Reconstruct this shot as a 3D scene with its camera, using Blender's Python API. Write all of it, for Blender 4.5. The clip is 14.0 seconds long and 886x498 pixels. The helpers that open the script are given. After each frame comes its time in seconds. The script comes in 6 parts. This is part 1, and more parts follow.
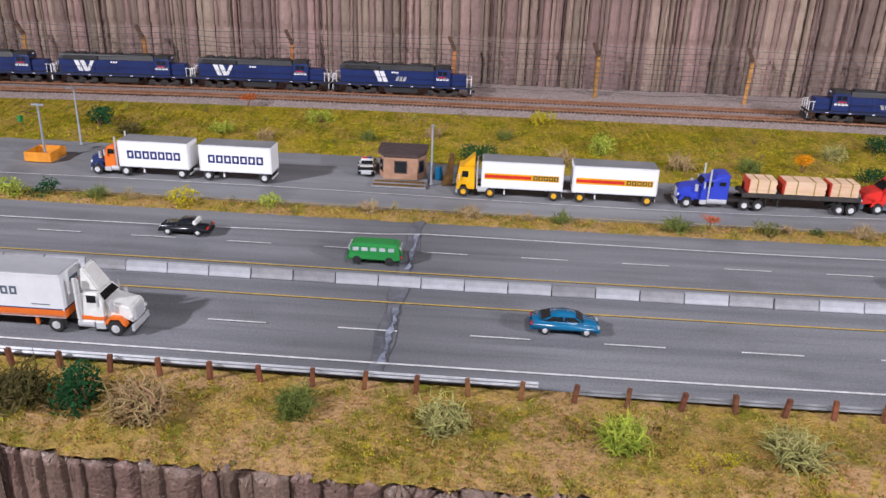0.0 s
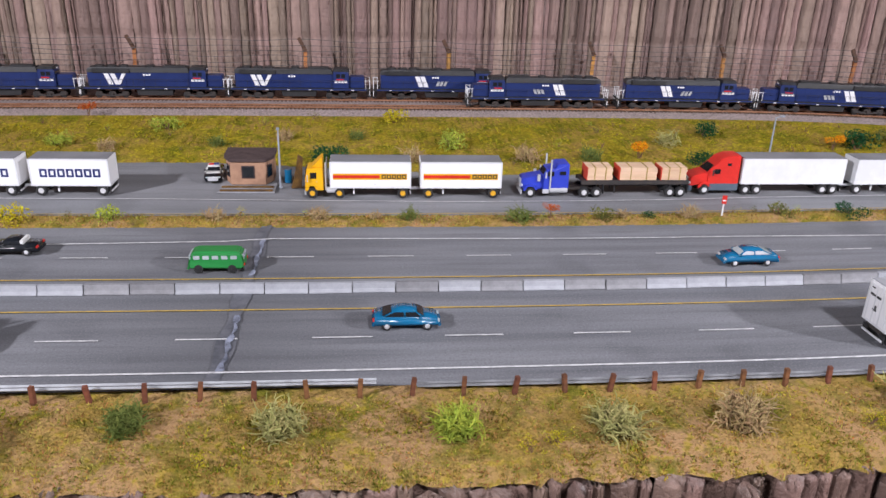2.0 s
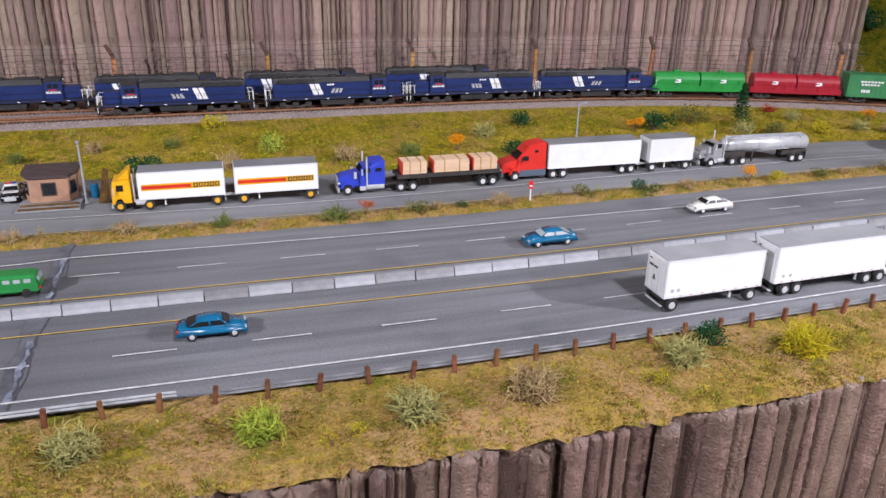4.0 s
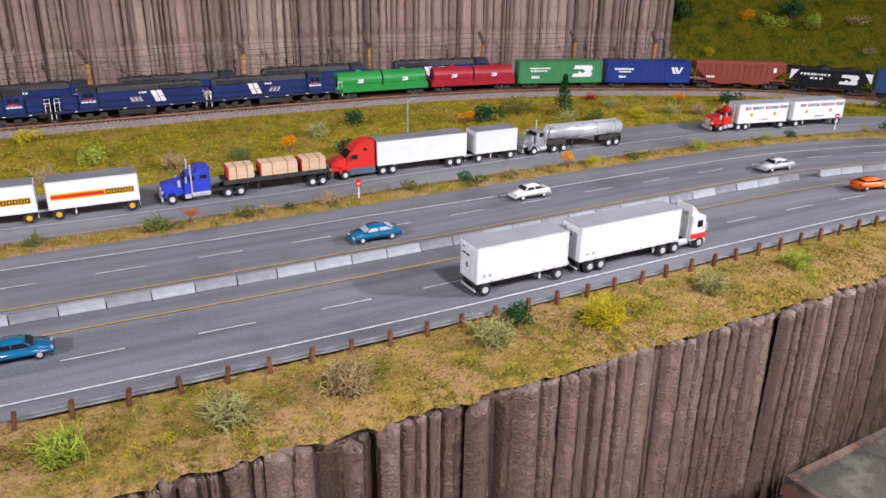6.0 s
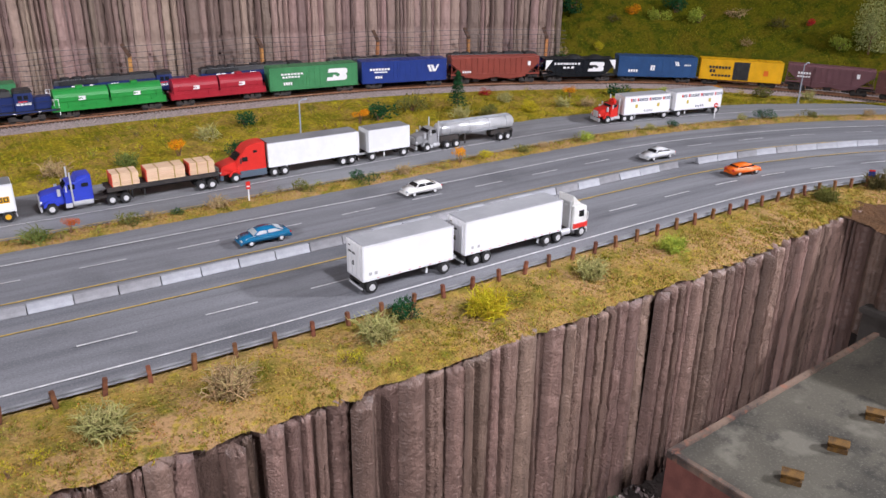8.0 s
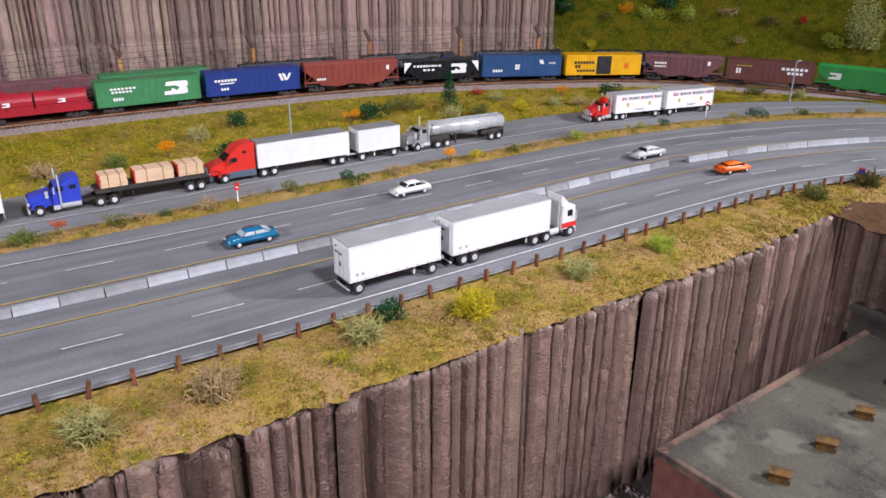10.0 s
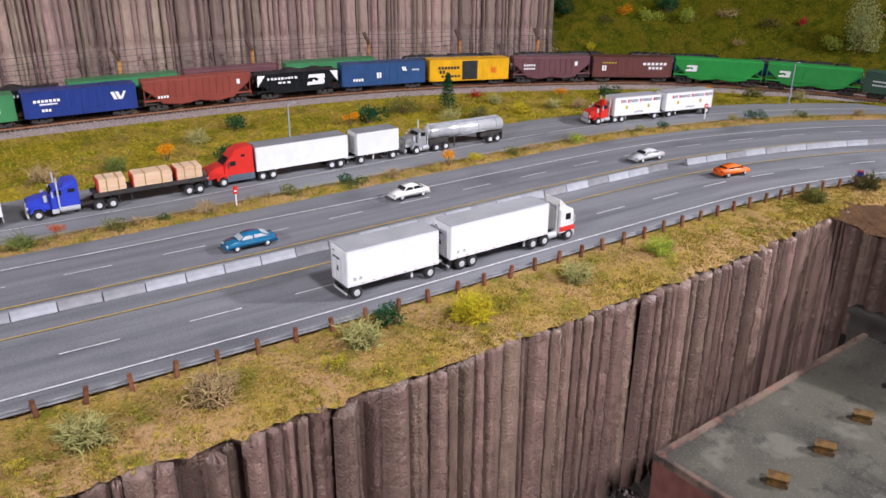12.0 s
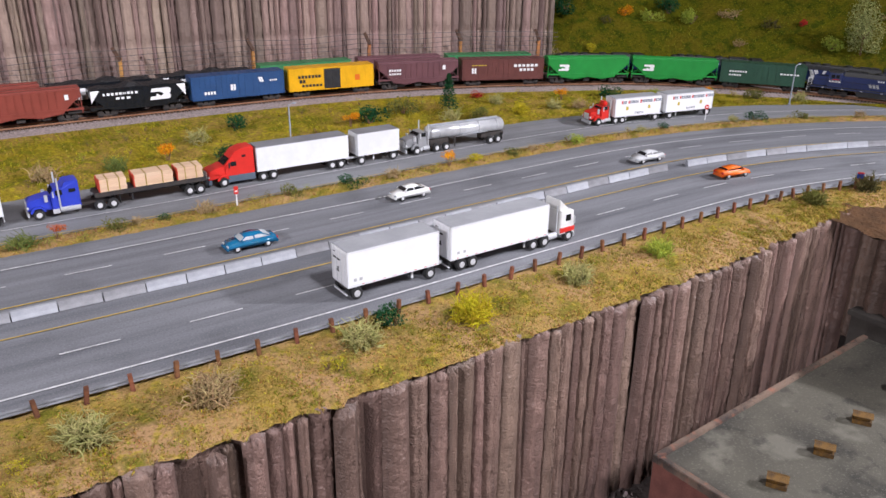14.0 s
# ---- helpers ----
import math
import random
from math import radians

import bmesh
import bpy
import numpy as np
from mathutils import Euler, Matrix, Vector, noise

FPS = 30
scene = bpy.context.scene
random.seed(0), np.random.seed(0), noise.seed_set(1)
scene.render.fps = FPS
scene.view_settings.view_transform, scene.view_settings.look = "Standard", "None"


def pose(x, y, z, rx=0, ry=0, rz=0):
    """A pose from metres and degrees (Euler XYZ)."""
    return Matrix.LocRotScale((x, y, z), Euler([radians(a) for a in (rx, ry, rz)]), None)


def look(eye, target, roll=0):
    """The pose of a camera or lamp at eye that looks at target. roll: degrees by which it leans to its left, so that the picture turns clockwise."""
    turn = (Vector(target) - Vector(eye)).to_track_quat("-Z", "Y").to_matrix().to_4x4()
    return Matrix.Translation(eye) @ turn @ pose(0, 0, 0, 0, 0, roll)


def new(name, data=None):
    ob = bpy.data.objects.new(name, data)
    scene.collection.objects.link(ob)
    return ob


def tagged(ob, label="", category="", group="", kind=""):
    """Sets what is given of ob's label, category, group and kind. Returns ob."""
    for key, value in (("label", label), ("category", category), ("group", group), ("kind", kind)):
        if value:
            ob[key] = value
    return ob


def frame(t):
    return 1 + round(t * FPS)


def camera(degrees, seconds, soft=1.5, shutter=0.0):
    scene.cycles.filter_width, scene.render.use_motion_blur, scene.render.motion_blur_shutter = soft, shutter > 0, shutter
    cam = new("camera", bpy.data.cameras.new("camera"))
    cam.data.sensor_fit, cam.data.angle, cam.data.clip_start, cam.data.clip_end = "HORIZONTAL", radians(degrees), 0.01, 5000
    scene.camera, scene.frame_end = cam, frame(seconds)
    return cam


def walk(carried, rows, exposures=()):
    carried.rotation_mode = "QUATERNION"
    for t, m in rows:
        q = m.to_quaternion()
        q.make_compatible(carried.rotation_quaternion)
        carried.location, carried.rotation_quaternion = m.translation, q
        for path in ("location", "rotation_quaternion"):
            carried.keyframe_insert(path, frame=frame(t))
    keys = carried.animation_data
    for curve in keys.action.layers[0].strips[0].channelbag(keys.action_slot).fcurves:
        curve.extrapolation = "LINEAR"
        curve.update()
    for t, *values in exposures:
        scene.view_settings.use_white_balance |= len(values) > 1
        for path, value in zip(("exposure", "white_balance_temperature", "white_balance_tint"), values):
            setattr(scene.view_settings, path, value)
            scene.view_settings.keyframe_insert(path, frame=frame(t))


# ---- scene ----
cam = camera(58.66, 14.0)
walk(cam, [
    (0.0, pose(0.0140, 0.0631, 0.2881, 67.385, -1.824, -0.115)),
    (0.5, pose(0.0244, 0.0618, 0.2895, 67.390, -1.791, -2.695)),
    (1.0, pose(0.0329, 0.0602, 0.2901, 67.449, -1.837, -4.987)),
    (1.5, pose(0.0414, 0.0583, 0.2903, 67.523, -1.855, -7.045)),
    (2.0, pose(0.0506, 0.0546, 0.2917, 67.544, -1.633, -9.123)),
    (2.5, pose(0.0613, 0.0499, 0.2930, 67.576, -1.485, -11.756)),
    (3.0, pose(0.0743, 0.0435, 0.2951, 67.562, -1.300, -14.577)),
    (5.5, pose(0.1223, 0.0090, 0.3026, 67.520, -0.885, -27.500)),
    (6.0, pose(0.1340, -0.0020, 0.3049, 67.469, -0.720, -29.909)),
    (6.5, pose(0.1410, -0.0089, 0.3062, 67.424, -0.742, -32.236)),
    (7.0, pose(0.1461, -0.0157, 0.3072, 67.395, -0.736, -33.961)),
    (7.5, pose(0.1517, -0.0217, 0.3084, 67.345, -0.701, -35.350)),
    (8.0, pose(0.1544, -0.0255, 0.3093, 67.304, -0.674, -36.285)),
    (10.5, pose(0.1642, -0.0298, 0.3105, 67.209, -0.458, -36.542)),
    (11.0, pose(0.1646, -0.0299, 0.3110, 67.206, -0.465, -36.527)),
    (11.5, pose(0.1656, -0.0309, 0.3123, 67.249, -0.433, -36.541)),
    (12.0, pose(0.1659, -0.0308, 0.3133, 67.272, -0.396, -36.512)),
    (12.5, pose(0.1654, -0.0308, 0.3137, 67.267, -0.459, -36.479)),
    (13.0, pose(0.1654, -0.0306, 0.3142, 67.244, -0.461, -36.483)),
    (13.5, pose(0.1656, -0.0311, 0.3149, 67.243, -0.518, -36.461)),
    (14.0, pose(0.1656, -0.0309, 0.3146, 67.257, -0.531, -36.444)),
])

# ---- light: a hall with ceiling spot lamps over the layout ----
world = bpy.data.worlds.new("hall")
scene.world = world
world.use_nodes = True
world.node_tree.nodes["Background"].inputs[0].default_value = (0.9, 0.93, 1.0, 1)
world.node_tree.nodes["Background"].inputs[1].default_value = 0.02
scene.view_settings.exposure = 0.0


def lamp(x, y, z, tx, ty, tz, watts, size, spread=180, colour=(0.985, 0.96, 1.05)):
    data = bpy.data.lights.new("ceiling_lamp", "AREA")
    data.energy, data.size, data.color, data.shape = watts, size, colour, "DISK"
    data.spread = radians(spread)
    ob = new("ceiling_lamp", data)
    ob.matrix_world = look((x, y, z), (tx, ty, tz))
    return ob


lamp(-1.75, -0.35, 1.15, -0.15, 1.0, 0, 15.5, 0.09, 90)
lamp(0.60, -1.05, 1.75, 0.65, 0.50, -0.05, 8.8, 0.25, 80)
lamp(2.30, -0.75, 1.10, 0.65, 0.85, 0, 18.5, 0.09, 100)


# ---- materials ----
def mat(name, a, b=None, rough=0.6, metal=0.0, scale=60.0, bump=0.15, bscale=None, island=0.0, objvar=0.0,
        stretch=(1, 1, 1), uv=False, dist=0.0004, spots=0.0, coat=0.0, hue=0.06):
    m = bpy.data.materials.new(name)
    m.use_nodes = True
    nt = m.node_tree
    n, l = nt.nodes, nt.links
    p = n["Principled BSDF"]
    p.inputs["Roughness"].default_value = rough
    p.inputs["Metallic"].default_value = metal
    p.inputs["Coat Weight"].default_value = coat
    p.inputs["Specular IOR Level"].default_value = 0.12 if rough >= 0.9 else 0.5
    b = b or tuple(c * 0.72 for c in a)
    tc = n.new("ShaderNodeTexCoord")
    mp = n.new("ShaderNodeMapping")
    mp.inputs["Scale"].default_value = stretch
    l.new(tc.outputs["UV" if uv else "Object"], mp.inputs[0])
    n1, n2 = n.new("ShaderNodeTexNoise"), n.new("ShaderNodeTexNoise")
    n1.inputs["Scale"].default_value, n2.inputs["Scale"].default_value = scale, scale * 7
    n1.inputs["Detail"].default_value = n2.inputs["Detail"].default_value = 4
    for k in (n1, n2):
        l.new(mp.outputs[0], k.inputs["Vector"])
    r = n.new("ShaderNodeMapRange")
    r.inputs["From Min"].default_value, r.inputs["From Max"].default_value = 0.32, 0.68
    add = n.new("ShaderNodeMath")
    add.operation = "ADD"
    mul = n.new("ShaderNodeMath")
    mul.operation = "MULTIPLY_ADD"
    mul.inputs[1].default_value, mul.inputs[2].default_value = 0.35, -0.175
    l.new(n2.outputs[0], mul.inputs[0])
    l.new(n1.outputs[0], add.inputs[0])
    l.new(mul.outputs[0], add.inputs[1])
    l.new(add.outputs[0], r.inputs[0])
    mix = n.new("ShaderNodeMix")
    mix.data_type = "RGBA"
    mix.inputs[6].default_value, mix.inputs[7].default_value = (*a, 1), (*b, 1)
    l.new(r.outputs[0], mix.inputs[0])
    out = mix.outputs[2]
    for amount, node, socket in ((island, "ShaderNodeNewGeometry", "Random Per Island"), (objvar, "ShaderNodeObjectInfo", "Random")):
        if amount:
            g = n.new(node)
            hsv = n.new("ShaderNodeHueSaturation")
            mr = n.new("ShaderNodeMapRange")
            mr.inputs["To Min"].default_value, mr.inputs["To Max"].default_value = 1 - amount, 1 + amount
            l.new(g.outputs[socket], mr.inputs[0])
            l.new(mr.outputs[0], hsv.inputs["Value"])
            hu = n.new("ShaderNodeMapRange")
            hu.inputs["To Min"].default_value, hu.inputs["To Max"].default_value = 0.5 - amount * hue, 0.5 + amount * hue
            ml = n.new("ShaderNodeMath")
            ml.operation = "FRACT"
            m2 = n.new("ShaderNodeMath")
            m2.operation = "MULTIPLY"
            m2.inputs[1].default_value = 7.31
            l.new(g.outputs[socket], m2.inputs[0])
            l.new(m2.outputs[0], ml.inputs[0])
            l.new(ml.outputs[0], hu.inputs[0])
            l.new(hu.outputs[0], hsv.inputs["Hue"])
            l.new(out, hsv.inputs["Color"])
            out = hsv.outputs[0]
    if spots:
        n3 = n.new("ShaderNodeTexNoise")
        n3.inputs["Scale"].default_value = spots
        n3.inputs["Detail"].default_value = 6
        l.new(tc.outputs["Object"], n3.inputs["Vector"])
        r3 = n.new("ShaderNodeMapRange")
        r3.inputs["From Min"].default_value, r3.inputs["From Max"].default_value = 0.5, 0.75
        r3.inputs["To Max"].default_value = 0.55
        l.new(n3.outputs[0], r3.inputs[0])
        mx = n.new("ShaderNodeMix")
        mx.data_type = "RGBA"
        l.new(r3.outputs[0], mx.inputs[0])
        l.new(out, mx.inputs[6])
        mx.inputs[7].default_value = (*(c * 0.35 for c in a), 1)
        out = mx.outputs[2]
    l.new(out, p.inputs["Base Color"])
    if bump:
        bp = n.new("ShaderNodeBump")
        bp.inputs["Strength"].default_value, bp.inputs["Distance"].default_value = bump, dist
        n4 = n.new("ShaderNodeTexNoise")
        n4.inputs["Scale"].default_value = bscale or scale * 12
        n4.inputs["Detail"].default_value = 5
        l.new(tc.outputs["Object"], n4.inputs["Vector"])
        l.new(n4.outputs[0], bp.inputs["Height"])
        l.new(bp.outputs[0], p.inputs["Normal"])
    return m



def mixer(nt, factor, a, b, mode="MIX"):
    x = nt.nodes.new("ShaderNodeMix")
    x.data_type, x.blend_type = "RGBA", mode
    for k, v in ((0, factor), (6, a), (7, b)):
        if isinstance(v, tuple):
            x.inputs[k].default_value = (*v, 1)
        elif isinstance(v, float):
            x.inputs[k].default_value = v
        else:
            nt.links.new(v, x.inputs[k])
    return x.outputs[2]


def cloud(nt, vec, scale, lo, hi, detail=4.0, top=1.0):
    """A noise field cut to the range lo..hi."""
    a, r = nt.nodes.new("ShaderNodeTexNoise"), nt.nodes.new("ShaderNodeMapRange")
    a.inputs["Scale"].default_value, a.inputs["Detail"].default_value = scale, detail
    r.inputs["From Min"].default_value, r.inputs["From Max"].default_value, r.inputs["To Max"].default_value = lo, hi, top
    nt.links.new(vec, a.inputs["Vector"])
    nt.links.new(a.outputs[0], r.inputs[0])
    return r.outputs[0]


def turf(name, earth, dry, green, flower, share=0.5, grain=300.0):
    """Ground foam and fibres: earth, dry grass, green clumps and bright flecks."""
    m = bpy.data.materials.new(name)
    m.use_nodes = True
    nt = m.node_tree
    p = nt.nodes["Principled BSDF"]
    p.inputs["Roughness"].default_value, p.inputs["Specular IOR Level"].default_value = 0.95, 0.08
    vec = nt.nodes.new("ShaderNodeTexCoord").outputs["Object"]
    c = mixer(nt, cloud(nt, vec, 16, .40, .62), earth, dry)
    c = mixer(nt, cloud(nt, vec, 42, .68 - share * .3, .86 - share * .3, 6), c, green)
    c = mixer(nt, cloud(nt, vec, 150, .56, .66, 3, .7), c, flower)
    c = mixer(nt, cloud(nt, vec, grain, .50, .66, 3, .5), c, tuple(v * .38 for v in green))
    c = mixer(nt, cloud(nt, vec, grain * 1.3, .56, .70, 3, .45), c, tuple(min(1, v * 1.7) for v in dry))
    nt.links.new(c, p.inputs["Base Color"])
    b = nt.nodes.new("ShaderNodeBump")
    b.inputs["Strength"].default_value, b.inputs["Distance"].default_value = 0.8, 0.0016
    nt.links.new(cloud(nt, vec, grain * 1.6, .25, .75, 6), b.inputs["Height"])
    nt.links.new(b.outputs[0], p.inputs["Normal"])
    return m


def tarmac(name, pale, dark, joint=None, rough=0.72):
    """Asphalt with lengthwise wheel streaks, blotches, fine grit and a stained joint."""
    m = bpy.data.materials.new(name)
    m.use_nodes = True
    nt = m.node_tree
    p = nt.nodes["Principled BSDF"]
    p.inputs["Roughness"].default_value, p.inputs["Specular IOR Level"].default_value = rough, 0.35
    tc = nt.nodes.new("ShaderNodeTexCoord")
    mp = nt.nodes.new("ShaderNodeMapping")
    mp.inputs["Scale"].default_value = (0.5, 9, 1)
    nt.links.new(tc.outputs["UV"], mp.inputs[0])
    c = mixer(nt, cloud(nt, mp.outputs[0], 5, .35, .68), pale, dark)
    c = mixer(nt, cloud(nt, mp.outputs[0], 13, .52, .72, 5, .45), c, tuple(v * .62 for v in dark))
    c = mixer(nt, cloud(nt, tc.outputs["Object"], 9, .56, .72, 6, .55), c, tuple(v * .55 for v in dark))
    c = mixer(nt, cloud(nt, tc.outputs["Object"], 650, .52, .70, 2, .35), c, tuple(min(1, v * 1.45) for v in pale))
    c = mixer(nt, cloud(nt, tc.outputs["Object"], 500, .52, .70, 2, .35), c, tuple(v * .6 for v in dark))
    if joint:
        sep = nt.nodes.new("ShaderNodeSeparateXYZ")
        nt.links.new(tc.outputs["UV"], sep.inputs[0])
        d = nt.nodes.new("ShaderNodeMath")
        d.operation = "SUBTRACT"
        d.inputs[1].default_value = joint
        nt.links.new(sep.outputs[0], d.inputs[0])
        e = nt.nodes.new("ShaderNodeMath")
        e.operation = "ABSOLUTE"
        nt.links.new(d.outputs[0], e.inputs[0])
        r = nt.nodes.new("ShaderNodeMapRange")
        r.inputs["From Min"].default_value, r.inputs["From Max"].default_value = 0.0, 0.13
        r.inputs["To Min"].default_value, r.inputs["To Max"].default_value = 0.5, 0.0
        nt.links.new(e.outputs[0], r.inputs[0])
        c = mixer(nt, r.outputs[0], c, tuple(v * .55 for v in dark))
    nt.links.new(c, p.inputs["Base Color"])
    b = nt.nodes.new("ShaderNodeBump")
    b.inputs["Strength"].default_value, b.inputs["Distance"].default_value = 0.3, 0.0006
    nt.links.new(cloud(nt, tc.outputs["Object"], 700, .2, .8, 4), b.inputs["Height"])
    nt.links.new(b.outputs[0], p.inputs["Normal"])
    return m



def stained(name, base, dark, pale, scale=7.0):
    """A weathered surface: broad dark stains, pale scuffs and fine dirt."""
    m = bpy.data.materials.new(name)
    m.use_nodes = True
    nt = m.node_tree
    p = nt.nodes["Principled BSDF"]
    p.inputs["Roughness"].default_value, p.inputs["Specular IOR Level"].default_value = 0.6, 0.35
    vec = nt.nodes.new("ShaderNodeTexCoord").outputs["Object"]
    c = mixer(nt, cloud(nt, vec, scale, .46, .62, 7, .85), base, dark)
    c = mixer(nt, cloud(nt, vec, scale * 3.1, .56, .66, 6, .6), c, pale)
    c = mixer(nt, cloud(nt, vec, scale * 5.3, .58, .68, 5, .7), c, dark)
    c = mixer(nt, cloud(nt, vec, scale * 60, .56, .68, 2, .4), c, pale)
    nt.links.new(c, p.inputs["Base Color"])
    b = nt.nodes.new("ShaderNodeBump")
    b.inputs["Strength"].default_value, b.inputs["Distance"].default_value = 0.5, 0.0012
    nt.links.new(cloud(nt, vec, scale * 22, .2, .8, 6), b.inputs["Height"])
    nt.links.new(b.outputs[0], p.inputs["Normal"])
    return m


M = {}
M["asphalt"] = tarmac("asphalt", (0.215, 0.22, 0.238), (0.13, 0.134, 0.148), 1.69)
M["asphalt_old"] = tarmac("asphalt_old", (0.235, 0.24, 0.255), (0.165, 0.168, 0.178))
M["tar"] = mat("tar", (0.075, 0.08, 0.095), (0.15, 0.155, 0.175), 0.6, scale=60, bump=0.3)
M["patch"] = mat("patch", (0.30, 0.33, 0.42), (0.09, 0.10, 0.13), 0.6, scale=110, bump=0.3)
M["white_line"] = mat("white_line", (0.72, 0.72, 0.73), (0.45, 0.45, 0.46), 0.6, scale=150, bump=0.1)
M["yellow_line"] = mat("yellow_line", (0.62, 0.42, 0.08), (0.40, 0.28, 0.08), 0.6, scale=150, bump=0.1)
M["soil"] = turf("soil", (0.41, 0.25, 0.125), (0.34, 0.225, 0.06), (0.165, 0.155, 0.020), (0.44, 0.33, 0.04), .66, 300)
M["slope"] = turf("slope", (0.33, 0.215, 0.055), (0.31, 0.235, 0.018), (0.155, 0.15, 0.010), (0.50, 0.42, 0.02), .72, 260)
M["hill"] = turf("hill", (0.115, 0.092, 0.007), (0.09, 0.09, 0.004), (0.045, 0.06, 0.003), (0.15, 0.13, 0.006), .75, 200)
M["grass_dry"] = mat("grass_dry", (0.37, 0.25, 0.07), (0.25, 0.185, 0.03), 0.9, scale=34, bump=0, island=0.6, hue=.12)
M["grass_green"] = mat("grass_green", (0.32, 0.26, 0.02), (0.20, 0.19, 0.015), 0.9, scale=26, bump=0, island=0.5)
M["grass_dark"] = mat("grass_dark", (0.14, 0.15, 0.010), (0.20, 0.165, 0.014), 0.9, scale=18, bump=0, island=0.5)
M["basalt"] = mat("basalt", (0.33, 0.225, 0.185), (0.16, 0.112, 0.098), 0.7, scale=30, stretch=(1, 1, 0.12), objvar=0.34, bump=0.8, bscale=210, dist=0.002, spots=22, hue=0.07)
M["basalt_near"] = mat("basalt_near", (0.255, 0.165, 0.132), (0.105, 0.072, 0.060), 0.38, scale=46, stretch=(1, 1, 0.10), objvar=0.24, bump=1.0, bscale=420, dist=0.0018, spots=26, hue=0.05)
# near-black standing in for shade, on the return wall and in the tunnel
M["painted_shade"] = mat("painted_shade", (0.03, 0.024, 0.022), rough=0.9, scale=40)
M["ballast"] = mat("ballast", (0.42, 0.34, 0.32), (0.24, 0.20, 0.19), 0.9, scale=260, bump=1.0, bscale=420, dist=0.002)
M["low_ground"] = mat("low_ground", (0.11, 0.09, 0.085), (0.05, 0.042, 0.038), 0.9, scale=60, bump=0.8, bscale=200, dist=0.003)
M["gravel"] = mat("gravel", (0.40, 0.33, 0.32), (0.25, 0.2, 0.19), 0.9, scale=100, bump=0.2, island=0.45)
M["rail"] = mat("rail", (0.55, 0.30, 0.19), (0.38, 0.18, 0.10), 0.35, metal=0.6, scale=80)
M["tie"] = mat("tie", (0.13, 0.075, 0.05), (0.07, 0.045, 0.035), 0.85, scale=90, objvar=0.3)
M["concrete"] = mat("concrete", (0.36, 0.37, 0.40), (0.28, 0.29, 0.315), 0.8, scale=70, objvar=0.08, bump=0.4)
M["concrete_dark"] = mat("concrete_dark", (0.25, 0.25, 0.265), (0.18, 0.18, 0.19), 0.85, scale=70, objvar=0.18, bump=0.4)
M["rust_wood"] = mat("rust_wood", (0.20, 0.075, 0.03), (0.10, 0.035, 0.018), 0.8, scale=160, objvar=0.25, bump=0.4)
M["steel"] = mat("steel", (0.42, 0.435, 0.46), (0.30, 0.31, 0.33), 0.45, metal=0.35, scale=120)
M["beam_dull"] = mat("beam_dull", (0.20, 0.205, 0.22), (0.13, 0.135, 0.145), 0.6, scale=90)
M["pole_grey"] = mat("pole_grey", (0.34, 0.37, 0.42), (0.25, 0.27, 0.31), 0.5, scale=120)
M["pole_wood"] = mat("pole_wood", (0.55, 0.25, 0.07), (0.34, 0.15, 0.045), 0.8, scale=120, objvar=0.25)
M["arm_wood"] = mat("arm_wood", (0.10, 0.05, 0.03), rough=0.8, scale=120)
M["wire"] = mat("wire", (0.05, 0.045, 0.045), rough=0.6)
M["white"] = mat("white", (0.80, 0.80, 0.81), (0.74, 0.74, 0.76), 0.4, scale=35, bump=0.03)
M["white_soft"] = mat("white_soft", (0.70, 0.71, 0.73), (0.62, 0.63, 0.65), 0.5, scale=35, bump=0.05)
M["roof_grey"] = mat("roof_grey", (0.22, 0.225, 0.24), (0.17, 0.175, 0.19), 0.55, scale=40, bump=0.08)
M["roof_light"] = mat("roof_light", (0.36, 0.37, 0.39), (0.30, 0.31, 0.33), 0.5, scale=40, bump=0.08)
M["black"] = mat("black", (0.016, 0.016, 0.018), (0.03, 0.03, 0.032), 0.5, scale=80)
M["rubber"] = mat("rubber", (0.02, 0.02, 0.021), rough=0.7, scale=80)
M["glass"] = mat("glass", (0.015, 0.017, 0.02), rough=0.12, scale=60, bump=0)
M["glass_clear"] = mat("glass_clear", (0.45, 0.5, 0.52), (0.3, 0.34, 0.36), rough=0.1, scale=60, bump=0)
M["chrome"] = mat("chrome", (0.66, 0.67, 0.69), (0.52, 0.53, 0.55), 0.28, metal=0.35, scale=80, bump=0)
M["hub"] = mat("hub", (0.62, 0.62, 0.63), (0.45, 0.45, 0.46), 0.4, scale=120)
M["hub_yellow"] = mat("hub_yellow", (0.75, 0.40, 0.02), rough=0.4, scale=120)
M["undercar"] = mat("undercar", (0.022, 0.02, 0.02), (0.045, 0.035, 0.03), 0.75, scale=120)
M["coal"] = mat("coal", (0.02, 0.02, 0.022), rough=0.45, scale=200, bump=1.0, bscale=260, dist=0.003)
M["lumber"] = mat("lumber", (0.72, 0.52, 0.36), (0.60, 0.40, 0.26), 0.8, scale=60, stretch=(0.2, 1, 1), objvar=0.1)
M["lumber_red"] = mat("lumber_red", (0.62, 0.06, 0.03), rough=0.7, scale=60)
M["strap"] = mat("strap", (0.40, 0.28, 0.06), rough=0.6)
M["brick_red"] = mat("brick_red", (0.22, 0.085, 0.065), (0.15, 0.055, 0.045), 0.85, scale=70, bump=0.8, bscale=500, dist=0.001)
M["roof_tar"] = stained("roof_tar", (0.105, 0.098, 0.078), (0.032, 0.031, 0.028), (0.20, 0.19, 0.155))
M["coping"] = stained("coping", (0.20, 0.145, 0.11), (0.035, 0.034, 0.034), (0.34, 0.13, 0.08), 20)
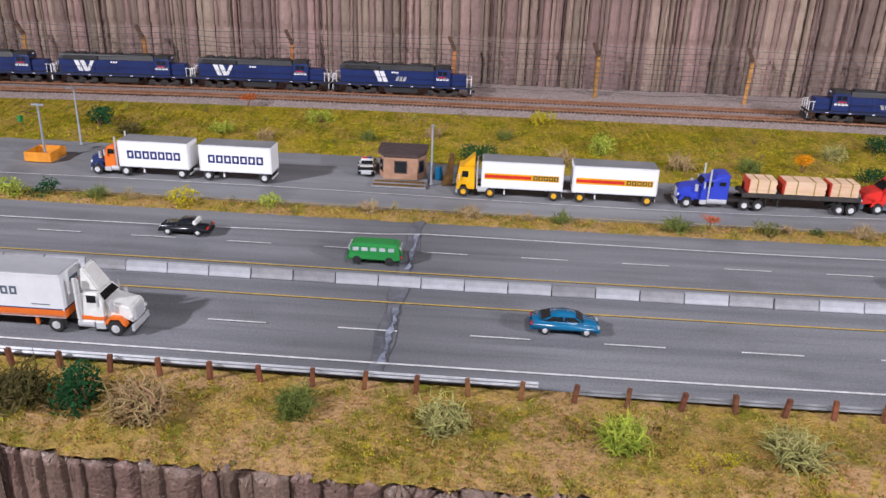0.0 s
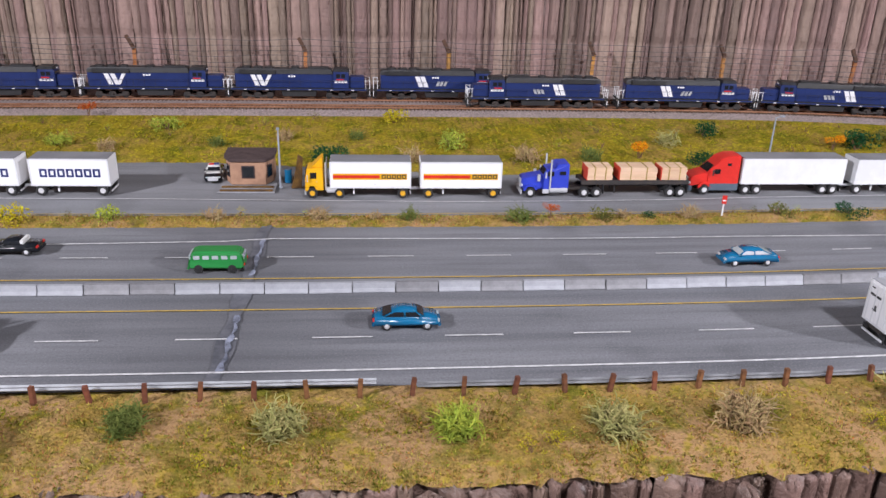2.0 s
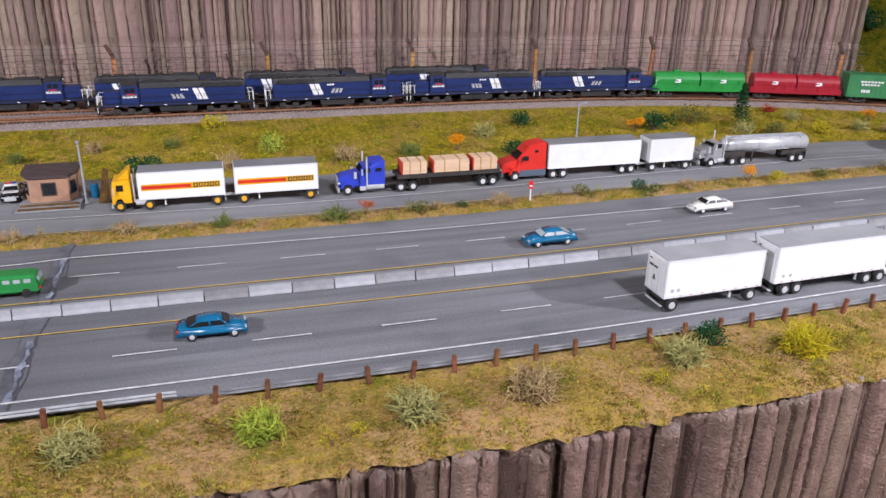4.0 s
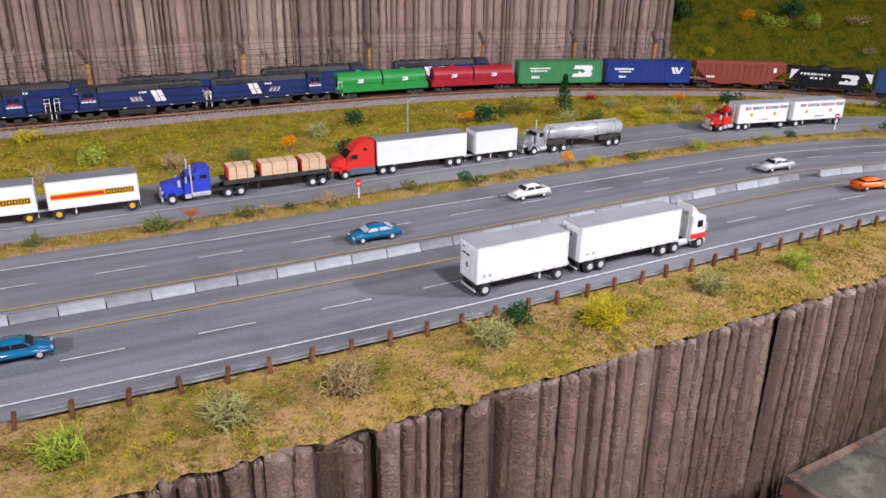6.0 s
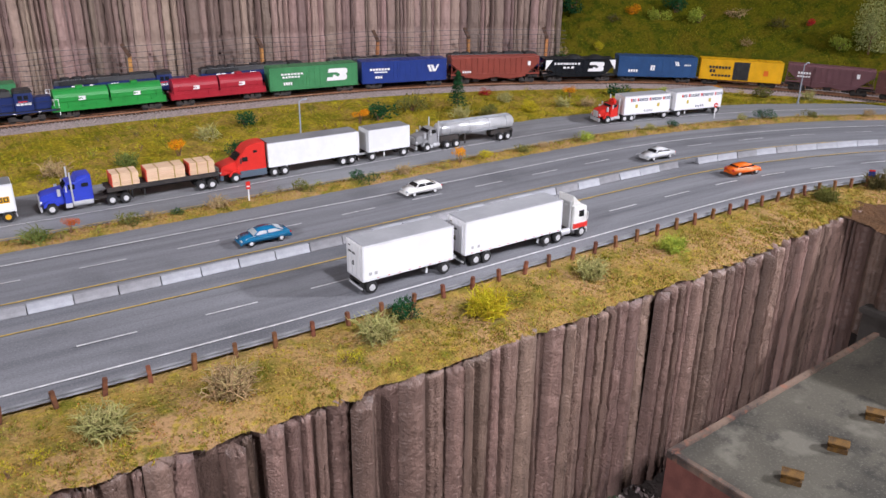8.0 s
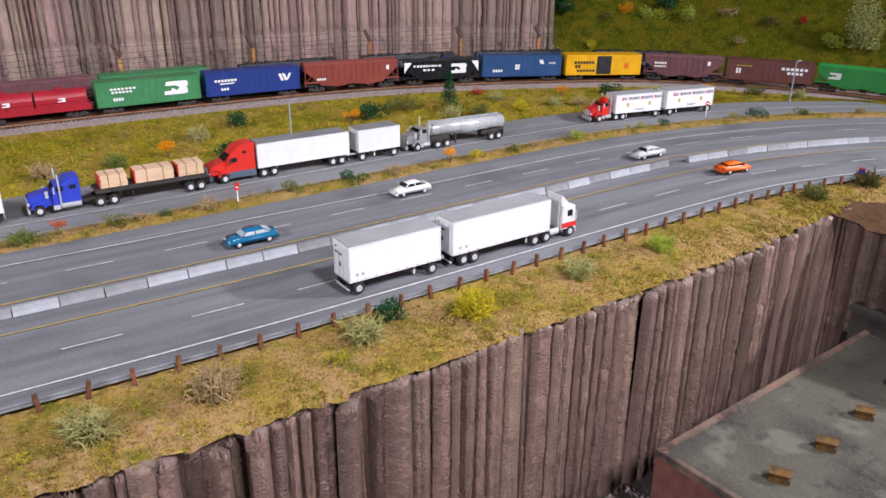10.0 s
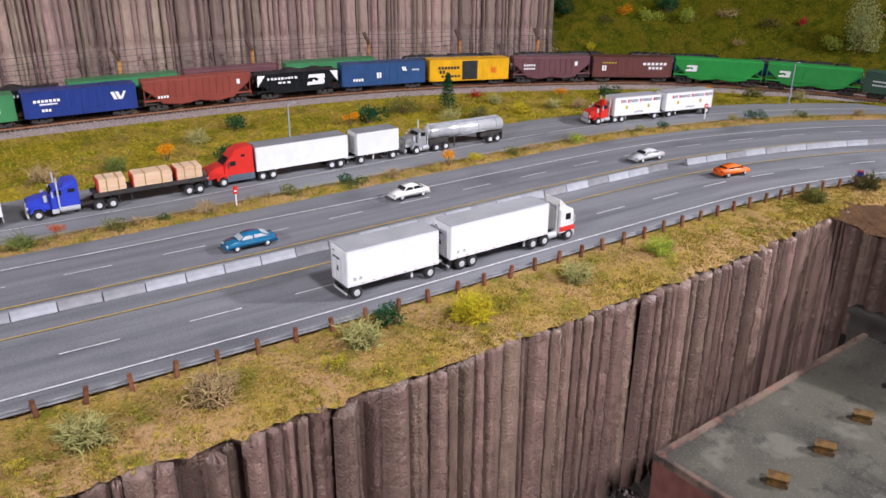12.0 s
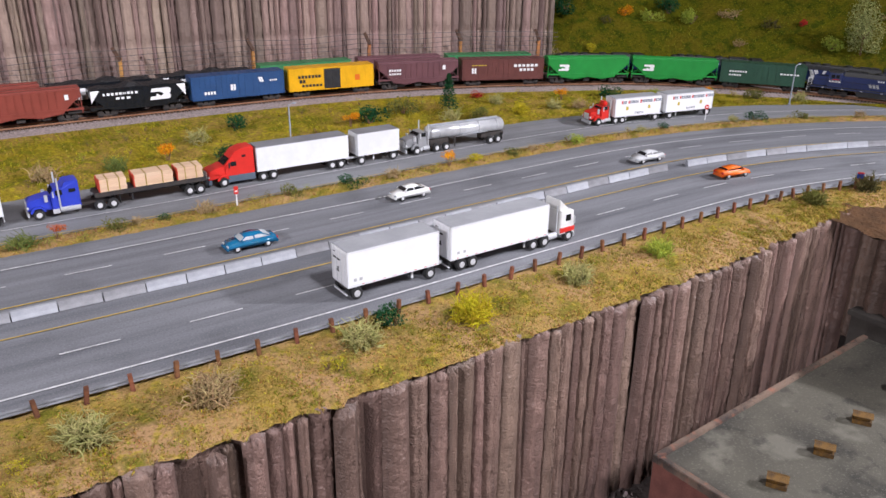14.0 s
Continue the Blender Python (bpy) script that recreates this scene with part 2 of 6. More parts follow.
M["vent_rust"] = mat("vent_rust", (0.17, 0.085, 0.012), (0.05, 0.025, 0.008), 0.7, scale=150, bump=0.5)
M["booth_brick"] = mat("booth_brick", (0.38, 0.22, 0.14), (0.30, 0.17, 0.11), 0.85, scale=120, bump=0.4)
M["booth_roof"] = mat("booth_roof", (0.045, 0.028, 0.028), (0.07, 0.045, 0.042), 0.85, scale=120, bump=0.4)
# portal stone, darkened so that its colour carries the shade it stands in
M["stone"] = mat("stone", (0.06, 0.052, 0.045), (0.035, 0.03, 0.026), 0.85, scale=60, bump=0.5)
M["earth"] = mat("earth", (0.125, 0.066, 0.034), (0.07, 0.04, 0.022), 0.95, scale=60, bump=1.0, bscale=260, dist=0.003)
M["hall_wall"] = mat("hall_wall", (0.09, 0.088, 0.085), rough=0.9, scale=3)
M["orange_sign"] = mat("orange_sign", (0.75, 0.30, 0.02), (0.6, 0.22, 0.02), 0.6, scale=90)
M["leaf_orange"] = mat("leaf_orange", (0.75, 0.32, 0.01), (0.55, 0.2, 0.01), 0.9, scale=90, island=0.35)
M["leaf_rust"] = mat("leaf_rust", (0.5, 0.11, 0.02), (0.35, 0.08, 0.02), 0.9, scale=90, island=0.35)
M["leaf_red"] = mat("leaf_red", (0.5, 0.03, 0.02), rough=0.9, scale=90, island=0.35)
M["leaf_yellow"] = mat("leaf_yellow", (0.50, 0.42, 0.02), (0.38, 0.31, 0.02), 0.9, scale=90, island=0.35)
M["leaf_lime"] = mat("leaf_lime", (0.36, 0.42, 0.06), (0.25, 0.3, 0.04), 0.9, scale=90, island=0.35)
M["leaf_green"] = mat("leaf_green", (0.02, 0.085, 0.03), (0.012, 0.05, 0.018), 0.9, scale=90, island=0.4)
M["leaf_olive"] = mat("leaf_olive", (0.17, 0.17, 0.04), (0.10, 0.10, 0.025), 0.9, scale=90, island=0.4)
M["lichen_sage"] = mat("lichen_sage", (0.40, 0.37, 0.15), (0.25, 0.24, 0.08), 0.9, scale=90, island=0.35)
M["lichen_green"] = mat("lichen_green", (0.16, 0.19, 0.05), (0.09, 0.12, 0.025), 0.9, scale=90, island=0.35)
M["lichen_tan"] = mat("lichen_tan", (0.42, 0.31, 0.16), (0.28, 0.19, 0.09), 0.9, scale=90, island=0.35)
M["lichen_dark"] = mat("lichen_dark", (0.12, 0.10, 0.035), (0.06, 0.055, 0.02), 0.9, scale=90, island=0.4)
M["foam_green"] = mat("foam_green", (0.20, 0.19, 0.02), (0.12, 0.125, 0.012), 0.95, scale=120, bump=0, island=0.5, hue=0.1)
M["foam_ochre"] = mat("foam_ochre", (0.42, 0.29, 0.07), (0.32, 0.21, 0.04), 0.95, scale=120, bump=0, island=0.45, hue=0.1)
M["foam_rust"] = mat("foam_rust", (0.40, 0.17, 0.04), (0.28, 0.12, 0.03), 0.95, scale=120, bump=0, island=0.4)
M["leaf_pale"] = mat("leaf_pale", (0.36, 0.37, 0.15), (0.24, 0.26, 0.09), 0.9, scale=90, island=0.4)
M["twig"] = mat("twig", (0.20, 0.12, 0.07), rough=0.9, scale=120)


def paint(name, rgb, rough=0.4):
    if name not in M:
        M[name] = mat(name, rgb, tuple(c * 0.8 for c in rgb), rough, scale=45, bump=0.05)
    return name


# ---- shape helpers (things are shaped in millimetres) ----
def box(bm, x0, x1, y0, y1, z0, z1, bev=0.0, tilt=None):
    g = bmesh.ops.create_cube(bm, size=1)["verts"]
    for v in g:
        v.co = Vector(((x0 + x1) / 2 + v.co.x * (x1 - x0), (y0 + y1) / 2 + v.co.y * (y1 - y0), (z0 + z1) / 2 + v.co.z * (z1 - z0)))
    if bev:
        edges = list({e for v in g for e in v.link_edges})
        bmesh.ops.bevel(bm, geom=edges, offset=bev, segments=2, affect="EDGES", clamp_overlap=True)
    return g


def prism(bm, pts, y0, y1, inset=0.0, top=None):
    """Side outline (x, z) drawn across the width; points above top are pulled in by inset."""
    def yy(y, z):
        if inset and top is not None and z > top:
            return y - math.copysign(inset * min(1, (z - top) / 6), y)
        return y
    a = [bm.verts.new((x, yy(y0, z), z)) for x, z in pts]
    b = [bm.verts.new((x, yy(y1, z), z)) for x, z in pts]
    n = len(pts)
    fa, fb = bm.faces.new(a), bm.faces.new(list(reversed(b)))
    for i in range(n):
        bm.faces.new((a[(i + 1) % n], a[i], b[i], b[(i + 1) % n]))
    bmesh.ops.recalc_face_normals(bm, faces=bm.faces[:])
    return a + b


def cyl(bm, p, q, r, seg=10, r2=None):
    p, q = Vector(p), Vector(q)
    d = q - p
    m = Matrix.Translation((p + q) / 2) @ d.to_track_quat("Z", "Y").to_matrix().to_4x4()
    bmesh.ops.create_cone(bm, cap_ends=True, segments=seg, radius1=r, radius2=r if r2 is None else r2, depth=d.length, matrix=m)


def obj(name, bm, material, parent=None, label="", smooth=False):
    for v in bm.verts:
        v.co *= 0.001
    me = bpy.data.meshes.new(name)
    bm.to_mesh(me)
    bm.free()
    if smooth:
        for p in me.polygons:
            p.use_smooth = True
    me.materials.append(M[material])
    ob = new(name, me)
    ob.parent = parent
    if label:
        ob["label"] = label
    return ob


def part(name, bm, material, parent, label="", smooth=False):
    return obj(name, bm, material, parent, label, smooth)


def slab(name, material, parent, *b, bev=0.0, label=""):
    bm = bmesh.new()
    box(bm, *b, bev=bev)
    return part(name, bm, material, parent, label)


def thing(name, label, category, group=""):
    return tagged(new(name), label, category, group)


# ---- plan curves ----
def spline(ctrl):
    c = [Vector(p) for p in ctrl]
    c = [2 * c[0] - c[1]] + c + [2 * c[-1] - c[-2]]
    out = []
    for i in range(1, len(c) - 2):
        a, b, d, e = c[i - 1:i + 3]
        t = [0.0]
        for u, v in ((a, b), (b, d), (d, e)):
            t.append(t[-1] + (v - u).length ** 0.5)
        for k in range(40):
            x = t[1] + (t[2] - t[1]) * k / 40
            a1 = a.lerp(b, (x - t[0]) / (t[1] - t[0]))
            a2 = b.lerp(d, (x - t[1]) / (t[2] - t[1]))
            a3 = d.lerp(e, (x - t[2]) / (t[3] - t[2]))
            out.append(a1.lerp(a2, (x - t[0]) / (t[2] - t[0])).lerp(a2.lerp(a3, (x - t[1]) / (t[3] - t[1])), (x - t[1]) / (t[2] - t[1])))
    out.append(c[-2])
    p = np.array([tuple(v) for v in out])
    for _ in range(60):
        p[1:-1] = 0.5 * p[1:-1] + 0.25 * (p[:-2] + p[2:])
    s = np.concatenate([[0], np.cumsum(np.linalg.norm(np.diff(p[:, :2], axis=0), axis=1))])
    return s, p


class Line:
    """A plan curve, tabled every 2 mm, with straight run-outs at both ends."""
    STEP, RUN = 0.002, 0.6

    def __init__(self, ctrl):
        self.s, self.p = spline(ctrl)
        self.length = float(self.s[-1])
        g = np.arange(-self.RUN, self.length + self.RUN + self.STEP, self.STEP)
        q = np.stack([np.interp(g, self.s, self.p[:, k]) for k in range(3)], 1)
        for m, a, b, end in ((g < 0, self.p[1], self.p[0], 0.0), (g > self.length, self.p[-2], self.p[-1], self.length)):
            d = (b - a) / np.linalg.norm(b - a)
            q[m] = b + d * np.abs(g[m] - end)[:, None]
        e = np.roll(q, -6, 0) - np.roll(q, 6, 0)
        e[:6], e[-6:] = e[6], e[-7]
        self.table = q.tolist()
        self.turn = np.unwrap(np.arctan2(e[:, 1], e[:, 0])).tolist()

    def spot(self, s):
        t = min(max((s + self.RUN) / self.STEP, 0), len(self.table) - 1.001)
        k = int(t)
        return k, t - k

    def base(self, s):
        k, f = self.spot(s)
        a, b = self.table[k], self.table[k + 1]
        return [a[j] + (b[j] - a[j]) * f for j in range(3)]

    def way(self, s):
        k, f = self.spot(s)
        return self.turn[k] + (self.turn[k + 1] - self.turn[k]) * f

    def at(self, s, off=0.0, dz=0.0):
        a = self.way(s)
        q = self.base(s)
        return Vector((q[0] - math.sin(a) * off, q[1] + math.cos(a) * off, q[2] + dz))

    def near(self, p):
        k = int(np.argmin(np.hypot(self.p[:, 0] - p[0], self.p[:, 1] - p[1])))
        return float(self.s[k])

    def place(self, s, off=0.0, dz=0.0, turn=0.0):
        p = self.at(s, off, dz)
        return pose(p.x, p.y, p.z, 0, 0, math.degrees(self.way(s)) + turn)


ROAD = Line([(-1.7, .80, 0), (-.8, .735, 0), (-.24, .69, 0), (0, .671, 0), (.316, .649, 0), (.461, .642, 0), (.75, .634, 0), (1.013, .622, 0),
             (1.118, .608, 0), (1.27, .568, 0), (1.406, .513, 0), (1.55, .42, 0), (1.66, .28, 0), (1.74, .05, 0)])
TRACK = Line([(-1.7, 1.30, .022), (-.7, 1.318, .022), (-.25, 1.316, .022), (.2, 1.29, .022), (.6, 1.262, .022), (.81, 1.237, .022),
              (.97, 1.20, .022), (1.12, 1.15, .021), (1.265, 1.088, .019), (1.435, 1.008, .015), (1.57, .893, .010), (1.68, .75, .006),
              (1.73, .62, .004), (1.74, .48, .004), (1.68, .28, .004)])
REAR = 0.056           # second track, behind the first
WALL_END = 3.03        # where the rock wall ends and the hill begins


def far_edge(s):
    """Offset of the frontage road's far edge: wide at the weigh station."""
    return float(np.interp(s, [0, 1.6, 1.95, 2.4, 2.8, 3.2, 4], [.385, .385, .335, .33, .315, .285, .27]))


def ribbon(name, material, rows, kind="structure", label="", category="", parent=None, jitter=0.0, wide=1.0):
    """A sheet through rows of points; UV runs along and across in metres."""
    bm = bmesh.new()
    uvl = bm.loops.layers.uv.new("UV")
    grid = [[bm.verts.new(p) for p in r] for r in rows]
    for r in grid:
        for v in r[1:-1]:
            v.co.z += random.uniform(-jitter, jitter)
    for i in range(len(grid) - 1):
        for j in range(len(grid[i]) - 1):
            f = bm.faces.new((grid[i][j], grid[i + 1][j], grid[i + 1][j + 1], grid[i][j + 1]))
            for lp, (u, v) in zip(f.loops, ((i, j), (i + 1, j), (i + 1, j + 1), (i, j + 1))):
                lp[uvl].uv = (u * 0.02, v * 0.02 * wide)
    bmesh.ops.recalc_face_normals(bm, faces=bm.faces[:])
    if sum(f.normal.z for f in bm.faces) < 0:
        bmesh.ops.reverse_faces(bm, faces=bm.faces[:])
    me = bpy.data.meshes.new(name)
    bm.to_mesh(me)
    bm.free()
    for p in me.polygons:
        p.use_smooth = True
    me.materials.append(M[material])
    ob = new(name, me)
    ob.parent = parent
    return tagged(ob, label, category, kind=kind if parent is None else "")


def along(s0, s1, step=0.02):
    n = max(2, int((s1 - s0) / step) + 1)
    return [s0 + (s1 - s0) * i / (n - 1) for i in range(n)]


def far_line(s):
    """Offset of the highway's far edge line, which wanders and jumps at the joint."""
    return float(np.interp(s, [1.2, 1.44, 1.66, 1.70, 1.75, 2.0, 2.18, 2.36, 2.6], [.100, .1035, .112, .118, .118, .114, .113, .106, .106]))


def lay_line(s):
    """Offset of the white line on the frontage road."""
    return float(np.interp(s, [1.2, 1.36, 1.52, 1.9, 2.13, 2.26, 3], [.236, .2395, .2395, .2285, .2305, .234, .234]))


def cliff_edge(s):
    """Offset of the cliff's upper edge."""
    return float(np.interp(s, [1.35, 1.48, 1.56, 1.68, 2.3, 2.5, 2.6, 2.72, 2.85], [-.222, -.229, -.236, -.239, -.240, -.239, -.235, -.222, -.205]))


def stripe(name, material, s0, s1, off, width, z=0.0012, parent=None, step=0.02):
    if callable(off):
        return ribbon(name, material, [[ROAD.at(s, off(s) - width / 2, z), ROAD.at(s, off(s) + width / 2, z)] for s in along(s0, s1, step)], parent=parent)
    return ribbon(name, material, [[ROAD.at(s, off - width / 2, z), ROAD.at(s, off + width / 2, z)] for s in along(s0, s1, step)], parent=parent)


# ---- ground, roads, banks ----
LEN = ROAD.length
road = ribbon("road", "asphalt", [[ROAD.at(s, o) for o in np.linspace(-.150, .160, 15)] for s in along(0, LEN)],
              label="grey asphalt model highway with worn lanes", category="road")
frontage = ribbon("road_frontage", "asphalt_old", [[ROAD.at(s, .184 + (far_edge(s) - .184) * k / 6) for k in range(7)] for s in along(0, LEN)],
                  label="grey asphalt frontage road beside the highway", category="road")


def verge_at(s, k):
    """The verge from the road's edge (k = 0) to its ragged lip over the cliff (k = 1)."""
    lip = cliff_edge(s) - .0025 - .006 * noise.noise((s * 42, 0, 0)) - .007 * noise.noise((s * 130, 5, 0))
    o = -.149 + (lip + .149) * k
    return ROAD.at(s, o, -.0006 - .007 * k * k - .004 * max(0, k - .9) / .1 + .0022 * noise.noise((s * 30, o * 30, 2)) * min(1, k * 4))


verge = ribbon("ground_verge", "soil", [[verge_at(s, k / 16) for k in range(17)] for s in along(0, LEN, .006)],
               label="dry grassy verge along the highway edge", category="ground", jitter=.0010)
strip = ribbon("ground_median", "soil", [[ROAD.at(s, o, .0035 * math.sin(math.pi * (o - .150) / .038) - .0004) for o in np.linspace(.150, .188, 7)] for s in along(0, LEN, .01)],
               label="grass strip between highway and frontage road", category="ground", jitter=.001)


def bank(s, k):
    """The grass bank from the frontage road up to the ballast, k from 0 to 1."""
    a = ROAD.at(s, far_edge(s) - .004)
    b = TRACK.at(TRACK.near(a), -.047, -.006)
    p = a.lerp(b, k)
    p.z += -.0004 + .002 * math.sin(math.pi * k)
    return p


slope = ribbon("ground_bank", "slope", [[bank(s, k / 12) for k in range(13)] for s in along(0, LEN, .012)],
               label="grassy bank rising to the railway", category="ground", jitter=.0022)
ballast = ribbon("ground_ballast", "ballast", [[TRACK.at(s, o, z) for o, z in ((-.052, -.012), (-.026, -.0042), (.0, -.0042), (.028, -.0036), (REAR, -.0036), (.078, -.0036), (.10, .002), (.145, .006))] for s in along(0, TRACK.length)],
                 label="pinkish grey railway ballast", category="ground", jitter=.0006)
ground = bmesh.new()
box(ground, -4000, 4000, -3500, 4500, -262, -236)
ground = tagged(obj("ground_lower", ground, "low_ground"), "gravelly ground at the foot of the cliff", "ground", kind="structure")

for nm, m, off in (("edge_line", "white_line", -.1305), ("edge_line", "white_line", far_line)):
    stripe(nm, m, 0, LEN, off, .0022, parent=road)
for off in (-.0355, .0245):
    stripe("yellow_line", "yellow_line", 0, LEN, off, .0018, parent=road)
stripe("edge_line", "white_line", 0, LEN, lay_line, .0016, parent=frontage)
stripe("yellow_line", "yellow_line", 0, LEN, .1895, .0014, parent=frontage)
for k in range(-15, 22):
    s = 1.578 + (0.1 * k if k < 5 else 0.5 + 0.0944 * (k - 5))
    if 0 < s < LEN - .1:
        stripe("lane_dash", "white_line", s - .0225, s + .0225, -.083, .0018, parent=road, step=.022)
for k in range(-15, 24):
    s = 1.446 + k * 0.0932
    if 0 < s < LEN - .1:
        stripe("lane_dash", "white_line", s - .0215, s + .0215, .0725, .0017, parent=road, step=.022)
# the joint between two modules, sealed with tar
J = 1.693
ribbon("tar_seal", "tar", [[ROAD.at(J - .006 + .0015 * math.sin(o * 90), o, .0008), ROAD.at(J + .006 + .002 * math.sin(o * 70 + 2), o, .0008)] for o in np.linspace(-.149, .158, 40)], parent=road)
ribbon("crack_filler", "patch", [[ROAD.at(J + .001 + .0015 * math.sin(o * 160), o, .0016), ROAD.at(J + .003 + .0025 * abs(math.sin(o * 210)), o, .0016)] for o in np.linspace(-.13, -.045, 24)], parent=road)
ribbon("crack_filler", "patch", [[ROAD.at(J + .001 + .0015 * math.sin(o * 160), o, .0016), ROAD.at(J + .003 + .002 * abs(math.sin(o * 210)), o, .0016)] for o in np.linspace(.03, .115, 20)], parent=road)


# ---- rock walls of basalt columns ----
def column_mesh(name, width, height, material, rings, seed, bands=0.0, rough=.05, square=2.6):
    """A rough half-round column: ridged front, lumpy face, broken top; bands are stacked lumps near its foot."""
    rnd = random.Random(seed)
    bm = bmesh.new()
    seg = 13
    rows = []
    ridge = [rnd.uniform(-1, 1) for _ in range(seg)]
    ph = [rnd.uniform(0, 50) for _ in range(4)]
    for i in range(rings + 1):
        z = height * i / rings
        row = []
        pinch = 1 - (bands * (0.5 + 0.5 * math.sin(z / .015 * 6.28 + ph[3])) if z < .085 else 0)
        if bands and .085 <= z < .096:
            pinch = .55
        sway = .0010 * noise.noise((z * 9, ph[0], 0))
        for j in range(seg):
            u = 2 * j / (seg - 1) - 1
            swell = 1 - abs(u) ** square
            lump = noise.noise((u * 2.5 + ph[1], z * 70, ph[2])) * rough * 2.6 + noise.noise((u * 6 + ph[1], z * 330, ph[2])) * rough * 2.4
            y = -width * .5 * (swell * (.86 + .12 * ridge[j]) + (lump if abs(u) < .95 else 0)) * pinch
            row.append(bm.verts.new((u * width * .52 + sway, y, z + (rnd.uniform(-.003, .003) if i == rings else 0))))
        rows.append(row)
    for i in range(rings):
        for j in range(seg - 1):
            bm.faces.new((rows[i][j], rows[i][j + 1], rows[i + 1][j + 1], rows[i + 1][j]))
    c = bm.verts.new((0, width * .3, height + .002))
    for j in range(seg - 1):
        bm.faces.new((rows[-1][j], rows[-1][j + 1], c))
    bmesh.ops.recalc_face_normals(bm, faces=bm.faces[:])
    me = bpy.data.meshes.new(name)
    bm.to_mesh(me)
    bm.free()
    for p in me.polygons:
        p.use_smooth = True
    me.materials.append(M[material])
    return me


rock = ribbon("wall_rock", "basalt", [[TRACK.at(s, .150, -.01), TRACK.at(s, .150, .72), TRACK.at(s, .19, .72), TRACK.at(s, .19, -.01)] for s in along(.0, WALL_END, .05)],
              label="tall brown wall of basalt columns behind the tracks", category="rock wall")
tall = [column_mesh("rock_column", .016, .72, "basalt", 130, k, .34, .09) for k in range(12)]
random.seed(5)
s, w = .02, 1.0
while s < WALL_END:
    last, w = w, random.choice((.42, .5, .6, .75, .9, 1.1, 1.3))
    s += .0074 * (last + w)
    ob = new("rock_column", random.choice(tall))
    p = TRACK.at(s, .147 + random.uniform(-.004, .006), -.008)
    ob.matrix_world = pose(p.x, p.y, p.z, random.uniform(-.5, .5), random.uniform(-.35, .35), math.degrees(TRACK.way(s))) @ Matrix.Diagonal((w, random.uniform(.6, 1.1), 1, 1))
    ob.parent = rock

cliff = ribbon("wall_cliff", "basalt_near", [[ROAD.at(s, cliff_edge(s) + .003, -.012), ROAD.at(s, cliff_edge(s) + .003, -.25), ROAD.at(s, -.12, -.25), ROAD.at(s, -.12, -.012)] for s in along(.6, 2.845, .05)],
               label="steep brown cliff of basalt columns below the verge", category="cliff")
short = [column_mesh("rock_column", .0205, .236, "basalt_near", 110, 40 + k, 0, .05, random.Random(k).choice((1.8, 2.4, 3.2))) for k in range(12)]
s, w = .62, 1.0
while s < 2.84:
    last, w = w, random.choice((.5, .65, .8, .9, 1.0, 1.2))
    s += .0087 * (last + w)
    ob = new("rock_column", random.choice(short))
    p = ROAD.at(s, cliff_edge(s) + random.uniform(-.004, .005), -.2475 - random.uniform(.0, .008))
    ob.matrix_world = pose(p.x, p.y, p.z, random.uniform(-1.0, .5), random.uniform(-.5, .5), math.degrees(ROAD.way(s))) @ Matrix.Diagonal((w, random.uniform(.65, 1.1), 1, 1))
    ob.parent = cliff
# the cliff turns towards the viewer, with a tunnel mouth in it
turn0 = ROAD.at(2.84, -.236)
# near-black box: its colour paints the shade behind and between the return columns
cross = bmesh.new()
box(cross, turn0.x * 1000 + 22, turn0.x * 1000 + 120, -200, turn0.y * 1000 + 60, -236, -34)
cross = tagged(obj("wall_cross", cross, "painted_shade"), "rock return wall at the cliff's end, shade painted in", "cliff", kind="structure")
for k in range(-3, 22):
    ob = new("rock_column", short[k % 10])
    zz = -.166 if 0 <= k < 6 else -.2565
    ob.matrix_world = pose(turn0.x + .020 + random.uniform(-.003, .003), turn0.y - .005 - k * .022, zz, 0, random.uniform(-1, 1), -90) @ Matrix.Diagonal((1.18, 1.3, .60 if zz > -.2 else .97, 1))
    ob.parent = cross


# bare earth on top of the return wall
def corner_earth(u, v):
    q = ROAD.at(2.80, cliff_edge(2.80) + .02)
    x, y = q.x - .01 + .16 * u, turn0.y + .075 - .30 * v
    return Vector((x, y, -.006 - .022 * v - .016 * max(0, .25 - u) + .006 * noise.noise((x * 30, y * 30, 1)) + .003 * noise.noise((x * 110, y * 110, 4))))


ribbon("ground_corner", "earth", [[corner_earth(.08 + u / 30, v / 30) for v in range(31)] for u in range(31)],
       label="bare brown earth at the cliff's corner", category="ground")


# ---- railway track ----
def track(off, label):
    t = thing("railway_track", label, "railway track", "tracks")
    for g in (-.00825, .00825):
        bm = bmesh.new()
        ss = along(.0, TRACK.length, .02)
        prev = None
        for s in ss:
            ring = [bm.verts.new(TRACK.at(s, off + g + o, z) * 1000) for o, z in ((-.0007, -.0025), (-.0007, 0), (.0007, 0), (.0007, -.0025))]
            if prev:
                for k in range(4):
                    bm.faces.new((prev[k], prev[(k + 1) % 4], ring[(k + 1) % 4], ring[k]))
            prev = ring
        bmesh.ops.recalc_face_normals(bm, faces=bm.faces[:])
        part("rail", bm, "rail", t)
    bm = bmesh.new()
    s = .02
    while s < TRACK.length - .02:
        m = TRACK.place(s, off, -.0035)
        m.translation *= 1000
        g = bmesh.ops.create_cube(bm, size=1, matrix=m @ Matrix.Diagonal((2.6, 28, 2.2, 1)))
        s += .0062
    tagged(part("sleeper_bed", bm, "tie", t), kind="stuff")
    return t


track(0, "rusty steel rails on dark wooden sleepers, front track")
track(REAR, "rusty steel rails on dark wooden sleepers, rear track")

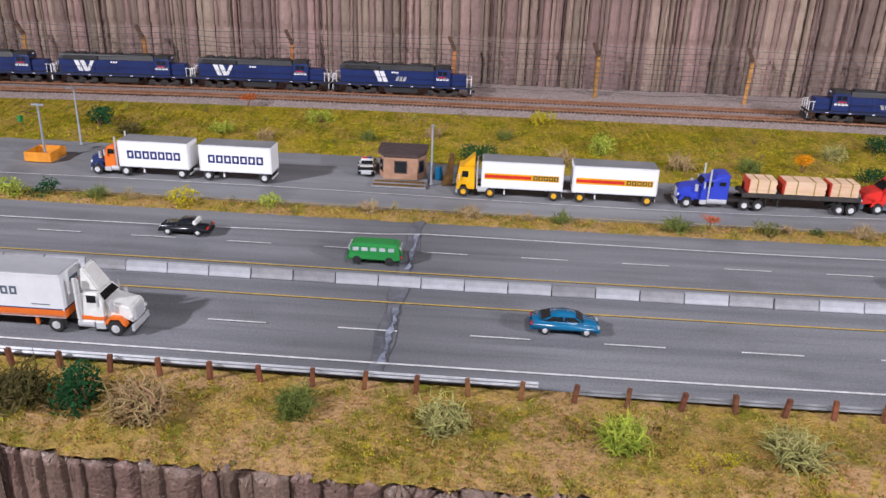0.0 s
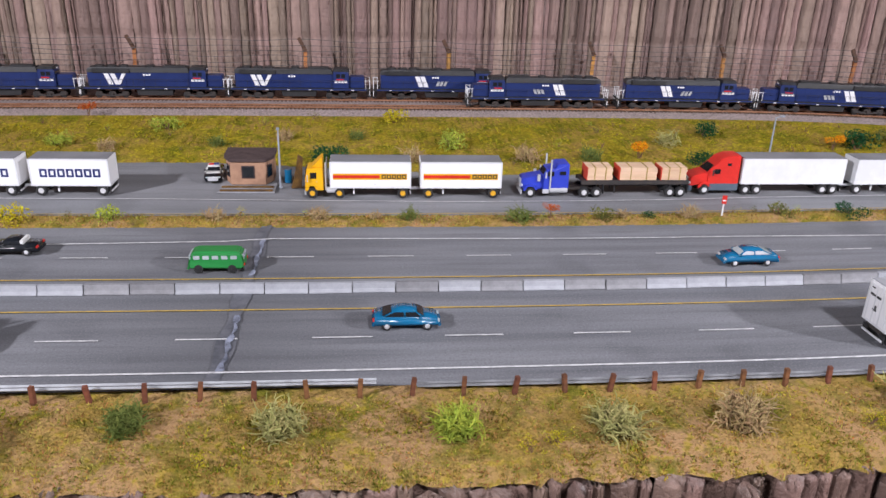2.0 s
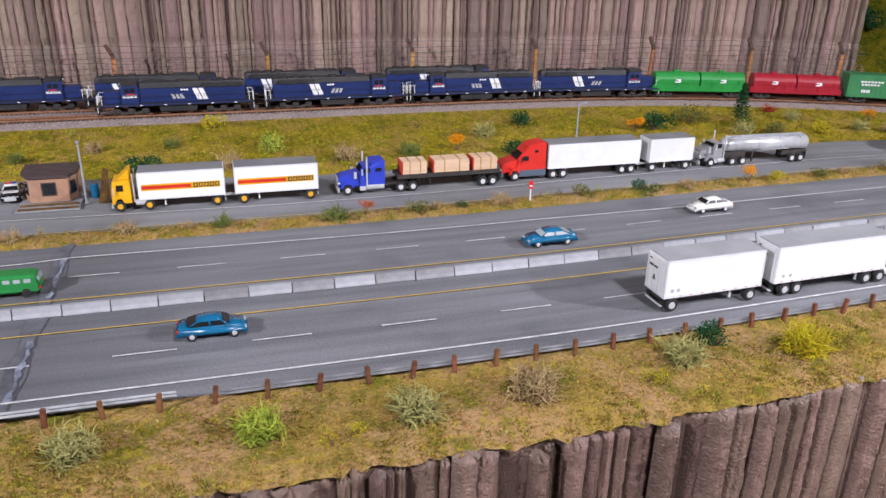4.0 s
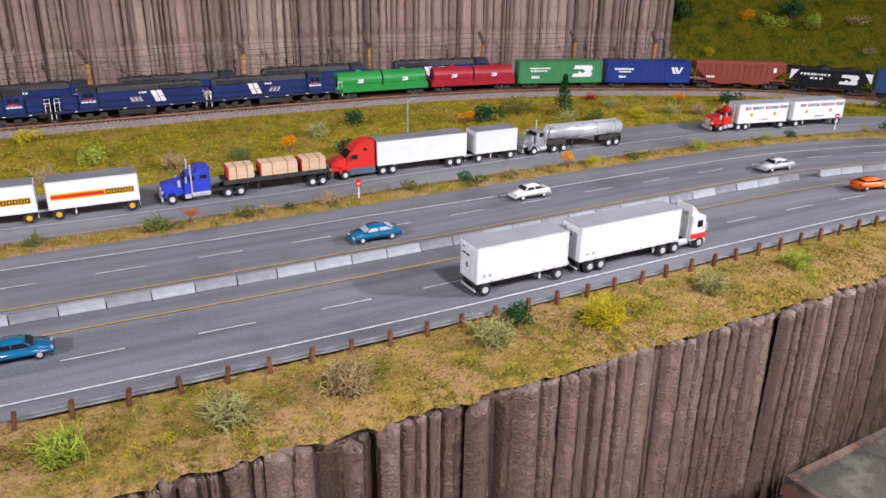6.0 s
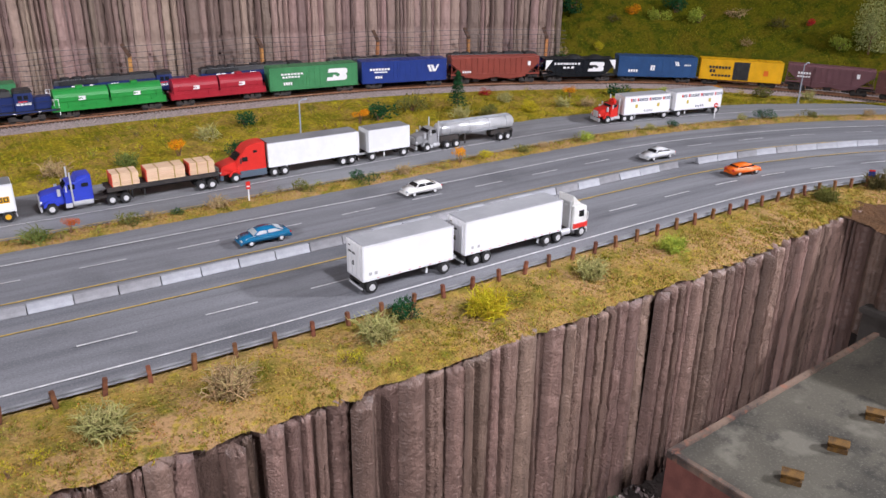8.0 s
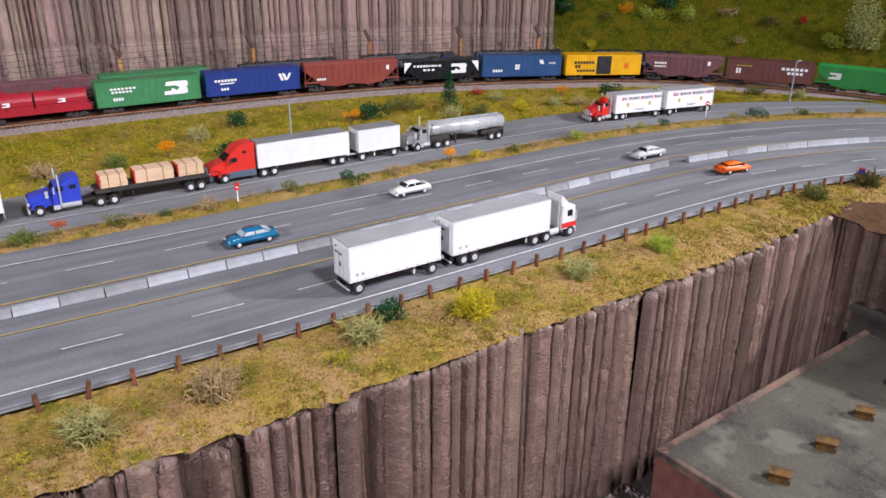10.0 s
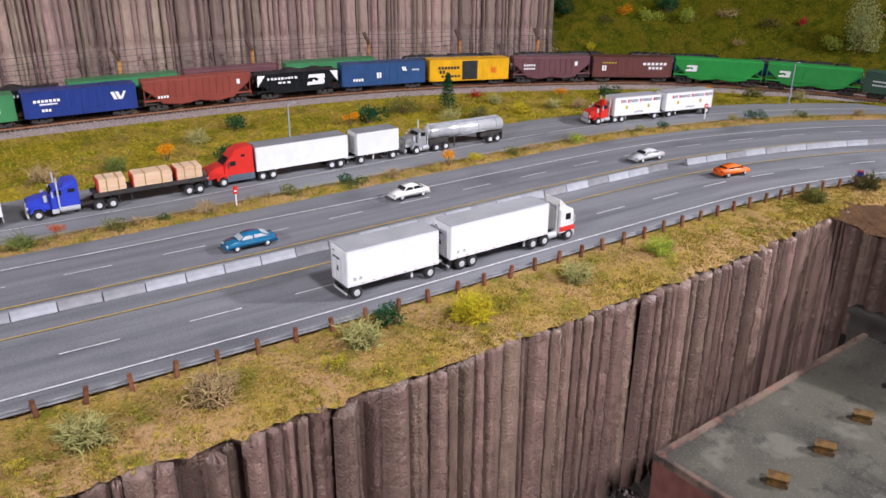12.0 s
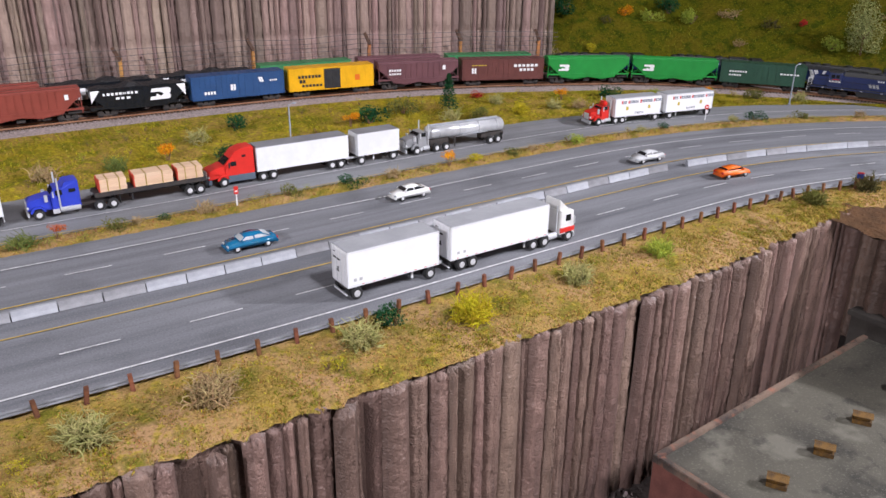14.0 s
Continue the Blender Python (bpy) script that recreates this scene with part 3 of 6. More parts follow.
# ---- wheels, shared meshes ----
SHARED = {}


def shared(key, build, material, smooth=False):
    if key not in SHARED:
        bm = bmesh.new()
        build(bm)
        for v in bm.verts:
            v.co *= 0.001
        me = bpy.data.meshes.new(key.split("|")[0])
        bm.to_mesh(me)
        bm.free()
        me.materials.append(M[material])
        SHARED[key] = me
    return SHARED[key]


def wheel(parent, x, y, r=6.0, w=4.2, hub="hub"):
    side = 1 if y > 0 else -1
    def tyre(bm):
        cyl(bm, (0, -w / 2, 0), (0, w / 2, 0), r, 18)
        bmesh.ops.bevel(bm, geom=[e for e in bm.edges if abs(e.verts[0].co.y - e.verts[1].co.y) < .01], offset=r * .12, segments=2, affect="EDGES")
    def rim(bm):
        cyl(bm, (0, side * (w / 2 - .6), 0), (0, side * (w / 2 + .25), 0), r * .55, 14, r * .5)
        cyl(bm, (0, side * (w / 2), 0), (0, side * (w / 2 + .9), 0), r * .22, 8)
    o = new("wheel", shared(f"wheel|{r}{w}", tyre, "rubber"))
    o.parent, o.location = parent, (x * .001, y * .001, r * .001)
    q = new("rim", shared(f"rim|{r}{w}{hub}{side}", rim, hub))
    q.parent = o


def axle(parent, x, W=27, r=6.0, hub="hub", w=5.5):
    for sd in (-1, 1):
        wheel(parent, x, sd * (W / 2 - w / 2 + 1), r, w, hub)


def blocks(parent, material, x0, x1, z0, z1, n, W, slant=0.0, fill=.72, name="lettering", label="", alt=False, hollow=0.0):
    """A row of n plain shapes on both sides of a body W wide."""
    step = (x1 - x0) / n
    ob = None
    for k in range(n):
        for y in (-W / 2 - .12, W / 2 + .12):
            bm = bmesh.new()
            a, b = x0 + k * step, x0 + k * step + step * fill
            slant = -slant if alt and y < 0 else slant
            ring = [bm.verts.new((u + slant * v, y, z0 + (z1 - z0) * v)) for u, v in ((a, 0), (b, 0), (b, 1), (a, 1))]
            if hollow:
                h = hollow / (z1 - z0)
                core = [bm.verts.new((u + slant * v, y, z0 + (z1 - z0) * v)) for u, v in ((a + hollow, h), (b - hollow, h), (b - hollow, 1 - h), (a + hollow, 1 - h))]
                for i in range(4):
                    bm.faces.new((ring[i], ring[(i + 1) % 4], core[(i + 1) % 4], core[i]))
            else:
                bm.faces.new(ring)
            ob = part(name, bm, material, parent, label)
    return ob


# ---- lorries ----
def trailer(t, x, L, z0=12, z1=46, W=29, wall="white", roof="roof_grey", tandem=False, legs=True, dolly=False, hub="hub", rear=9.0, steer=9.0):
    body = slab("trailer_body", wall, t, x - L, x, -W / 2, W / 2, z0, z1, bev=.5)
    slab("roof", roof, body, x - L + .4, x - .4, -W / 2 + .4, W / 2 - .4, z1 - .2, z1 + .7, bev=.3)
    slab("bottom_rail", "white_soft", body, x - L - .3, x + .3, -W / 2 - .3, W / 2 + .3, z0 - 1, z0 + 1.2)
    for xx in ([x - L + rear, x - L + rear + 13] if tandem else [x - L + rear]):
        axle(t, xx, hub=hub)
    slab("underframe", "undercar", t, x - L + 2, x - L + (30 if tandem else 18), -9, 9, 8, z0 - .5)
    for xx in (x - L + .4, x - .4):
        for y in (-1, 1):
            slab("corner_post", "white_soft", body, xx - .7, xx + .7, y * W / 2 - .25, y * W / 2 + .25, z0 + 1, z1 - .3)
    for y in (-1, 1):
        slab("top_rail", "white_soft", body, x - L, x, y * W / 2 - .25, y * W / 2 + .25, z1 - 1.3, z1 - .1)
    if legs:
        for y in (-9, 9):
            slab("landing_leg", "white_soft", t, x - 27, x - 25.4, y - .8, y + .8, 3.5, z0)
    for y in (-10, 10):
        slab("mud_flap", "rubber", t, x - L + 1, x - L + 1.6, y - 3, y + 3, 3, 10)
    slab("bumper", "white_soft", t, x - L - .4, x - L + .6, -12, 12, 4.5, 6)
    if dolly:
        axle(t, x - steer, hub=hub)
        slab("dolly", "white_soft", t, x - 15, x + 13, -2, 2, 7, 9)
    return body


def cabover(t, colour, low=None, fairing=True, hub="hub", length=26):
    W = 28
    bm = bmesh.new()
    prism(bm, [(0, 8), (-.6, 24), (-2.2, 34), (-20, 35.5), (-20.5, 9), (-12, 9), (-10.5, 14), (-5, 14), (-3.5, 8)], -W / 2, W / 2)
    bmesh.ops.bevel(bm, geom=bm.edges[:], offset=.7, segments=2, affect="EDGES")
    cab = part("cab", bm, colour, t)
    if low:
        slab("cab_band", low, cab, -20, .25, -W / 2 - .2, W / 2 + .2, 10.5, 16.5, bev=.3)
    slab("windscreen", "glass", cab, -2.0, -.55, -11.5, 11.5, 23.5, 32, bev=.2)
    for y in (-1, 1):
        slab("side_window", "glass", cab, -13, -6, y * 14 - .25, y * 14 + .25, 23, 30, bev=.1)
        slab("mirror", "chrome", cab, -3.5, -2.5, y * 16.5 - .8, y * 16.5 + .8, 20, 28)
        slab("door_handle", "chrome", cab, -14, -12.4, y * 14.1 - .3, y * 14.1 + .3, 19, 19.6)
        bm = bmesh.new()
        cyl(bm, (-23, y * 11, 9), (-23, y * 11, 41), .9, 10)
        part("exhaust_pipe", bm, "chrome", t)
        bm = bmesh.new()
        cyl(bm, (-24, y * 11, 9), (-36, y * 11, 9), 3.4, 12)
        part("fuel_tank", bm, "chrome", t)
    slab("bumper", "chrome", t, -1, .8, -W / 2, W / 2, 4, 8.5, bev=.3)
    slab("grille", "chrome", cab, -.4, .3, -7, 7, 10.5, 19)
    if fairing:
        bm = bmesh.new()
        prism(bm, [(-7, 35), (-18.5, 46), (-20, 46), (-20, 35)], -11, 11)
        bmesh.ops.bevel(bm, geom=bm.edges[:], offset=.7, segments=2, affect="EDGES")
        part("air_deflector", bm, colour, cab)
    slab("chassis", "undercar", t, -length - 42, -4, -5, 5, 7, 10)
    axle(t, -8, hub=hub)


def bonnet_cab(t, colour, low=None, sleeper=0, aero=False, hub="hub", fender=None, roofz=34, hood=26, cab_length=17, front=11, nose=None):
    W = 27
    fender = fender or colour
    bm = bmesh.new()
    f = front
    pts = [(0, 10), (-.6, 20), (-2.5, 22), (-hood, 26 if not aero else 28), (-hood, 9), (-f - 6, 9), (-f - 4, 13), (-f + 3, 13.5), (-f + 6, 12)]
    if f < 10:
        pts = [(0, 10), (-.6, 20), (-2.5, 22), (-hood, 25), (-hood, 13), (-f, 13.5)]
    prism(bm, pts, -10.5 if not aero else -12.5, 10.5 if not aero else 12.5)
    bmesh.ops.bevel(bm, geom=bm.edges[:], offset=.9, segments=2, affect="EDGES")
    bonnet = part("bonnet", bm, nose or colour, t)
    slab("radiator_grille", "chrome", bonnet, -.6, .5, -7, 7, 10, 20.5, bev=.5)
    bm = bmesh.new()
    back = -hood - cab_length - sleeper
    if aero:
        pts = [(-hood + 3, 12), (-hood + 3, 27), (-hood - 5, 35), (-hood - 12, 43), (-hood - 22, 46.5), (back, 47), (back, 9), (-hood + 3, 9)]
    else:
        pts = [(-hood, 9), (-hood, 26.5), (-hood - 4, roofz), (-hood - cab_length + 2, roofz + .8), (back, roofz + (5 if sleeper else 0)), (back, 9)]
        if sleeper:
            pts = [(-hood, 9), (-hood, 26.5), (-hood - 4, roofz), (-hood - cab_length + 2, roofz + .8), (-hood - cab_length + .5, roofz + 4), (-hood - cab_length - 1, roofz + 6), (back, roofz + 6.5), (back, 9)]
    prism(bm, pts, -W / 2, W / 2, inset=1.6, top=27)
    bmesh.ops.bevel(bm, geom=bm.edges[:], offset=.8, segments=2, affect="EDGES")
    cab = part("cab", bm, colour, t)
    bm = bmesh.new()
    x0, z0, x1, z1 = (-hood + 3, 27.6, -hood - 5, 35) if aero else (-hood, 27, -hood - 4, roofz - .6)
    vs = [bm.verts.new((x0 + .5, -11, z0)), bm.verts.new((x0 + .5, 11, z0)), bm.verts.new((x1 + .6, 9.5, z1)), bm.verts.new((x1 + .6, -9.5, z1))]
    f = bm.faces.new(vs)
    bmesh.ops.solidify(bm, geom=[f], thickness=.35)
    part("windscreen", bm, "glass", cab)
    for y in (-1, 1):
        slab("side_window", "glass", cab, -hood - 12, -hood - 5, y * 13.1 - .3, y * 13.1 + .3, 25.5, 31, bev=.1)
        if sleeper and not aero:
            slab("sleeper_window", "glass", cab, back + 4, back + 11, y * 13.2 - .3, y * 13.2 + .3, 27, 31, bev=.1)
        if aero:
            slab("sleeper_window", "glass", cab, -hood - 25, -hood - 20, y * 12.4 - .3, y * 12.4 + .3, 35, 38, bev=.1)
        slab("mirror", "black" if aero else "chrome", cab, -hood - 3, -hood - 1.5, y * 16 - .8, y * 16 + .8, 24, 31)
        bm = bmesh.new()
        prism(bm, [(u - front + 11, v) for u, v in ((-3, 8), (-3.6, 12), (-7, 15.2), (-13, 15.6), (-17, 13), (-19, 9), (-17, 9), (-14.5, 12.9), (-8, 13.2), (-5.2, 9))], y * 9, y * 14)
        part("fender", bm, fender, t)
        if not aero:
            bm = bmesh.new()
            cyl(bm, (-hood - cab_length * .55 if sleeper else back - 1, y * 13.6, 9), (-hood - cab_length * .55 if sleeper else back - 1, y * 13.6, roofz + 12), 1.0, 10)
            part("exhaust_pipe", bm, "chrome", t)
            bm = bmesh.new()
            cyl(bm, (-hood - 8, y * 11.5, 8.5), (back + 1 - (0 if sleeper else 4), y * 11.5, 8.5), 3.4, 12)
            part("fuel_tank", bm, "chrome", t)
            slab("step", "chrome", t, -hood - 7, -hood, y * 12.5 - 1.5, y * 12.5 + 1.5, 5, 10)
            bm = bmesh.new()
            cyl(bm, (-hood + 5, y * 11.8, 19.5), (-hood + 5, y * 11.8, 27), 1.9, 10)
            part("air_cleaner", bm, "chrome", bonnet)
        bm = bmesh.new()
        cyl(bm, (-1.5, y * 11, 14.5), (.2, y * 11, 14.5), 1.6, 10)
        part("headlamp", bm, "chrome", bonnet)
    if low:
        slab("side_skirt", low, cab, back, -front - 5, -W / 2 - .5, W / 2 + .5, 5, 13.5, bev=.5)
        slab("bumper", low, t, -4, .8, -13, 13, 4.5, 11, bev=.8)
    else:
        slab("bumper", "chrome", t, -1, 1, -13, 13, 4, 9, bev=.3)
    slab("chassis", "undercar", t, back - 34, -4, -5, 5, 7, 10.5)
    axle(t, -front, hub=hub)
    return back


def parked(t, s, off, facing_back=True):
    t.matrix_world = ROAD.place(s, off, .001, 180 if facing_back else 0)


for nm, c in (("p_orange", (.75, .16, .02)), ("p_navy", (.02, .035, .13)), ("p_yellow", (.80, .42, .01)), ("p_blue", (.03, .055, .48)), ("p_red", (.62, .025, .018)),
              ("p_grey", (.27, .275, .285)), ("p_slate", (.09, .12, .16)), ("p_green", (.02, .22, .05)), ("p_teal", (.008, .125, .26)), ("p_offwhite", (.74, .74, .72)),
              ("p_silver", (.5, .51, .52)), ("p_carorange", (.80, .14, .01)), ("p_black", (.012, .014, .018)), ("p_locoblue", (.013, .028, .125)),
              ("p_cargreen", (.055, .235, .095)), ("p_hopgreen", (.02, .27, .05)), ("p_coilred", (.36, .015, .03)), ("p_boxblue", (.017, .042, .22)), ("p_carblue", (.025, .075, .20)),
              ("p_oxide", (.25, .055, .04)), ("p_purple", (.15, .065, .075)), ("p_brown", (.14, .05, .045)), ("p_dkgreen", (.03, .085, .055)), ("p_maroon", (.11, .045, .05)),
              ("p_logo_blue", (.02, .03, .14)), ("p_gold", (.55, .42, .05)), ("p_pink", (.65, .2, .15))):
    paint(nm, c, 0.22 if nm in ("p_teal", "p_silver", "p_black") else 0.4)

TRUCKS = "parked lorries on the frontage road"
# orange and blue tractor with two white short trailers
t = thing("lorry", "orange and navy tractor with two white trailers", "lorry", TRUCKS)
bonnet_cab(t, "p_orange", fender="p_navy", nose="p_navy", roofz=34, hood=17, cab_length=14, front=7.5)
axle(t, -42)
for x, L in ((-35.5, 82), (-131, 84)):
    b = trailer(t, x, L, dolly=x < -100, z1=42, z0=12.5)
    blocks(b, "p_logo_blue", x - L * .89, x - L * .105, 21.5, 31, 7, 29, fill=.84, hollow=2.3)
parked(t, 1.2965, .2630)
# yellow cabover with two striped trailers
t = thing("lorry", "yellow cabover tractor with two red-striped white trailers", "lorry", TRUCKS)
cabover(t, "p_yellow", hub="hub_yellow")
axle(t, -38, hub="hub_yellow")
for x, L in ((-28, 90.5), (-129.5, 92.5)):
    b = trailer(t, x, L, dolly=x < -100, hub="hub_yellow", z1=42.5, z0=13)
    blocks(b, "p_yellow", x - L * .95, x - L * .036, 22, 29.2, 1, 29, fill=1, name="stripe")
    blocks(b, "p_red", x - L * .61, x - L * .036, 23.7, 27.4, 1, 29.12, fill=1, name="stripe")
    blocks(b, "black", x - L * .94, x - L * .625, 23.2, 28.2, 5, 29.2, fill=.84, hollow=1.3)
    slab("placard", "white_soft", b, x - L * .57, x - L * .54, -14.7, 14.7, 15.5, 17.5)
parked(t, 1.7265, .2550)
# blue tractor with flatbed
t = thing("lorry", "bright blue sleeper tractor with a black flatbed trailer", "lorry", TRUCKS)
bonnet_cab(t, "p_blue", sleeper=15, roofz=33, hood=25, cab_length=15, front=10.5)
for x in (-74, -89, -177, -190):
    axle(t, x)
slab("flatbed", "black", t, -199, -70, -13, 13, 17.6, 20, bev=.3)
for y in (-1, 1):
    slab("side_rail", "undercar", t, -199, -70, y * 12.6 - .6, y * 12.6 + .6, 15.4, 20.2)
    bm = bmesh.new()
    prism(bm, [(-92, 17.6), (-106, 12), (-166, 12), (-178, 17.6)], y * 5 - .8, y * 5 + .8)
    part("flatbed_beam", bm, "black", t)
    slab("landing_leg", "black", t, -112, -110.6, y * 9 - .7, y * 9 + .7, 4, 17)
    slab("mud_flap", "rubber", t, -198.5, -197.8, y * 10 - 3, y * 10 + 3, 4, 15)
    slab("mud_flap", "rubber", t, -97.4, -96.8, y * 10 - 3, y * 10 + 3, 4, 15)
parked(t, 1.9750, .2560)
FLAT = ROAD.place(1.9750, .2560, .001, 180)
for a, b in ((-76.5, -107), (-115, -160), (-165, -196)):
    st = thing("lumber_stack", "strapped pale sawn boards with red ends on a flatbed", "lumber", "lumber stacks on the flatbed")
    for lay in range(6):
        for j in range(3):
            slab("board", "lumber", st, b + random.uniform(0, 1), a - random.uniform(0, 1), -12 + j * 8.0, -4.3 + j * 8.0, 20.3 + lay * 2.5, 22.6 + lay * 2.5, bev=.12)
    slab("red_end", "lumber_red", st, a - .5, a + .3, -12.1, 11.8, 20.3, 35)
    for f in (.3, .72):
        x = a + (b - a) * f
        slab("strap", "strap", st, x - .6, x + .6, -12.4, 12.1, 20.2, 35.7, bev=.3)
    st.matrix_world = FLAT
# red aerodynamic tractor with a long and a short trailer
t = thing("lorry", "red aerodynamic tractor with plain white trailers", "lorry", TRUCKS)
bonnet_cab(t, "p_red", low="p_slate", sleeper=19, aero=True, hood=24, front=19)
for x in (-70, -84):
    axle(t, x)
trailer(t, -63, 128, tandem=True, wall="white_soft", z0=14, z1=44, rear=11)
trailer(t, -206, 64, dolly=True, wall="white_soft", z0=13.5, z1=43, steer=5)
t.matrix_world = pose(.4899, .9032, .001, 0, 0, 176.25)
# grey tractor with a tank trailer
t = thing("lorry", "grey tractor with a silver tank trailer", "lorry", TRUCKS)
bonnet_cab(t, "p_grey", roofz=31, hood=19, cab_length=15, front=17)
for x in (-50, -66, -144, -157.6):
    axle(t, x)
bm = bmesh.new()
cyl(bm, (-39, 0, 26.5), (-172, 0, 25), 9.6, 28)
bmesh.ops.bevel(bm, geom=[e for e in bm.edges if len(e.link_faces) == 2 and min(len(f.verts) for f in e.link_faces) >= 4 and max(len(f.verts) for f in e.link_faces) > 4], offset=2.0, segments=3, affect="EDGES")
tank = part("tank", bm, "chrome", t, "brushed silver tank", smooth=True)
for x in (-58, -92, -126, -158):
    bm = bmesh.new()
    cyl(bm, (x - .4, 0, 25.7), (x + .4, 0, 25.7), 9.85, 28)
    part("band", bm, "steel", tank)
for y in (-1, 1):
    slab("side_walk", "steel", t, -140, -95, y * 9.5 - .8, y * 9.5 + 1.2, 18.6, 20)
    slab("top_rail", "steel", tank, -166, -46, y * 3 - .4, y * 3 + .4, 35, 37.4)
slab("underframe", "undercar", t, -172, -132, -6, 6, 9, 15)
slab("fifth_wheel", "undercar", t, -74, -42, -6, 6, 10, 17)
slab("top_walk", "steel", tank, -166, -46, -2.4, 2.4, 34.6, 36)
for y in (-9, 9):
    slab("landing_leg", "undercar", t, -84, -82, y - .8, y + .8, 3, 18)
    slab("mud_flap", "rubber", t, -167, -166.3, y - 3, y + 3, 3.5, 13)
t.matrix_world = pose(.7739, .8866, .001, 0, 0, 174.7)
# red tractor with two lettered trailers
t = thing("lorry", "small red tractor with two white lettered trailers", "lorry", TRUCKS)
bonnet_cab(t, "p_red", roofz=30, hood=20, cab_length=15, front=16)
slab("air_deflector", "p_red", t, -36, -27, -7, 7, 30, 38, bev=2)
for x in (-48.5, -62):
    axle(t, x)
for x, L in ((-46, 91), (-149, 98)):
    b = trailer(t, x, L, dolly=x < -100, z1=42, z0=12.5, roof="roof_light")
    at = 3.0
    for k, n in enumerate((3, 6, 7, 5)):
        blocks(b, "p_slate", x - L * (at + n) / 25.5, x - L * at / 25.5, 33, 37.6, n, 29, fill=.76, hollow=1.0)
        blocks(b, "p_red", x - L * (at + .95) / 25.5, x - L * at / 25.5, 32.8, 38, 1, 29.1, fill=.8)
        at += n + .7
    for f in (.26, .74):
        blocks(b, "p_gold", x - L * f - 2.4, x - L * f + 2.4, 22, 28, 1, 29, fill=1, name="emblem")
    blocks(b, "p_slate", x - L * .62, x - L * .42, 15, 18, 4, 29, fill=.7, hollow=.8)
t.matrix_world = pose(1.1229, .8620, .001, 0, 0, 166.3)
# white and red cabover with two trailers on the highway
HW = "vehicles on the highway"
t = thing("lorry", "white and red cabover with two white trailers on the highway", "lorry", HW)
cabover(t, "p_offwhite", low="p_red")
for x in (-41, -56.5):
    axle(t, x)
for x, L, td in ((-38, 122, True), (-174, 96, False)):
    b = trailer(t, x, L, tandem=td, dolly=not td, z0=14, z1=46.5, roof="roof_light", rear=13.5 if td else 9)
    for y, z, w, h in ((-8, 36, 6, 1.8), (-1, 36, 5, 1.8), (-3, 25, 5, 1.4), (-2.2, 27, 2, 3.4), (-9, 41.5, 3.5, 1)):
        slab("lettering", "black", b, x - L - .75, x - L - .5, -y - w / 2, -y + w / 2, z - h / 2, z + h / 2)
    for y in (-6.9, 6.9):
        slab("rear_door", "white", b, x - L - .5, x - L + .3, y - 6.6, y + 6.6, 15, 45, bev=.2)
    for y in (-11, -4, 4, 11):
        bm = bmesh.new()
        cyl(bm, (x - L - .9, y, 15), (x - L - .9, y, 45), .3, 6)
        part("door_bar", bm, "white_soft", b)
    k = x - 4
    while k > x - L + 4:
        slab("marker_stripe", "p_red", b, k - 1.1, k + 1.1, -14.9, 14.9, 14, 14.6)
        k -= 11
    for f in (.06, .12):
        blocks(b, "p_silver", x - L + L * f, x - L + L * f + 3, 18, 21, 1, 29, fill=1, name="placard")
parked(t, 2.4520, -.1090, False)
# white and orange tractor, trailer running out of sight
t = thing("lorry", "white and orange tractor with a grey-roofed trailer on the highway", "lorry", HW)
bonnet_cab(t, "p_offwhite", roofz=32, fender="p_orange", hood=20, cab_length=17, front=12.5)
slab("orange_band", "p_orange", t, -37, -20, -13.8, 13.8, 11.5, 15, bev=.4)
bm = bmesh.new()
prism(bm, [(-23, 33), (-34, 50), (-37, 50), (-37.5, 33)], -9.5, 9.5, inset=2, top=46)
bmesh.ops.bevel(bm, geom=bm.edges[:], offset=1.2, segments=2, affect="EDGES")
part("air_deflector", bm, "p_offwhite", t)
for y in (-1, 1):
    slab("side_fairing", "p_offwhite", t, -41, -36.5, y * 12.6 - .7, y * 12.6 + .7, 11, 44, bev=.5)
axle(t, -57)
b = trailer(t, -49, 150, tandem=True, wall="white_soft", roof="roof_light", z0=13, z1=46, legs=False)
slab("orange_base", "p_orange", b, -199.5, -48.4, -14.8, 14.8, 12, 18.5, bev=.3)
slab("blue_line", "p_logo_blue", b, -199.4, -48.5, -14.7, 14.7, 18.5, 19.3)
slab("landing_leg", "p_orange", t, -73, -71, -13, -11, 5, 12)
blocks(b, "p_slate", -115, -81, 29, 35.5, 5, 29, fill=.78, hollow=1.6)
blocks(b, "p_slate", -73, -59, 22, 22.8, 1, 29, fill=1, name="emblem")
slab("emblem", "p_slate", b, -49, -48.7, -2, 9, 36, 39)
slab("emblem", "p_red", b, -49, -48.65, 7, 9, 32, 35)
parked(t, 1.5125, -.1035, False)


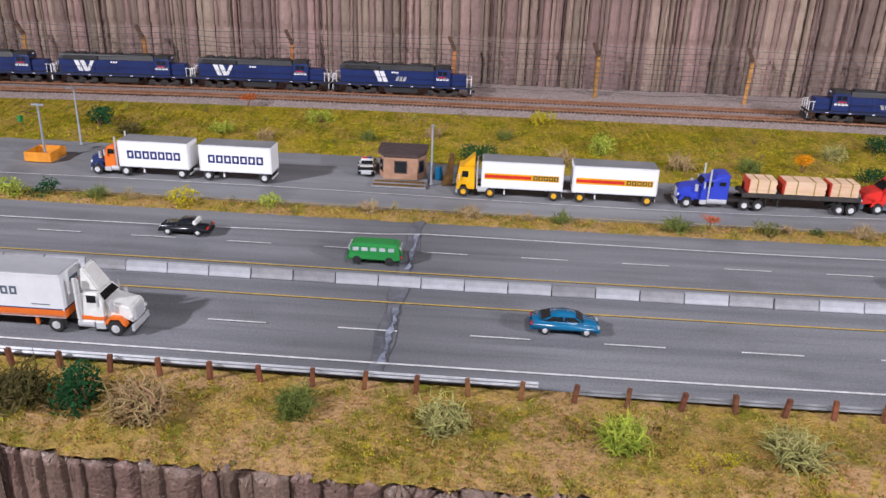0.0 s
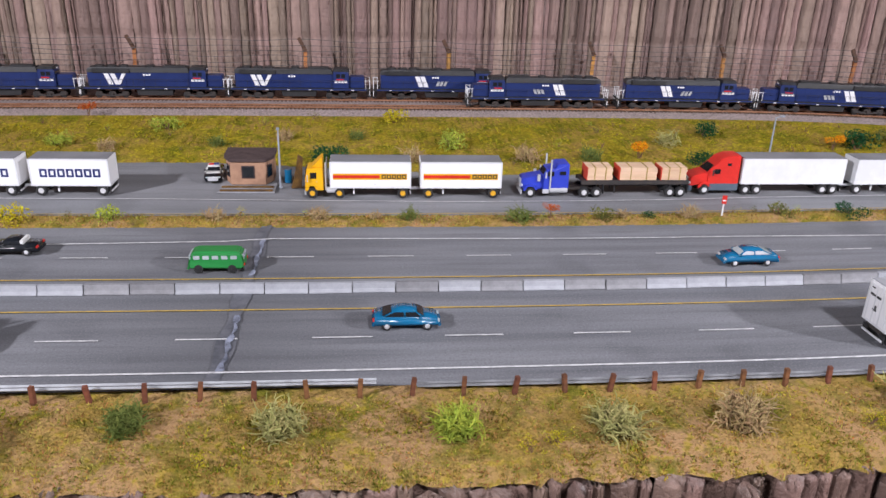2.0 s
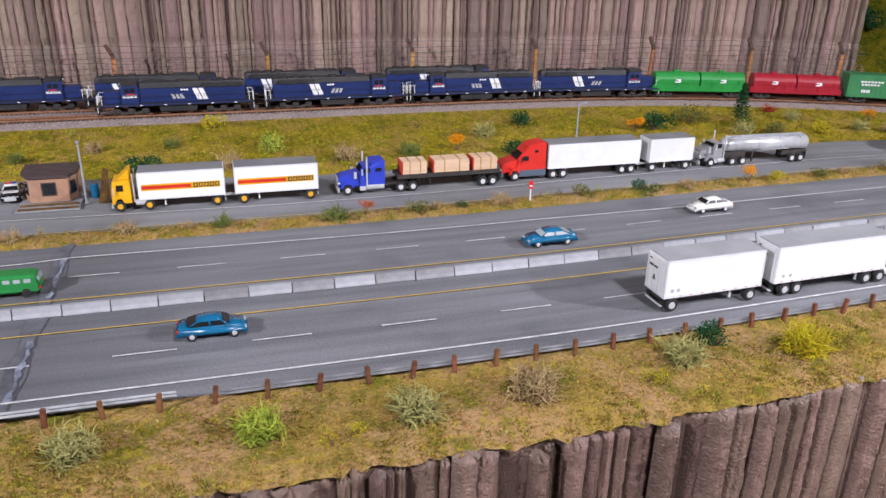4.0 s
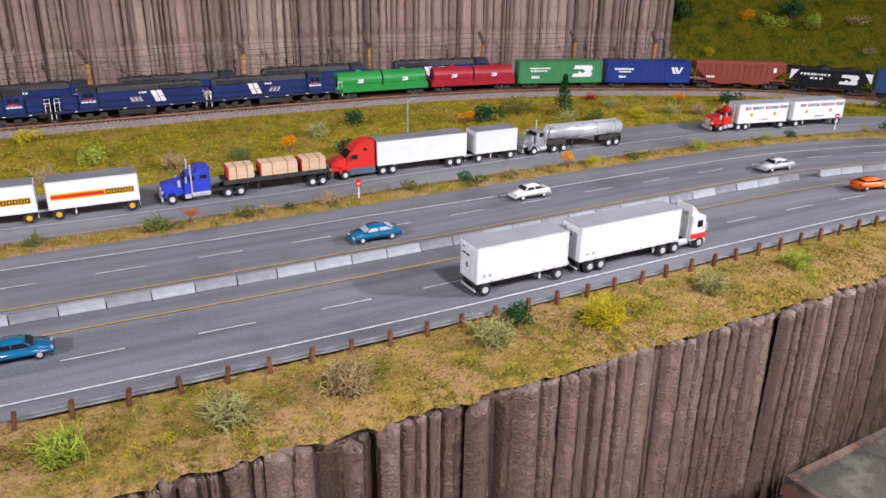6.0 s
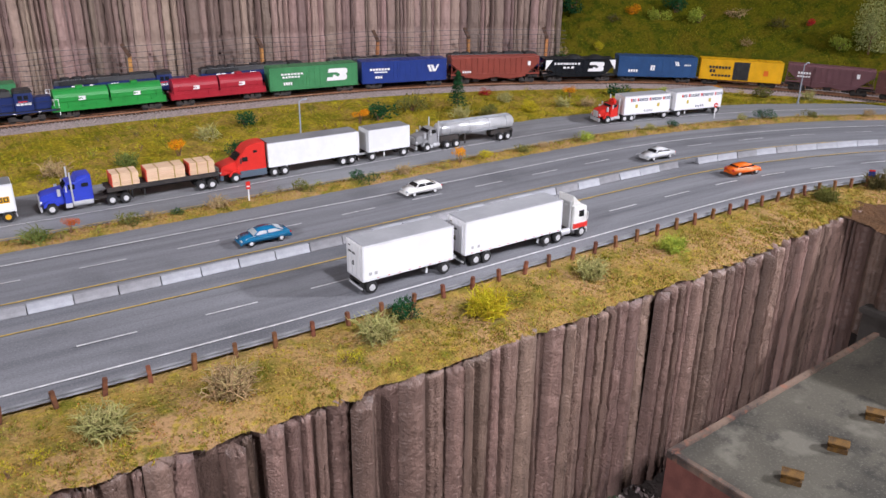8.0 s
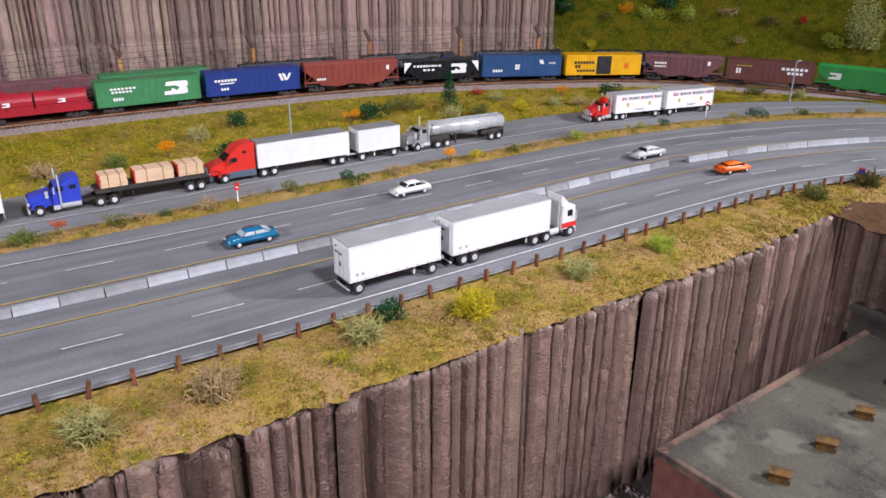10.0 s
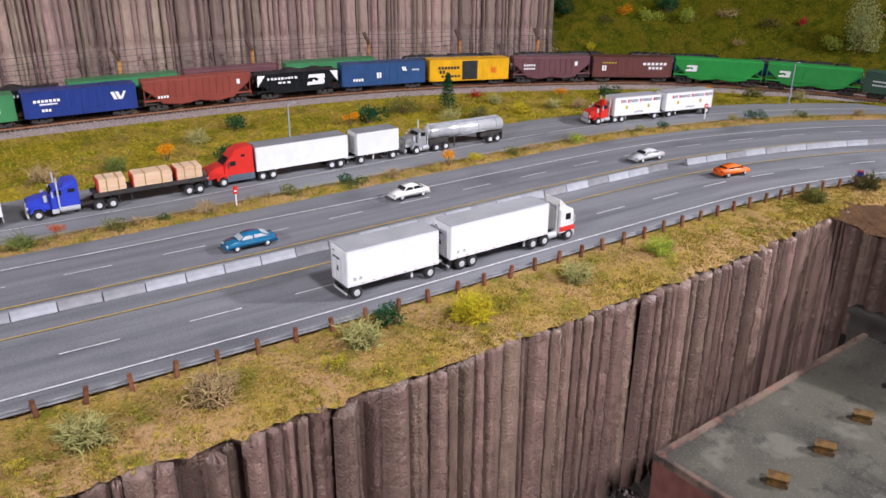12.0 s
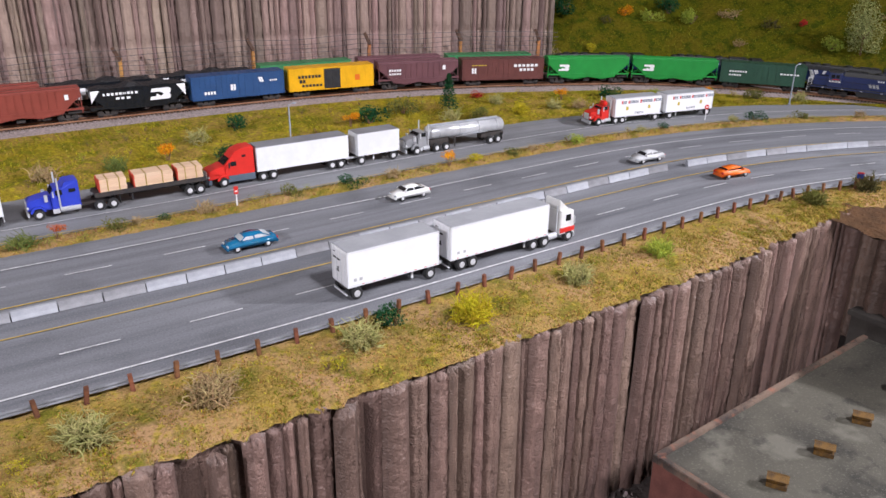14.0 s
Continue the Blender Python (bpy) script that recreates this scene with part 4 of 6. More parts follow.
# ---- cars ----
def car(colour, label, L=53, W=20.5, H=16.5, roof=None, windows="glass", kind="sedan", hub="hub"):
    t = thing("car", label, "car", HW)
    bm = bmesh.new()
    if kind == "boxy":
        low = [(0, 3.6), (-.5, 8.4), (-2, 9.6), (-L * .34, 10.2), (-L * .72, 10.2), (-L + 1, 9.8), (-L, 8.2), (-L + .3, 3.4)]
        up = [(-L * .33, 9.8), (-L * .42, H - .6), (-L * .66, H), (-L * .74, 9.8)]
    else:
        low = [(0, 4.0), (-.5, 7.0), (-3, 8.8), (-L * .12, 10.0), (-L * .25, 10.9), (-L * .80, 11.4), (-L + 2.5, 11.0), (-L + .3, 9.6), (-L, 7.6), (-L + .6, 3.6)]
        up = [(-L * .22, 10.4), (-L * .31, 13.4), (-L * .39, H - .7), (-L * .50, H), (-L * .62, H - .3), (-L * .74, 14.2), (-L * .90, 10.9)]
    prism(bm, low, -W / 2, W / 2)
    bmesh.ops.bevel(bm, geom=bm.edges[:], offset=1.5, segments=3, affect="EDGES")
    body = part("body", bm, colour, t, smooth=True)
    bm = bmesh.new()
    vs = prism(bm, up, -W / 2 + 1.4, W / 2 - 1.4)
    for v in vs:
        if v.co.z > 12:
            v.co.y *= .78
    bmesh.ops.bevel(bm, geom=bm.edges[:], offset=1.0, segments=2, affect="EDGES")
    part("cabin", bm, roof or colour, t, smooth=True)
    n = len(up)
    def pane(name, quad, y0, y1, out=.18):
        bm = bmesh.new()
        vs = [bm.verts.new(q) for q in quad]
        f = bm.faces.new(vs)
        bmesh.ops.recalc_face_normals(bm, faces=[f])
        bmesh.ops.solidify(bm, geom=[f], thickness=.3)
        part(name, bm, windows, t)
    zt = H - 1.9
    yb, yt = W / 2 - 1.15, (W / 2 - 1.4) * .78 + .45
    def xat(i, j, z):
        path = sorted((up[:3] if i == 0 else up[-3:]) if n > 5 else (up[i], up[j]), key=lambda q: q[1])
        return float(np.interp(z, [q[1] for q in path], [q[0] for q in path]))
    zb = 11.0 if kind == "boxy" else 11.7
    for y in (-1, 1):
        mid = -L * .53
        fx0, fx1 = xat(0, 1, zb) - 1.6, xat(0, 1, zt) - 1.2
        rx0, rx1 = xat(n - 1, n - 2, zb) + 2.2, xat(n - 1, n - 2, zt) + 1.6
        pane("side_window", [(fx0, y * yb, zb), (mid + .7, y * yb, zb), (mid + .7, y * yt, zt), (fx1, y * yt, zt)], 0, 0)
        pane("side_window", [(mid - .7, y * yb, zb), (rx0, y * yb, zb), (rx1, y * yt, zt), (mid - .7, y * yt, zt)], 0, 0)
        slab("mirror", colour, t, fx0 - 1, fx0 + .6, y * (W / 2 - .2) - .8, y * (W / 2 - .2) + .8, 10.6, 12)
        slab("headlamp", "glass_clear", t, -2.2, -.2, y * (W / 2 - 3.6) - 2, y * (W / 2 - 3.6) + 2, 6.4, 8.0, bev=.3)
        slab("tail_lamp", "p_red", t, -L - .1, -L + 1.6, y * (W / 2 - 3) - 2, y * (W / 2 - 3) + 2, 7.4, 9.4, bev=.3)
        for x in (-L * .19, -L * .79):
            wheel(t, x, y * (W / 2 - 1.6), 3.9, 2.8, hub)
    ff = [(xat(0, 1, zb) + .35, zb), (xat(0, 1, zt) + .35, zt)]
    pane("windscreen", [(ff[0][0], -yb + 1.3, ff[0][1]), (ff[0][0], yb - 1.3, ff[0][1]), (ff[1][0], yt - .9, ff[1][1]), (ff[1][0], -yt + .9, ff[1][1])], 0, 0)
    rr = [(xat(n - 1, n - 2, zb + .3) - .35, zb + .3), (xat(n - 1, n - 2, zt) - .35, zt)]
    pane("rear_window", [(rr[0][0], -yb + 1.3, rr[0][1]), (rr[0][0], yb - 1.3, rr[0][1]), (rr[1][0], yt - .9, rr[1][1]), (rr[1][0], -yt + .9, rr[1][1])], 0, 0)
    slab("bumper", colour, t, -2, .7, -W / 2 + 1, W / 2 - 1, 3.2, 5.4, bev=.5)
    slab("bumper", colour, t, -L - .6, -L + 2, -W / 2 + 1, W / 2 - 1, 3.4, 5.8, bev=.5)
    return t


parked(car("p_teal", "metallic teal blue saloon car on the highway", L=52), 1.8527, -.0645, False)
parked(car("p_teal", "metallic teal blue saloon car with pale windows", windows="glass_clear", L=54), 2.131, .0465)
parked(car("p_offwhite", "plain white saloon car on the highway", L=50), 2.3545, .088)
parked(car("p_silver", "small silver saloon car on the highway", L=53), 2.7155, .0425)
parked(car("p_carorange", "bright orange sports saloon on the highway", L=49, W=20, H=15), 2.820, -.0647, False)
bc = car("p_black", "black boxy coupe with a pale rear window", L=49, H=15.5, kind="boxy")
slab("rear_quarter", "p_offwhite", bc, -37, -33.5, -8, 8, 10.5, 14.6, bev=.6)
parked(bc, 1.4488, .0875)
pc = car("p_black", "black and white police car with a light bar", L=50, kind="boxy", roof="p_offwhite")
slab("light_bar", "p_red", pc, -26, -23.5, -6, 0, 16.3, 17.8)
slab("light_bar", "p_boxblue", pc, -26, -23.5, 0, 6, 16.3, 17.8)
slab("white_door", "p_offwhite", pc, -36, -18, -10.45, 10.45, 5, 10, bev=.2)
slab("bonnet_panel", "p_offwhite", pc, -16, -9, -8, 8, 9.4, 10.6, bev=.4)
slab("push_bar", "chrome", pc, -.5, 1.6, -6, 6, 3.5, 8, bev=.4)
pc.matrix_world = ROAD.place(1.614, .294, .001, -84)
# green van
t = thing("van", "green old-style minibus with round edges", "van", HW)
bm = bmesh.new()
prism(bm, [(0, 4), (-.3, 11), (-2.2, 17), (-5.5, 19.6), (-43, 19.6), (-46.5, 17.8), (-48.5, 11), (-48.5, 5), (-47, 3.6)], -10.4, 10.4, inset=2.0, top=12)
bmesh.ops.bevel(bm, geom=bm.edges[:], offset=1.7, segments=3, affect="EDGES")
part("body", bm, "p_green", t)
for y in (-1, 1):
    for k in range(5):
        slab("side_window", "glass_clear", t, -10.5 - k * 8, -5 - k * 8, y * 9.3 - .3, y * 9.3 + .3, 12.8, 16.2, bev=.2)
    for x in (-9, -38):
        wheel(t, x, y * 9.4, 4, 2.8, "black")
    slab("tail_lamp", "p_red", t, -49, -48, y * 8 - 1, y * 8 + 1, 7, 9)
slab("windscreen", "glass_clear", t, -2.6, -.9, -8, 8, 12.2, 16.4, bev=.2)
slab("rear_window", "glass_clear", t, -48.4, -46.6, -7, 7, 12.6, 16.4, bev=.2)
slab("bumper", "p_green", t, -1, 1, -10, 10, 3.5, 5.5, bev=.4)
parked(t, 1.640, .0470)


# ---- trains ----
MOVING = []


def bogie(t, x, n=2, r=5.2, pitch=20):
    half = pitch * (n - 1) / 2
    def frame_mesh(bm):
        for y in (-11.5, 11.5):
            prism(bm, [(-half - 5, 6.5), (-half - 3, 8.5), (-4, 5), (4, 5), (half + 3, 8.5), (half + 5, 6.5), (half + 4, 4.5), (5, 2.6), (-5, 2.6), (-half - 4, 4.5)], y - 1.1, y + 1.1)
            for k in range(n):
                box(bm, -half + k * pitch - 2.2, -half + k * pitch + 2.2, y - 1.7, y + 1.7, 3.6, 7.4, bev=.4)
        box(bm, -3, 3, -10, 10, 4, 10)
    def pair(bm):
        for y in (-8.4, 8.4):
            cyl(bm, (0, y - 1.2, 0), (0, y + 1.2, 0), r, 16)
        cyl(bm, (0, -8, 0), (0, 8, 0), 1.2, 6)
    b = new("bogie", shared(f"bogie|{n}{pitch}", frame_mesh, "undercar"))
    b.parent, b.location = t, (x * .001, 0, 0)
    for k in range(n):
        w = new("wheelset", shared(f"wheelset|{r}", pair, "undercar"))
        w.parent, w.location = b, ((-half + k * pitch) * .001, 0, r * .001)


def coupler(t, x):
    slab("coupler", "undercar", t, x - 3, x + 3, -1.5, 1.5, 7.5, 10.5, bev=.4)


def logo(parent, W, x, z, h, material="white", n=3):
    """A plain slanted mark, reading alike on both sides: n = 2 or 3 bars, 4 a solid stepped shape."""
    def bar(a):
        return [(a, 1), (a + .42, 1), (a + .82, 0), (a + .40, 0)]
    shapes = {2: [bar(0), bar(.5)], 3: [bar(0), bar(.56), [(1.62, 1), (1.95, 1), (1.42, 0), (1.26, .3)]],
              4: [[(.22, 1), (1.7, 1), (1.85, .88), (1.85, .62), (1.7, .5), (1.2, .5), (.9, .68), (.12, .68)],
                  [(0, 0), (1.6, 0), (1.8, .1), (1.8, .4), (1.7, .5), (1.2, .5), (1.0, .30), (.62, .52), (.55, .30), (.06, .30)]]}[n]
    wide = max(u for q in shapes for u, _ in q)
    ob = None
    for side in (-1, 1):
        for q in shapes:
            bm = bmesh.new()
            bm.faces.new([bm.verts.new((x - side * (u - wide / 2) * h, side * (W / 2 + .15), z + v * h)) for u, v in q])
            ob = part("emblem", bm, material, parent)
    return ob


def locomotive(label, variant=0):
    t = thing("locomotive", label, "locomotive", "blue diesel locomotives")
    L = 226
    frm = slab("frame", "black", t, -L, 0, -17, 17, 14.5, 18, bev=.4)
    slab("side_sill", "p_locoblue", frm, -L + 6, -6, -17.2, 17.2, 15.6, 17.4)
    bm = bmesh.new()
    box(bm, -L + 12, -58, -10.5, 10.5, 18, 40, bev=.8)
    hood = part("hood", bm, "p_locoblue", t)
    bm = bmesh.new()
    prism(bm, [(-60, 39.8), (-62, 47.5), (-L + 16, 47.5), (-L + 12, 45), (-L + 12, 39.8)], -10.6, 10.6, inset=2.2, top=43)
    part("hood_roof", bm, "black", hood)
    for x in (-L + 30, -L + 48, -L + 66, -120):
        bm = bmesh.new()
        cyl(bm, (x, 0, 47), (x, 0, 50), 7, 16)
        part("roof_fan", bm, "black", hood)
    slab("radiator", "black", hood, -L + 20, -L + 76, -12.4, 12.4, 39, 46, bev=.8)
    slab("blower_duct", "black", hood, -100, -66, -6, 6, 47, 50, bev=.6)
    for k in range(16):
        x = -66 - k * 9
        slab("hood_door_seam", "p_locoblue", hood, x - .15, x + .15, -10.75, 10.75, 19, 40)
    slab("hood_ledge", "p_locoblue", hood, -L + 14, -60, -10.75, 10.75, 29, 29.4)
    cabx = -34
    bm = bmesh.new()
    prism(bm, [(cabx, 18), (cabx, 41), (cabx - 2, 45), (cabx - 23, 45), (cabx - 25, 43), (cabx - 25, 18)], -14.5, 14.5, inset=1.5, top=41)
    bmesh.ops.bevel(bm, geom=bm.edges[:], offset=.5, segments=1, affect="EDGES")
    cab = part("cab", bm, "p_locoblue", t)
    slab("cab_roof", "black", cab, cabx - 25.5, cabx + .5, -14.2, 14.2, 42.5, 48.6, bev=2)
    for y in (-1, 1):
        slab("cab_window", "glass", cab, cabx - 12, cabx - 6, y * 14.5 - .2, y * 14.5 + .3, 35, 41, bev=.1)
        slab("cab_window", "glass", cab, cabx - 20, cabx - 14, y * 14.5 - .2, y * 14.5 + .3, 35, 41, bev=.1)
    slab("windscreen", "glass", cab, cabx - .4, cabx + .3, -12, 12, 36.5, 41, bev=.1)
    bm = bmesh.new()
    box(bm, cabx, -9, -10.5, 10.5, 18, 36, bev=1.2)
    nose = part("nose", bm, "p_locoblue", t)
    bm = bmesh.new()
    for y in (-2, 2):
        cyl(bm, (cabx, y, 45), (cabx + 1.2, y, 45), 1.3, 10)
    part("headlamp", bm, "white", cab)
    logo(hood, 21.4, -L + 53 if variant == 0 else -147, 21, 17, n=3 if variant == 0 else 2)
    blocks(cab, "white", cabx - 23, cabx - 2, 27, 30.5, 4, 29.2, name="lettering", fill=.85)
    blocks(cab, "p_red", cabx - 20, cabx - 8, 31.4, 33, 1, 29.2, fill=1, name="lettering")
    blocks(hood, "white", -130, -118, 35, 37.5, 3, 21.4, name="lettering")
    if variant:
        blocks(hood, "p_silver", -124, -106, 23, 30, 3, 21.4, slant=3, name="emblem")
    bm = bmesh.new()
    prism(bm, [(-86, 14.5), (-88, 5), (-140, 5), (-142, 14.5)], -13, 13)
    part("fuel_tank", bm, "black", t)
    for x in (-46, -L + 46):
        bogie(t, x, 3, 5.6, 20)
    for x, sg in ((0, 1), (-L, -1)):
        for y in (-15.5, -6, 6, 15.5):
            bm = bmesh.new()
            cyl(bm, (x - sg * .6, y, 7), (x - sg * .6, y, 31), .55, 6)
            part("handrail_post", bm, "white", t)
        for y in (-15.5, 15.5):
            bm = bmesh.new()
            cyl(bm, (x - sg * 7, y, 18), (x - sg * 7, y, 31), .45, 6)
            cyl(bm, (x - sg * .6, y, 31), (x - sg * 9, y, 31), .45, 6)
            part("end_handrail", bm, "white", t)
        for z in (4, 7.5, 11):
            for y in (-13.5, 13.5):
                slab("step", "black", t, x - sg * 4 - 2.5, x - sg * 4 + 2.5, y - 2, y + 2, z, z + .7)
        slab("plough", "black", t, x - 1, x + 1, -14, 14, 2.5, 12)
        coupler(t, x + sg * 3)
    bm = bmesh.new()
    for y in (-16, 16):
        cyl(bm, (-10, y, 30), (-L + 10, y, 30), .28, 5)
        for k in range(10):
            cyl(bm, (-62 - k * 16.5, y, 18), (-62 - k * 16.5, y, 30), .25, 5)
    part("side_railing", bm, "black", t)
    for k in range(6):
        for y in (-17.25, 17.25):
            slab("sill_mark", "white", frm, -30 - k * 34, -26 - k * 34, y - .15, y + .15, 15.4, 16.4)
    return t


def car_base(t, L):
    for x in (-24, -L + 24):
        bogie(t, x)
    slab("underframe", "undercar", t, -L + 2, -2, -8, 8, 10, 13)
    coupler(t, 2.5)
    coupler(t, -L - 2.5)


def boxcar(label, colour, L, marks=(), door=None, roof=None):
    t = thing("boxcar", label, "boxcar", "freight cars")
    car_base(t, L)
    body = slab("car_body", colour, t, -L + 1, -1, -16.5, 16.5, 11, 50, bev=.5)
    bm = bmesh.new()
    prism(bm, [(-1, 49.8), (-1, 50.3), (-L + 1, 50.3), (-L + 1, 49.8)], -16.7, 16.7)
    rf = part("roof", bm, roof or colour, body)
    for k in range(int(L / 12)):
        slab("roof_rib", roof or colour, body, -6 - k * 12, -5 - k * 12, -15.5, 15.5, 50.2, 51)
    d = slab("door", door or colour, body, -L / 2 - 15, -L / 2 + 15, -17.1, 17.1, 13, 47.5, bev=.3)
    for x in (-L / 2 - 10, -L / 2, -L / 2 + 10):
        slab("door_rod", door or colour, d, x - .4, x + .4, -17.6, 17.6, 14, 47)
    for k in range(int(L / 9)):
        x = -6 - k * 9
        if abs(x + L / 2) > 17:
            for y in (-16.6, 16.6):
                slab("side_rib", colour, body, x - .3, x + .3, y - .25, y + .25, 12, 49)
    bm = bmesh.new()
    for x in (-3.5, -L + 3.5):
        for y in (-17, 17):
            for z in range(5):
                box(bm, x - 2, x + 2, y - .2, y + .2, 12 + z * 7.5, 12.5 + z * 7.5)
    part("ladder", bm, colour, body)
    for kind, x0, x1, z0, z1, n, m in marks:
        if kind == "b":
            blocks(body, m, -x1, -x0, z0, z1, n, 34.2)
        else:
            logo(body, 34.2, -x0, z0, z1 - z0, m, n)
    return t


def covered_hopper(label, colour, L, marks=(), curved=False):
    t = thing("hopper_car", label, "hopper car", "freight cars")
    car_base(t, L)
    bm = bmesh.new()
    prism(bm, [(-2, 49), (-2, 38), (-24, 20), (-30, 13), (-L / 3, 9), (-L / 2, 13), (-2 * L / 3, 9), (-L + 30, 13), (-L + 24, 20), (-L + 2, 38), (-L + 2, 49)], -16, 16)
    bmesh.ops.bevel(bm, geom=[e for e in bm.edges if abs(e.verts[0].co.y - e.verts[1].co.y) < .1], offset=1.2, segments=2, affect="EDGES")
    body = part("car_body", bm, colour, t)
    bm = bmesh.new()
    prism(bm, [(-2, 48.5), (-2, 51), (-L + 2, 51), (-L + 2, 48.5)], -15, 15, inset=6, top=49)
    box(bm, -L + 4, -4, -3, 3, 50.8, 52.4)
    part("roof", bm, colour, body)
    for y in (-1, 1):
        slab("side_sill", colour, body, -L + 1, -1, y * 16 - .7, y * 16 + .7, 17.5, 20.5)
        if not curved:
            bm = bmesh.new()
            for k in range(int((L - 40) / 11)):
                box(bm, -20 - k * 11, -19 - k * 11, y * 16.2 - .5, y * 16.2 + .5, 19, 48)
            part("side_posts", bm, colour, body)
        for x in (-3, -L + 3):
            slab("end_post", colour, t, x - .6, x + .6, y * 15 - .8, y * 15 + .8, 12, 40)
            bm = bmesh.new()
            cyl(bm, (x - .5 if x > -10 else x + .5, y * 15, 19), ((x - 20) if x > -10 else (x + 20), y * 15, 38), .6, 6)
            part("end_brace", bm, colour, t)
    for x in (-12, -L + 12):
        slab("end_platform", "undercar", t, x - 11, x + 11, -14, 14, 12, 14)
    for x in (-L * .3, -L * .5, -L * .7):
        slab("outlet", "undercar", t, x - 6, x + 6, -9, 9, 5, 12)
    for kind, x0, x1, z0, z1, n, m in marks:
        (blocks(body, m, -x1, -x0, z0, z1, n, 33.6) if kind == "b" else logo(body, 33.6, -x0, z0, z1 - z0, m, n))
    return t


def coal_hopper(label, L, stripe_end=True):
    t = thing("hopper_car", label, "hopper car", "freight cars")
    car_base(t, L)
    bm = bmesh.new()
    prism(bm, [(-1, 44), (-1, 34), (-22, 16), (-34, 11), (-L + 34, 11), (-L + 22, 16), (-L + 1, 34), (-L + 1, 44)], -16, 16)
    body = part("car_body", bm, "p_black", t)
    for y in (-1, 1):
        slab("top_rail", "p_black", body, -L, 0, y * 16 - .8, y * 16 + .8, 43, 45)
        slab("side_sill", "p_black", body, -L, 0, y * 16 - .7, y * 16 + .7, 14, 17)
        bm = bmesh.new()
        for k in range(int((L - 12) / 14)):
            box(bm, -10 - k * 14, -8.8 - k * 14, y * 16.3 - .6, y * 16.3 + .6, 15, 44)
        part("side_posts", bm, "p_black", body)
    bm = bmesh.new()
    nx, ny = 34, 8
    g = [[bm.verts.new((-3 - (L - 6) * i / nx, -15 + 30 * j / ny, 43.8 + (5.5 + 3 * math.sin(i * .55)) * math.sin(math.pi * j / ny) * math.sin(math.pi * i / nx) ** .5 + random.uniform(-.7, .7))) for j in range(ny + 1)] for i in range(nx + 1)]
    for i in range(nx):
        for j in range(ny):
            bm.faces.new((g[i][j], g[i + 1][j], g[i + 1][j + 1], g[i][j + 1]))
    part("coal_load", bm, "coal", t, "heaped black coal")
    blocks(body, "white", -72, -18, 34, 38, 9, 33.4)
    blocks(body, "white", -60, -36, 27, 30.5, 3, 33.4)
    logo(body, 33.8, -L + 42, 21, 18, n=4)
    if stripe_end:
        bm = bmesh.new()
        for y in (-16.95, 16.95):
            bm.faces.new([bm.verts.new(p) for p in ((-2, y, 43), (-16, y, 43), (-2, y, 24))])
            bm.faces.new([bm.verts.new(p) for p in ((-L + 2, y, 43), (-L + 16, y, 43), (-L + 2, y, 24))])
        part("white_corner", bm, "white", body)
    return t


def coil_car(label, colour, L):
    t = thing("coil_car", label, "coil car", "freight cars")
    car_base(t, L)
    body = slab("trough", colour, t, -L + 1, -1, -16, 16, 12, 22, bev=.6)
    for x0, x1 in ((-6, -L / 2 + 1.5), (-L / 2 - 1.5, -L + 6)):
        bm = bmesh.new()
        ring = []
        for k in range(13):
            a = math.pi * k / 12
            ring.append((-math.cos(a) * 15.5, 22 + math.sin(a) ** .55 * 22))
        A = [bm.verts.new((x0, y, z)) for y, z in ring]
        B = [bm.verts.new((x1, y, z)) for y, z in ring]
        bm.faces.new(A)
        bm.faces.new(list(reversed(B)))
        for k in range(12):
            bm.faces.new((A[k + 1], A[k], B[k], B[k + 1]))
        bmesh.ops.recalc_face_normals(bm, faces=bm.faces[:])
        h = part("hood_cover", bm, colour, t)
        m = (x0 + x1) / 2
        slab("lifting_bracket", colour, h, m - 5, m + 5, -5, 5, 43, 47, bev=.5)
        logo(h, 31.6, m, 27, 6, n=4)
        bm = bmesh.new()
        for k in (.12, .5, .88):
            x = x0 + (x1 - x0) * k
            box(bm, x - .5, x + .5, -15.9, 15.9, 22, 33)
        part("hood_ribs", bm, colour, h)
    bm = bmesh.new()
    for y in (-17, 17):
        cyl(bm, (-3, y, 27), (-L + 3, y, 27), .3, 5)
        for k in range(9):
            cyl(bm, (-4 - k * (L - 8) / 8, y, 17), (-4 - k * (L - 8) / 8, y, 27), .3, 5)
    part("hand_railing", bm, colour, t)
    return t


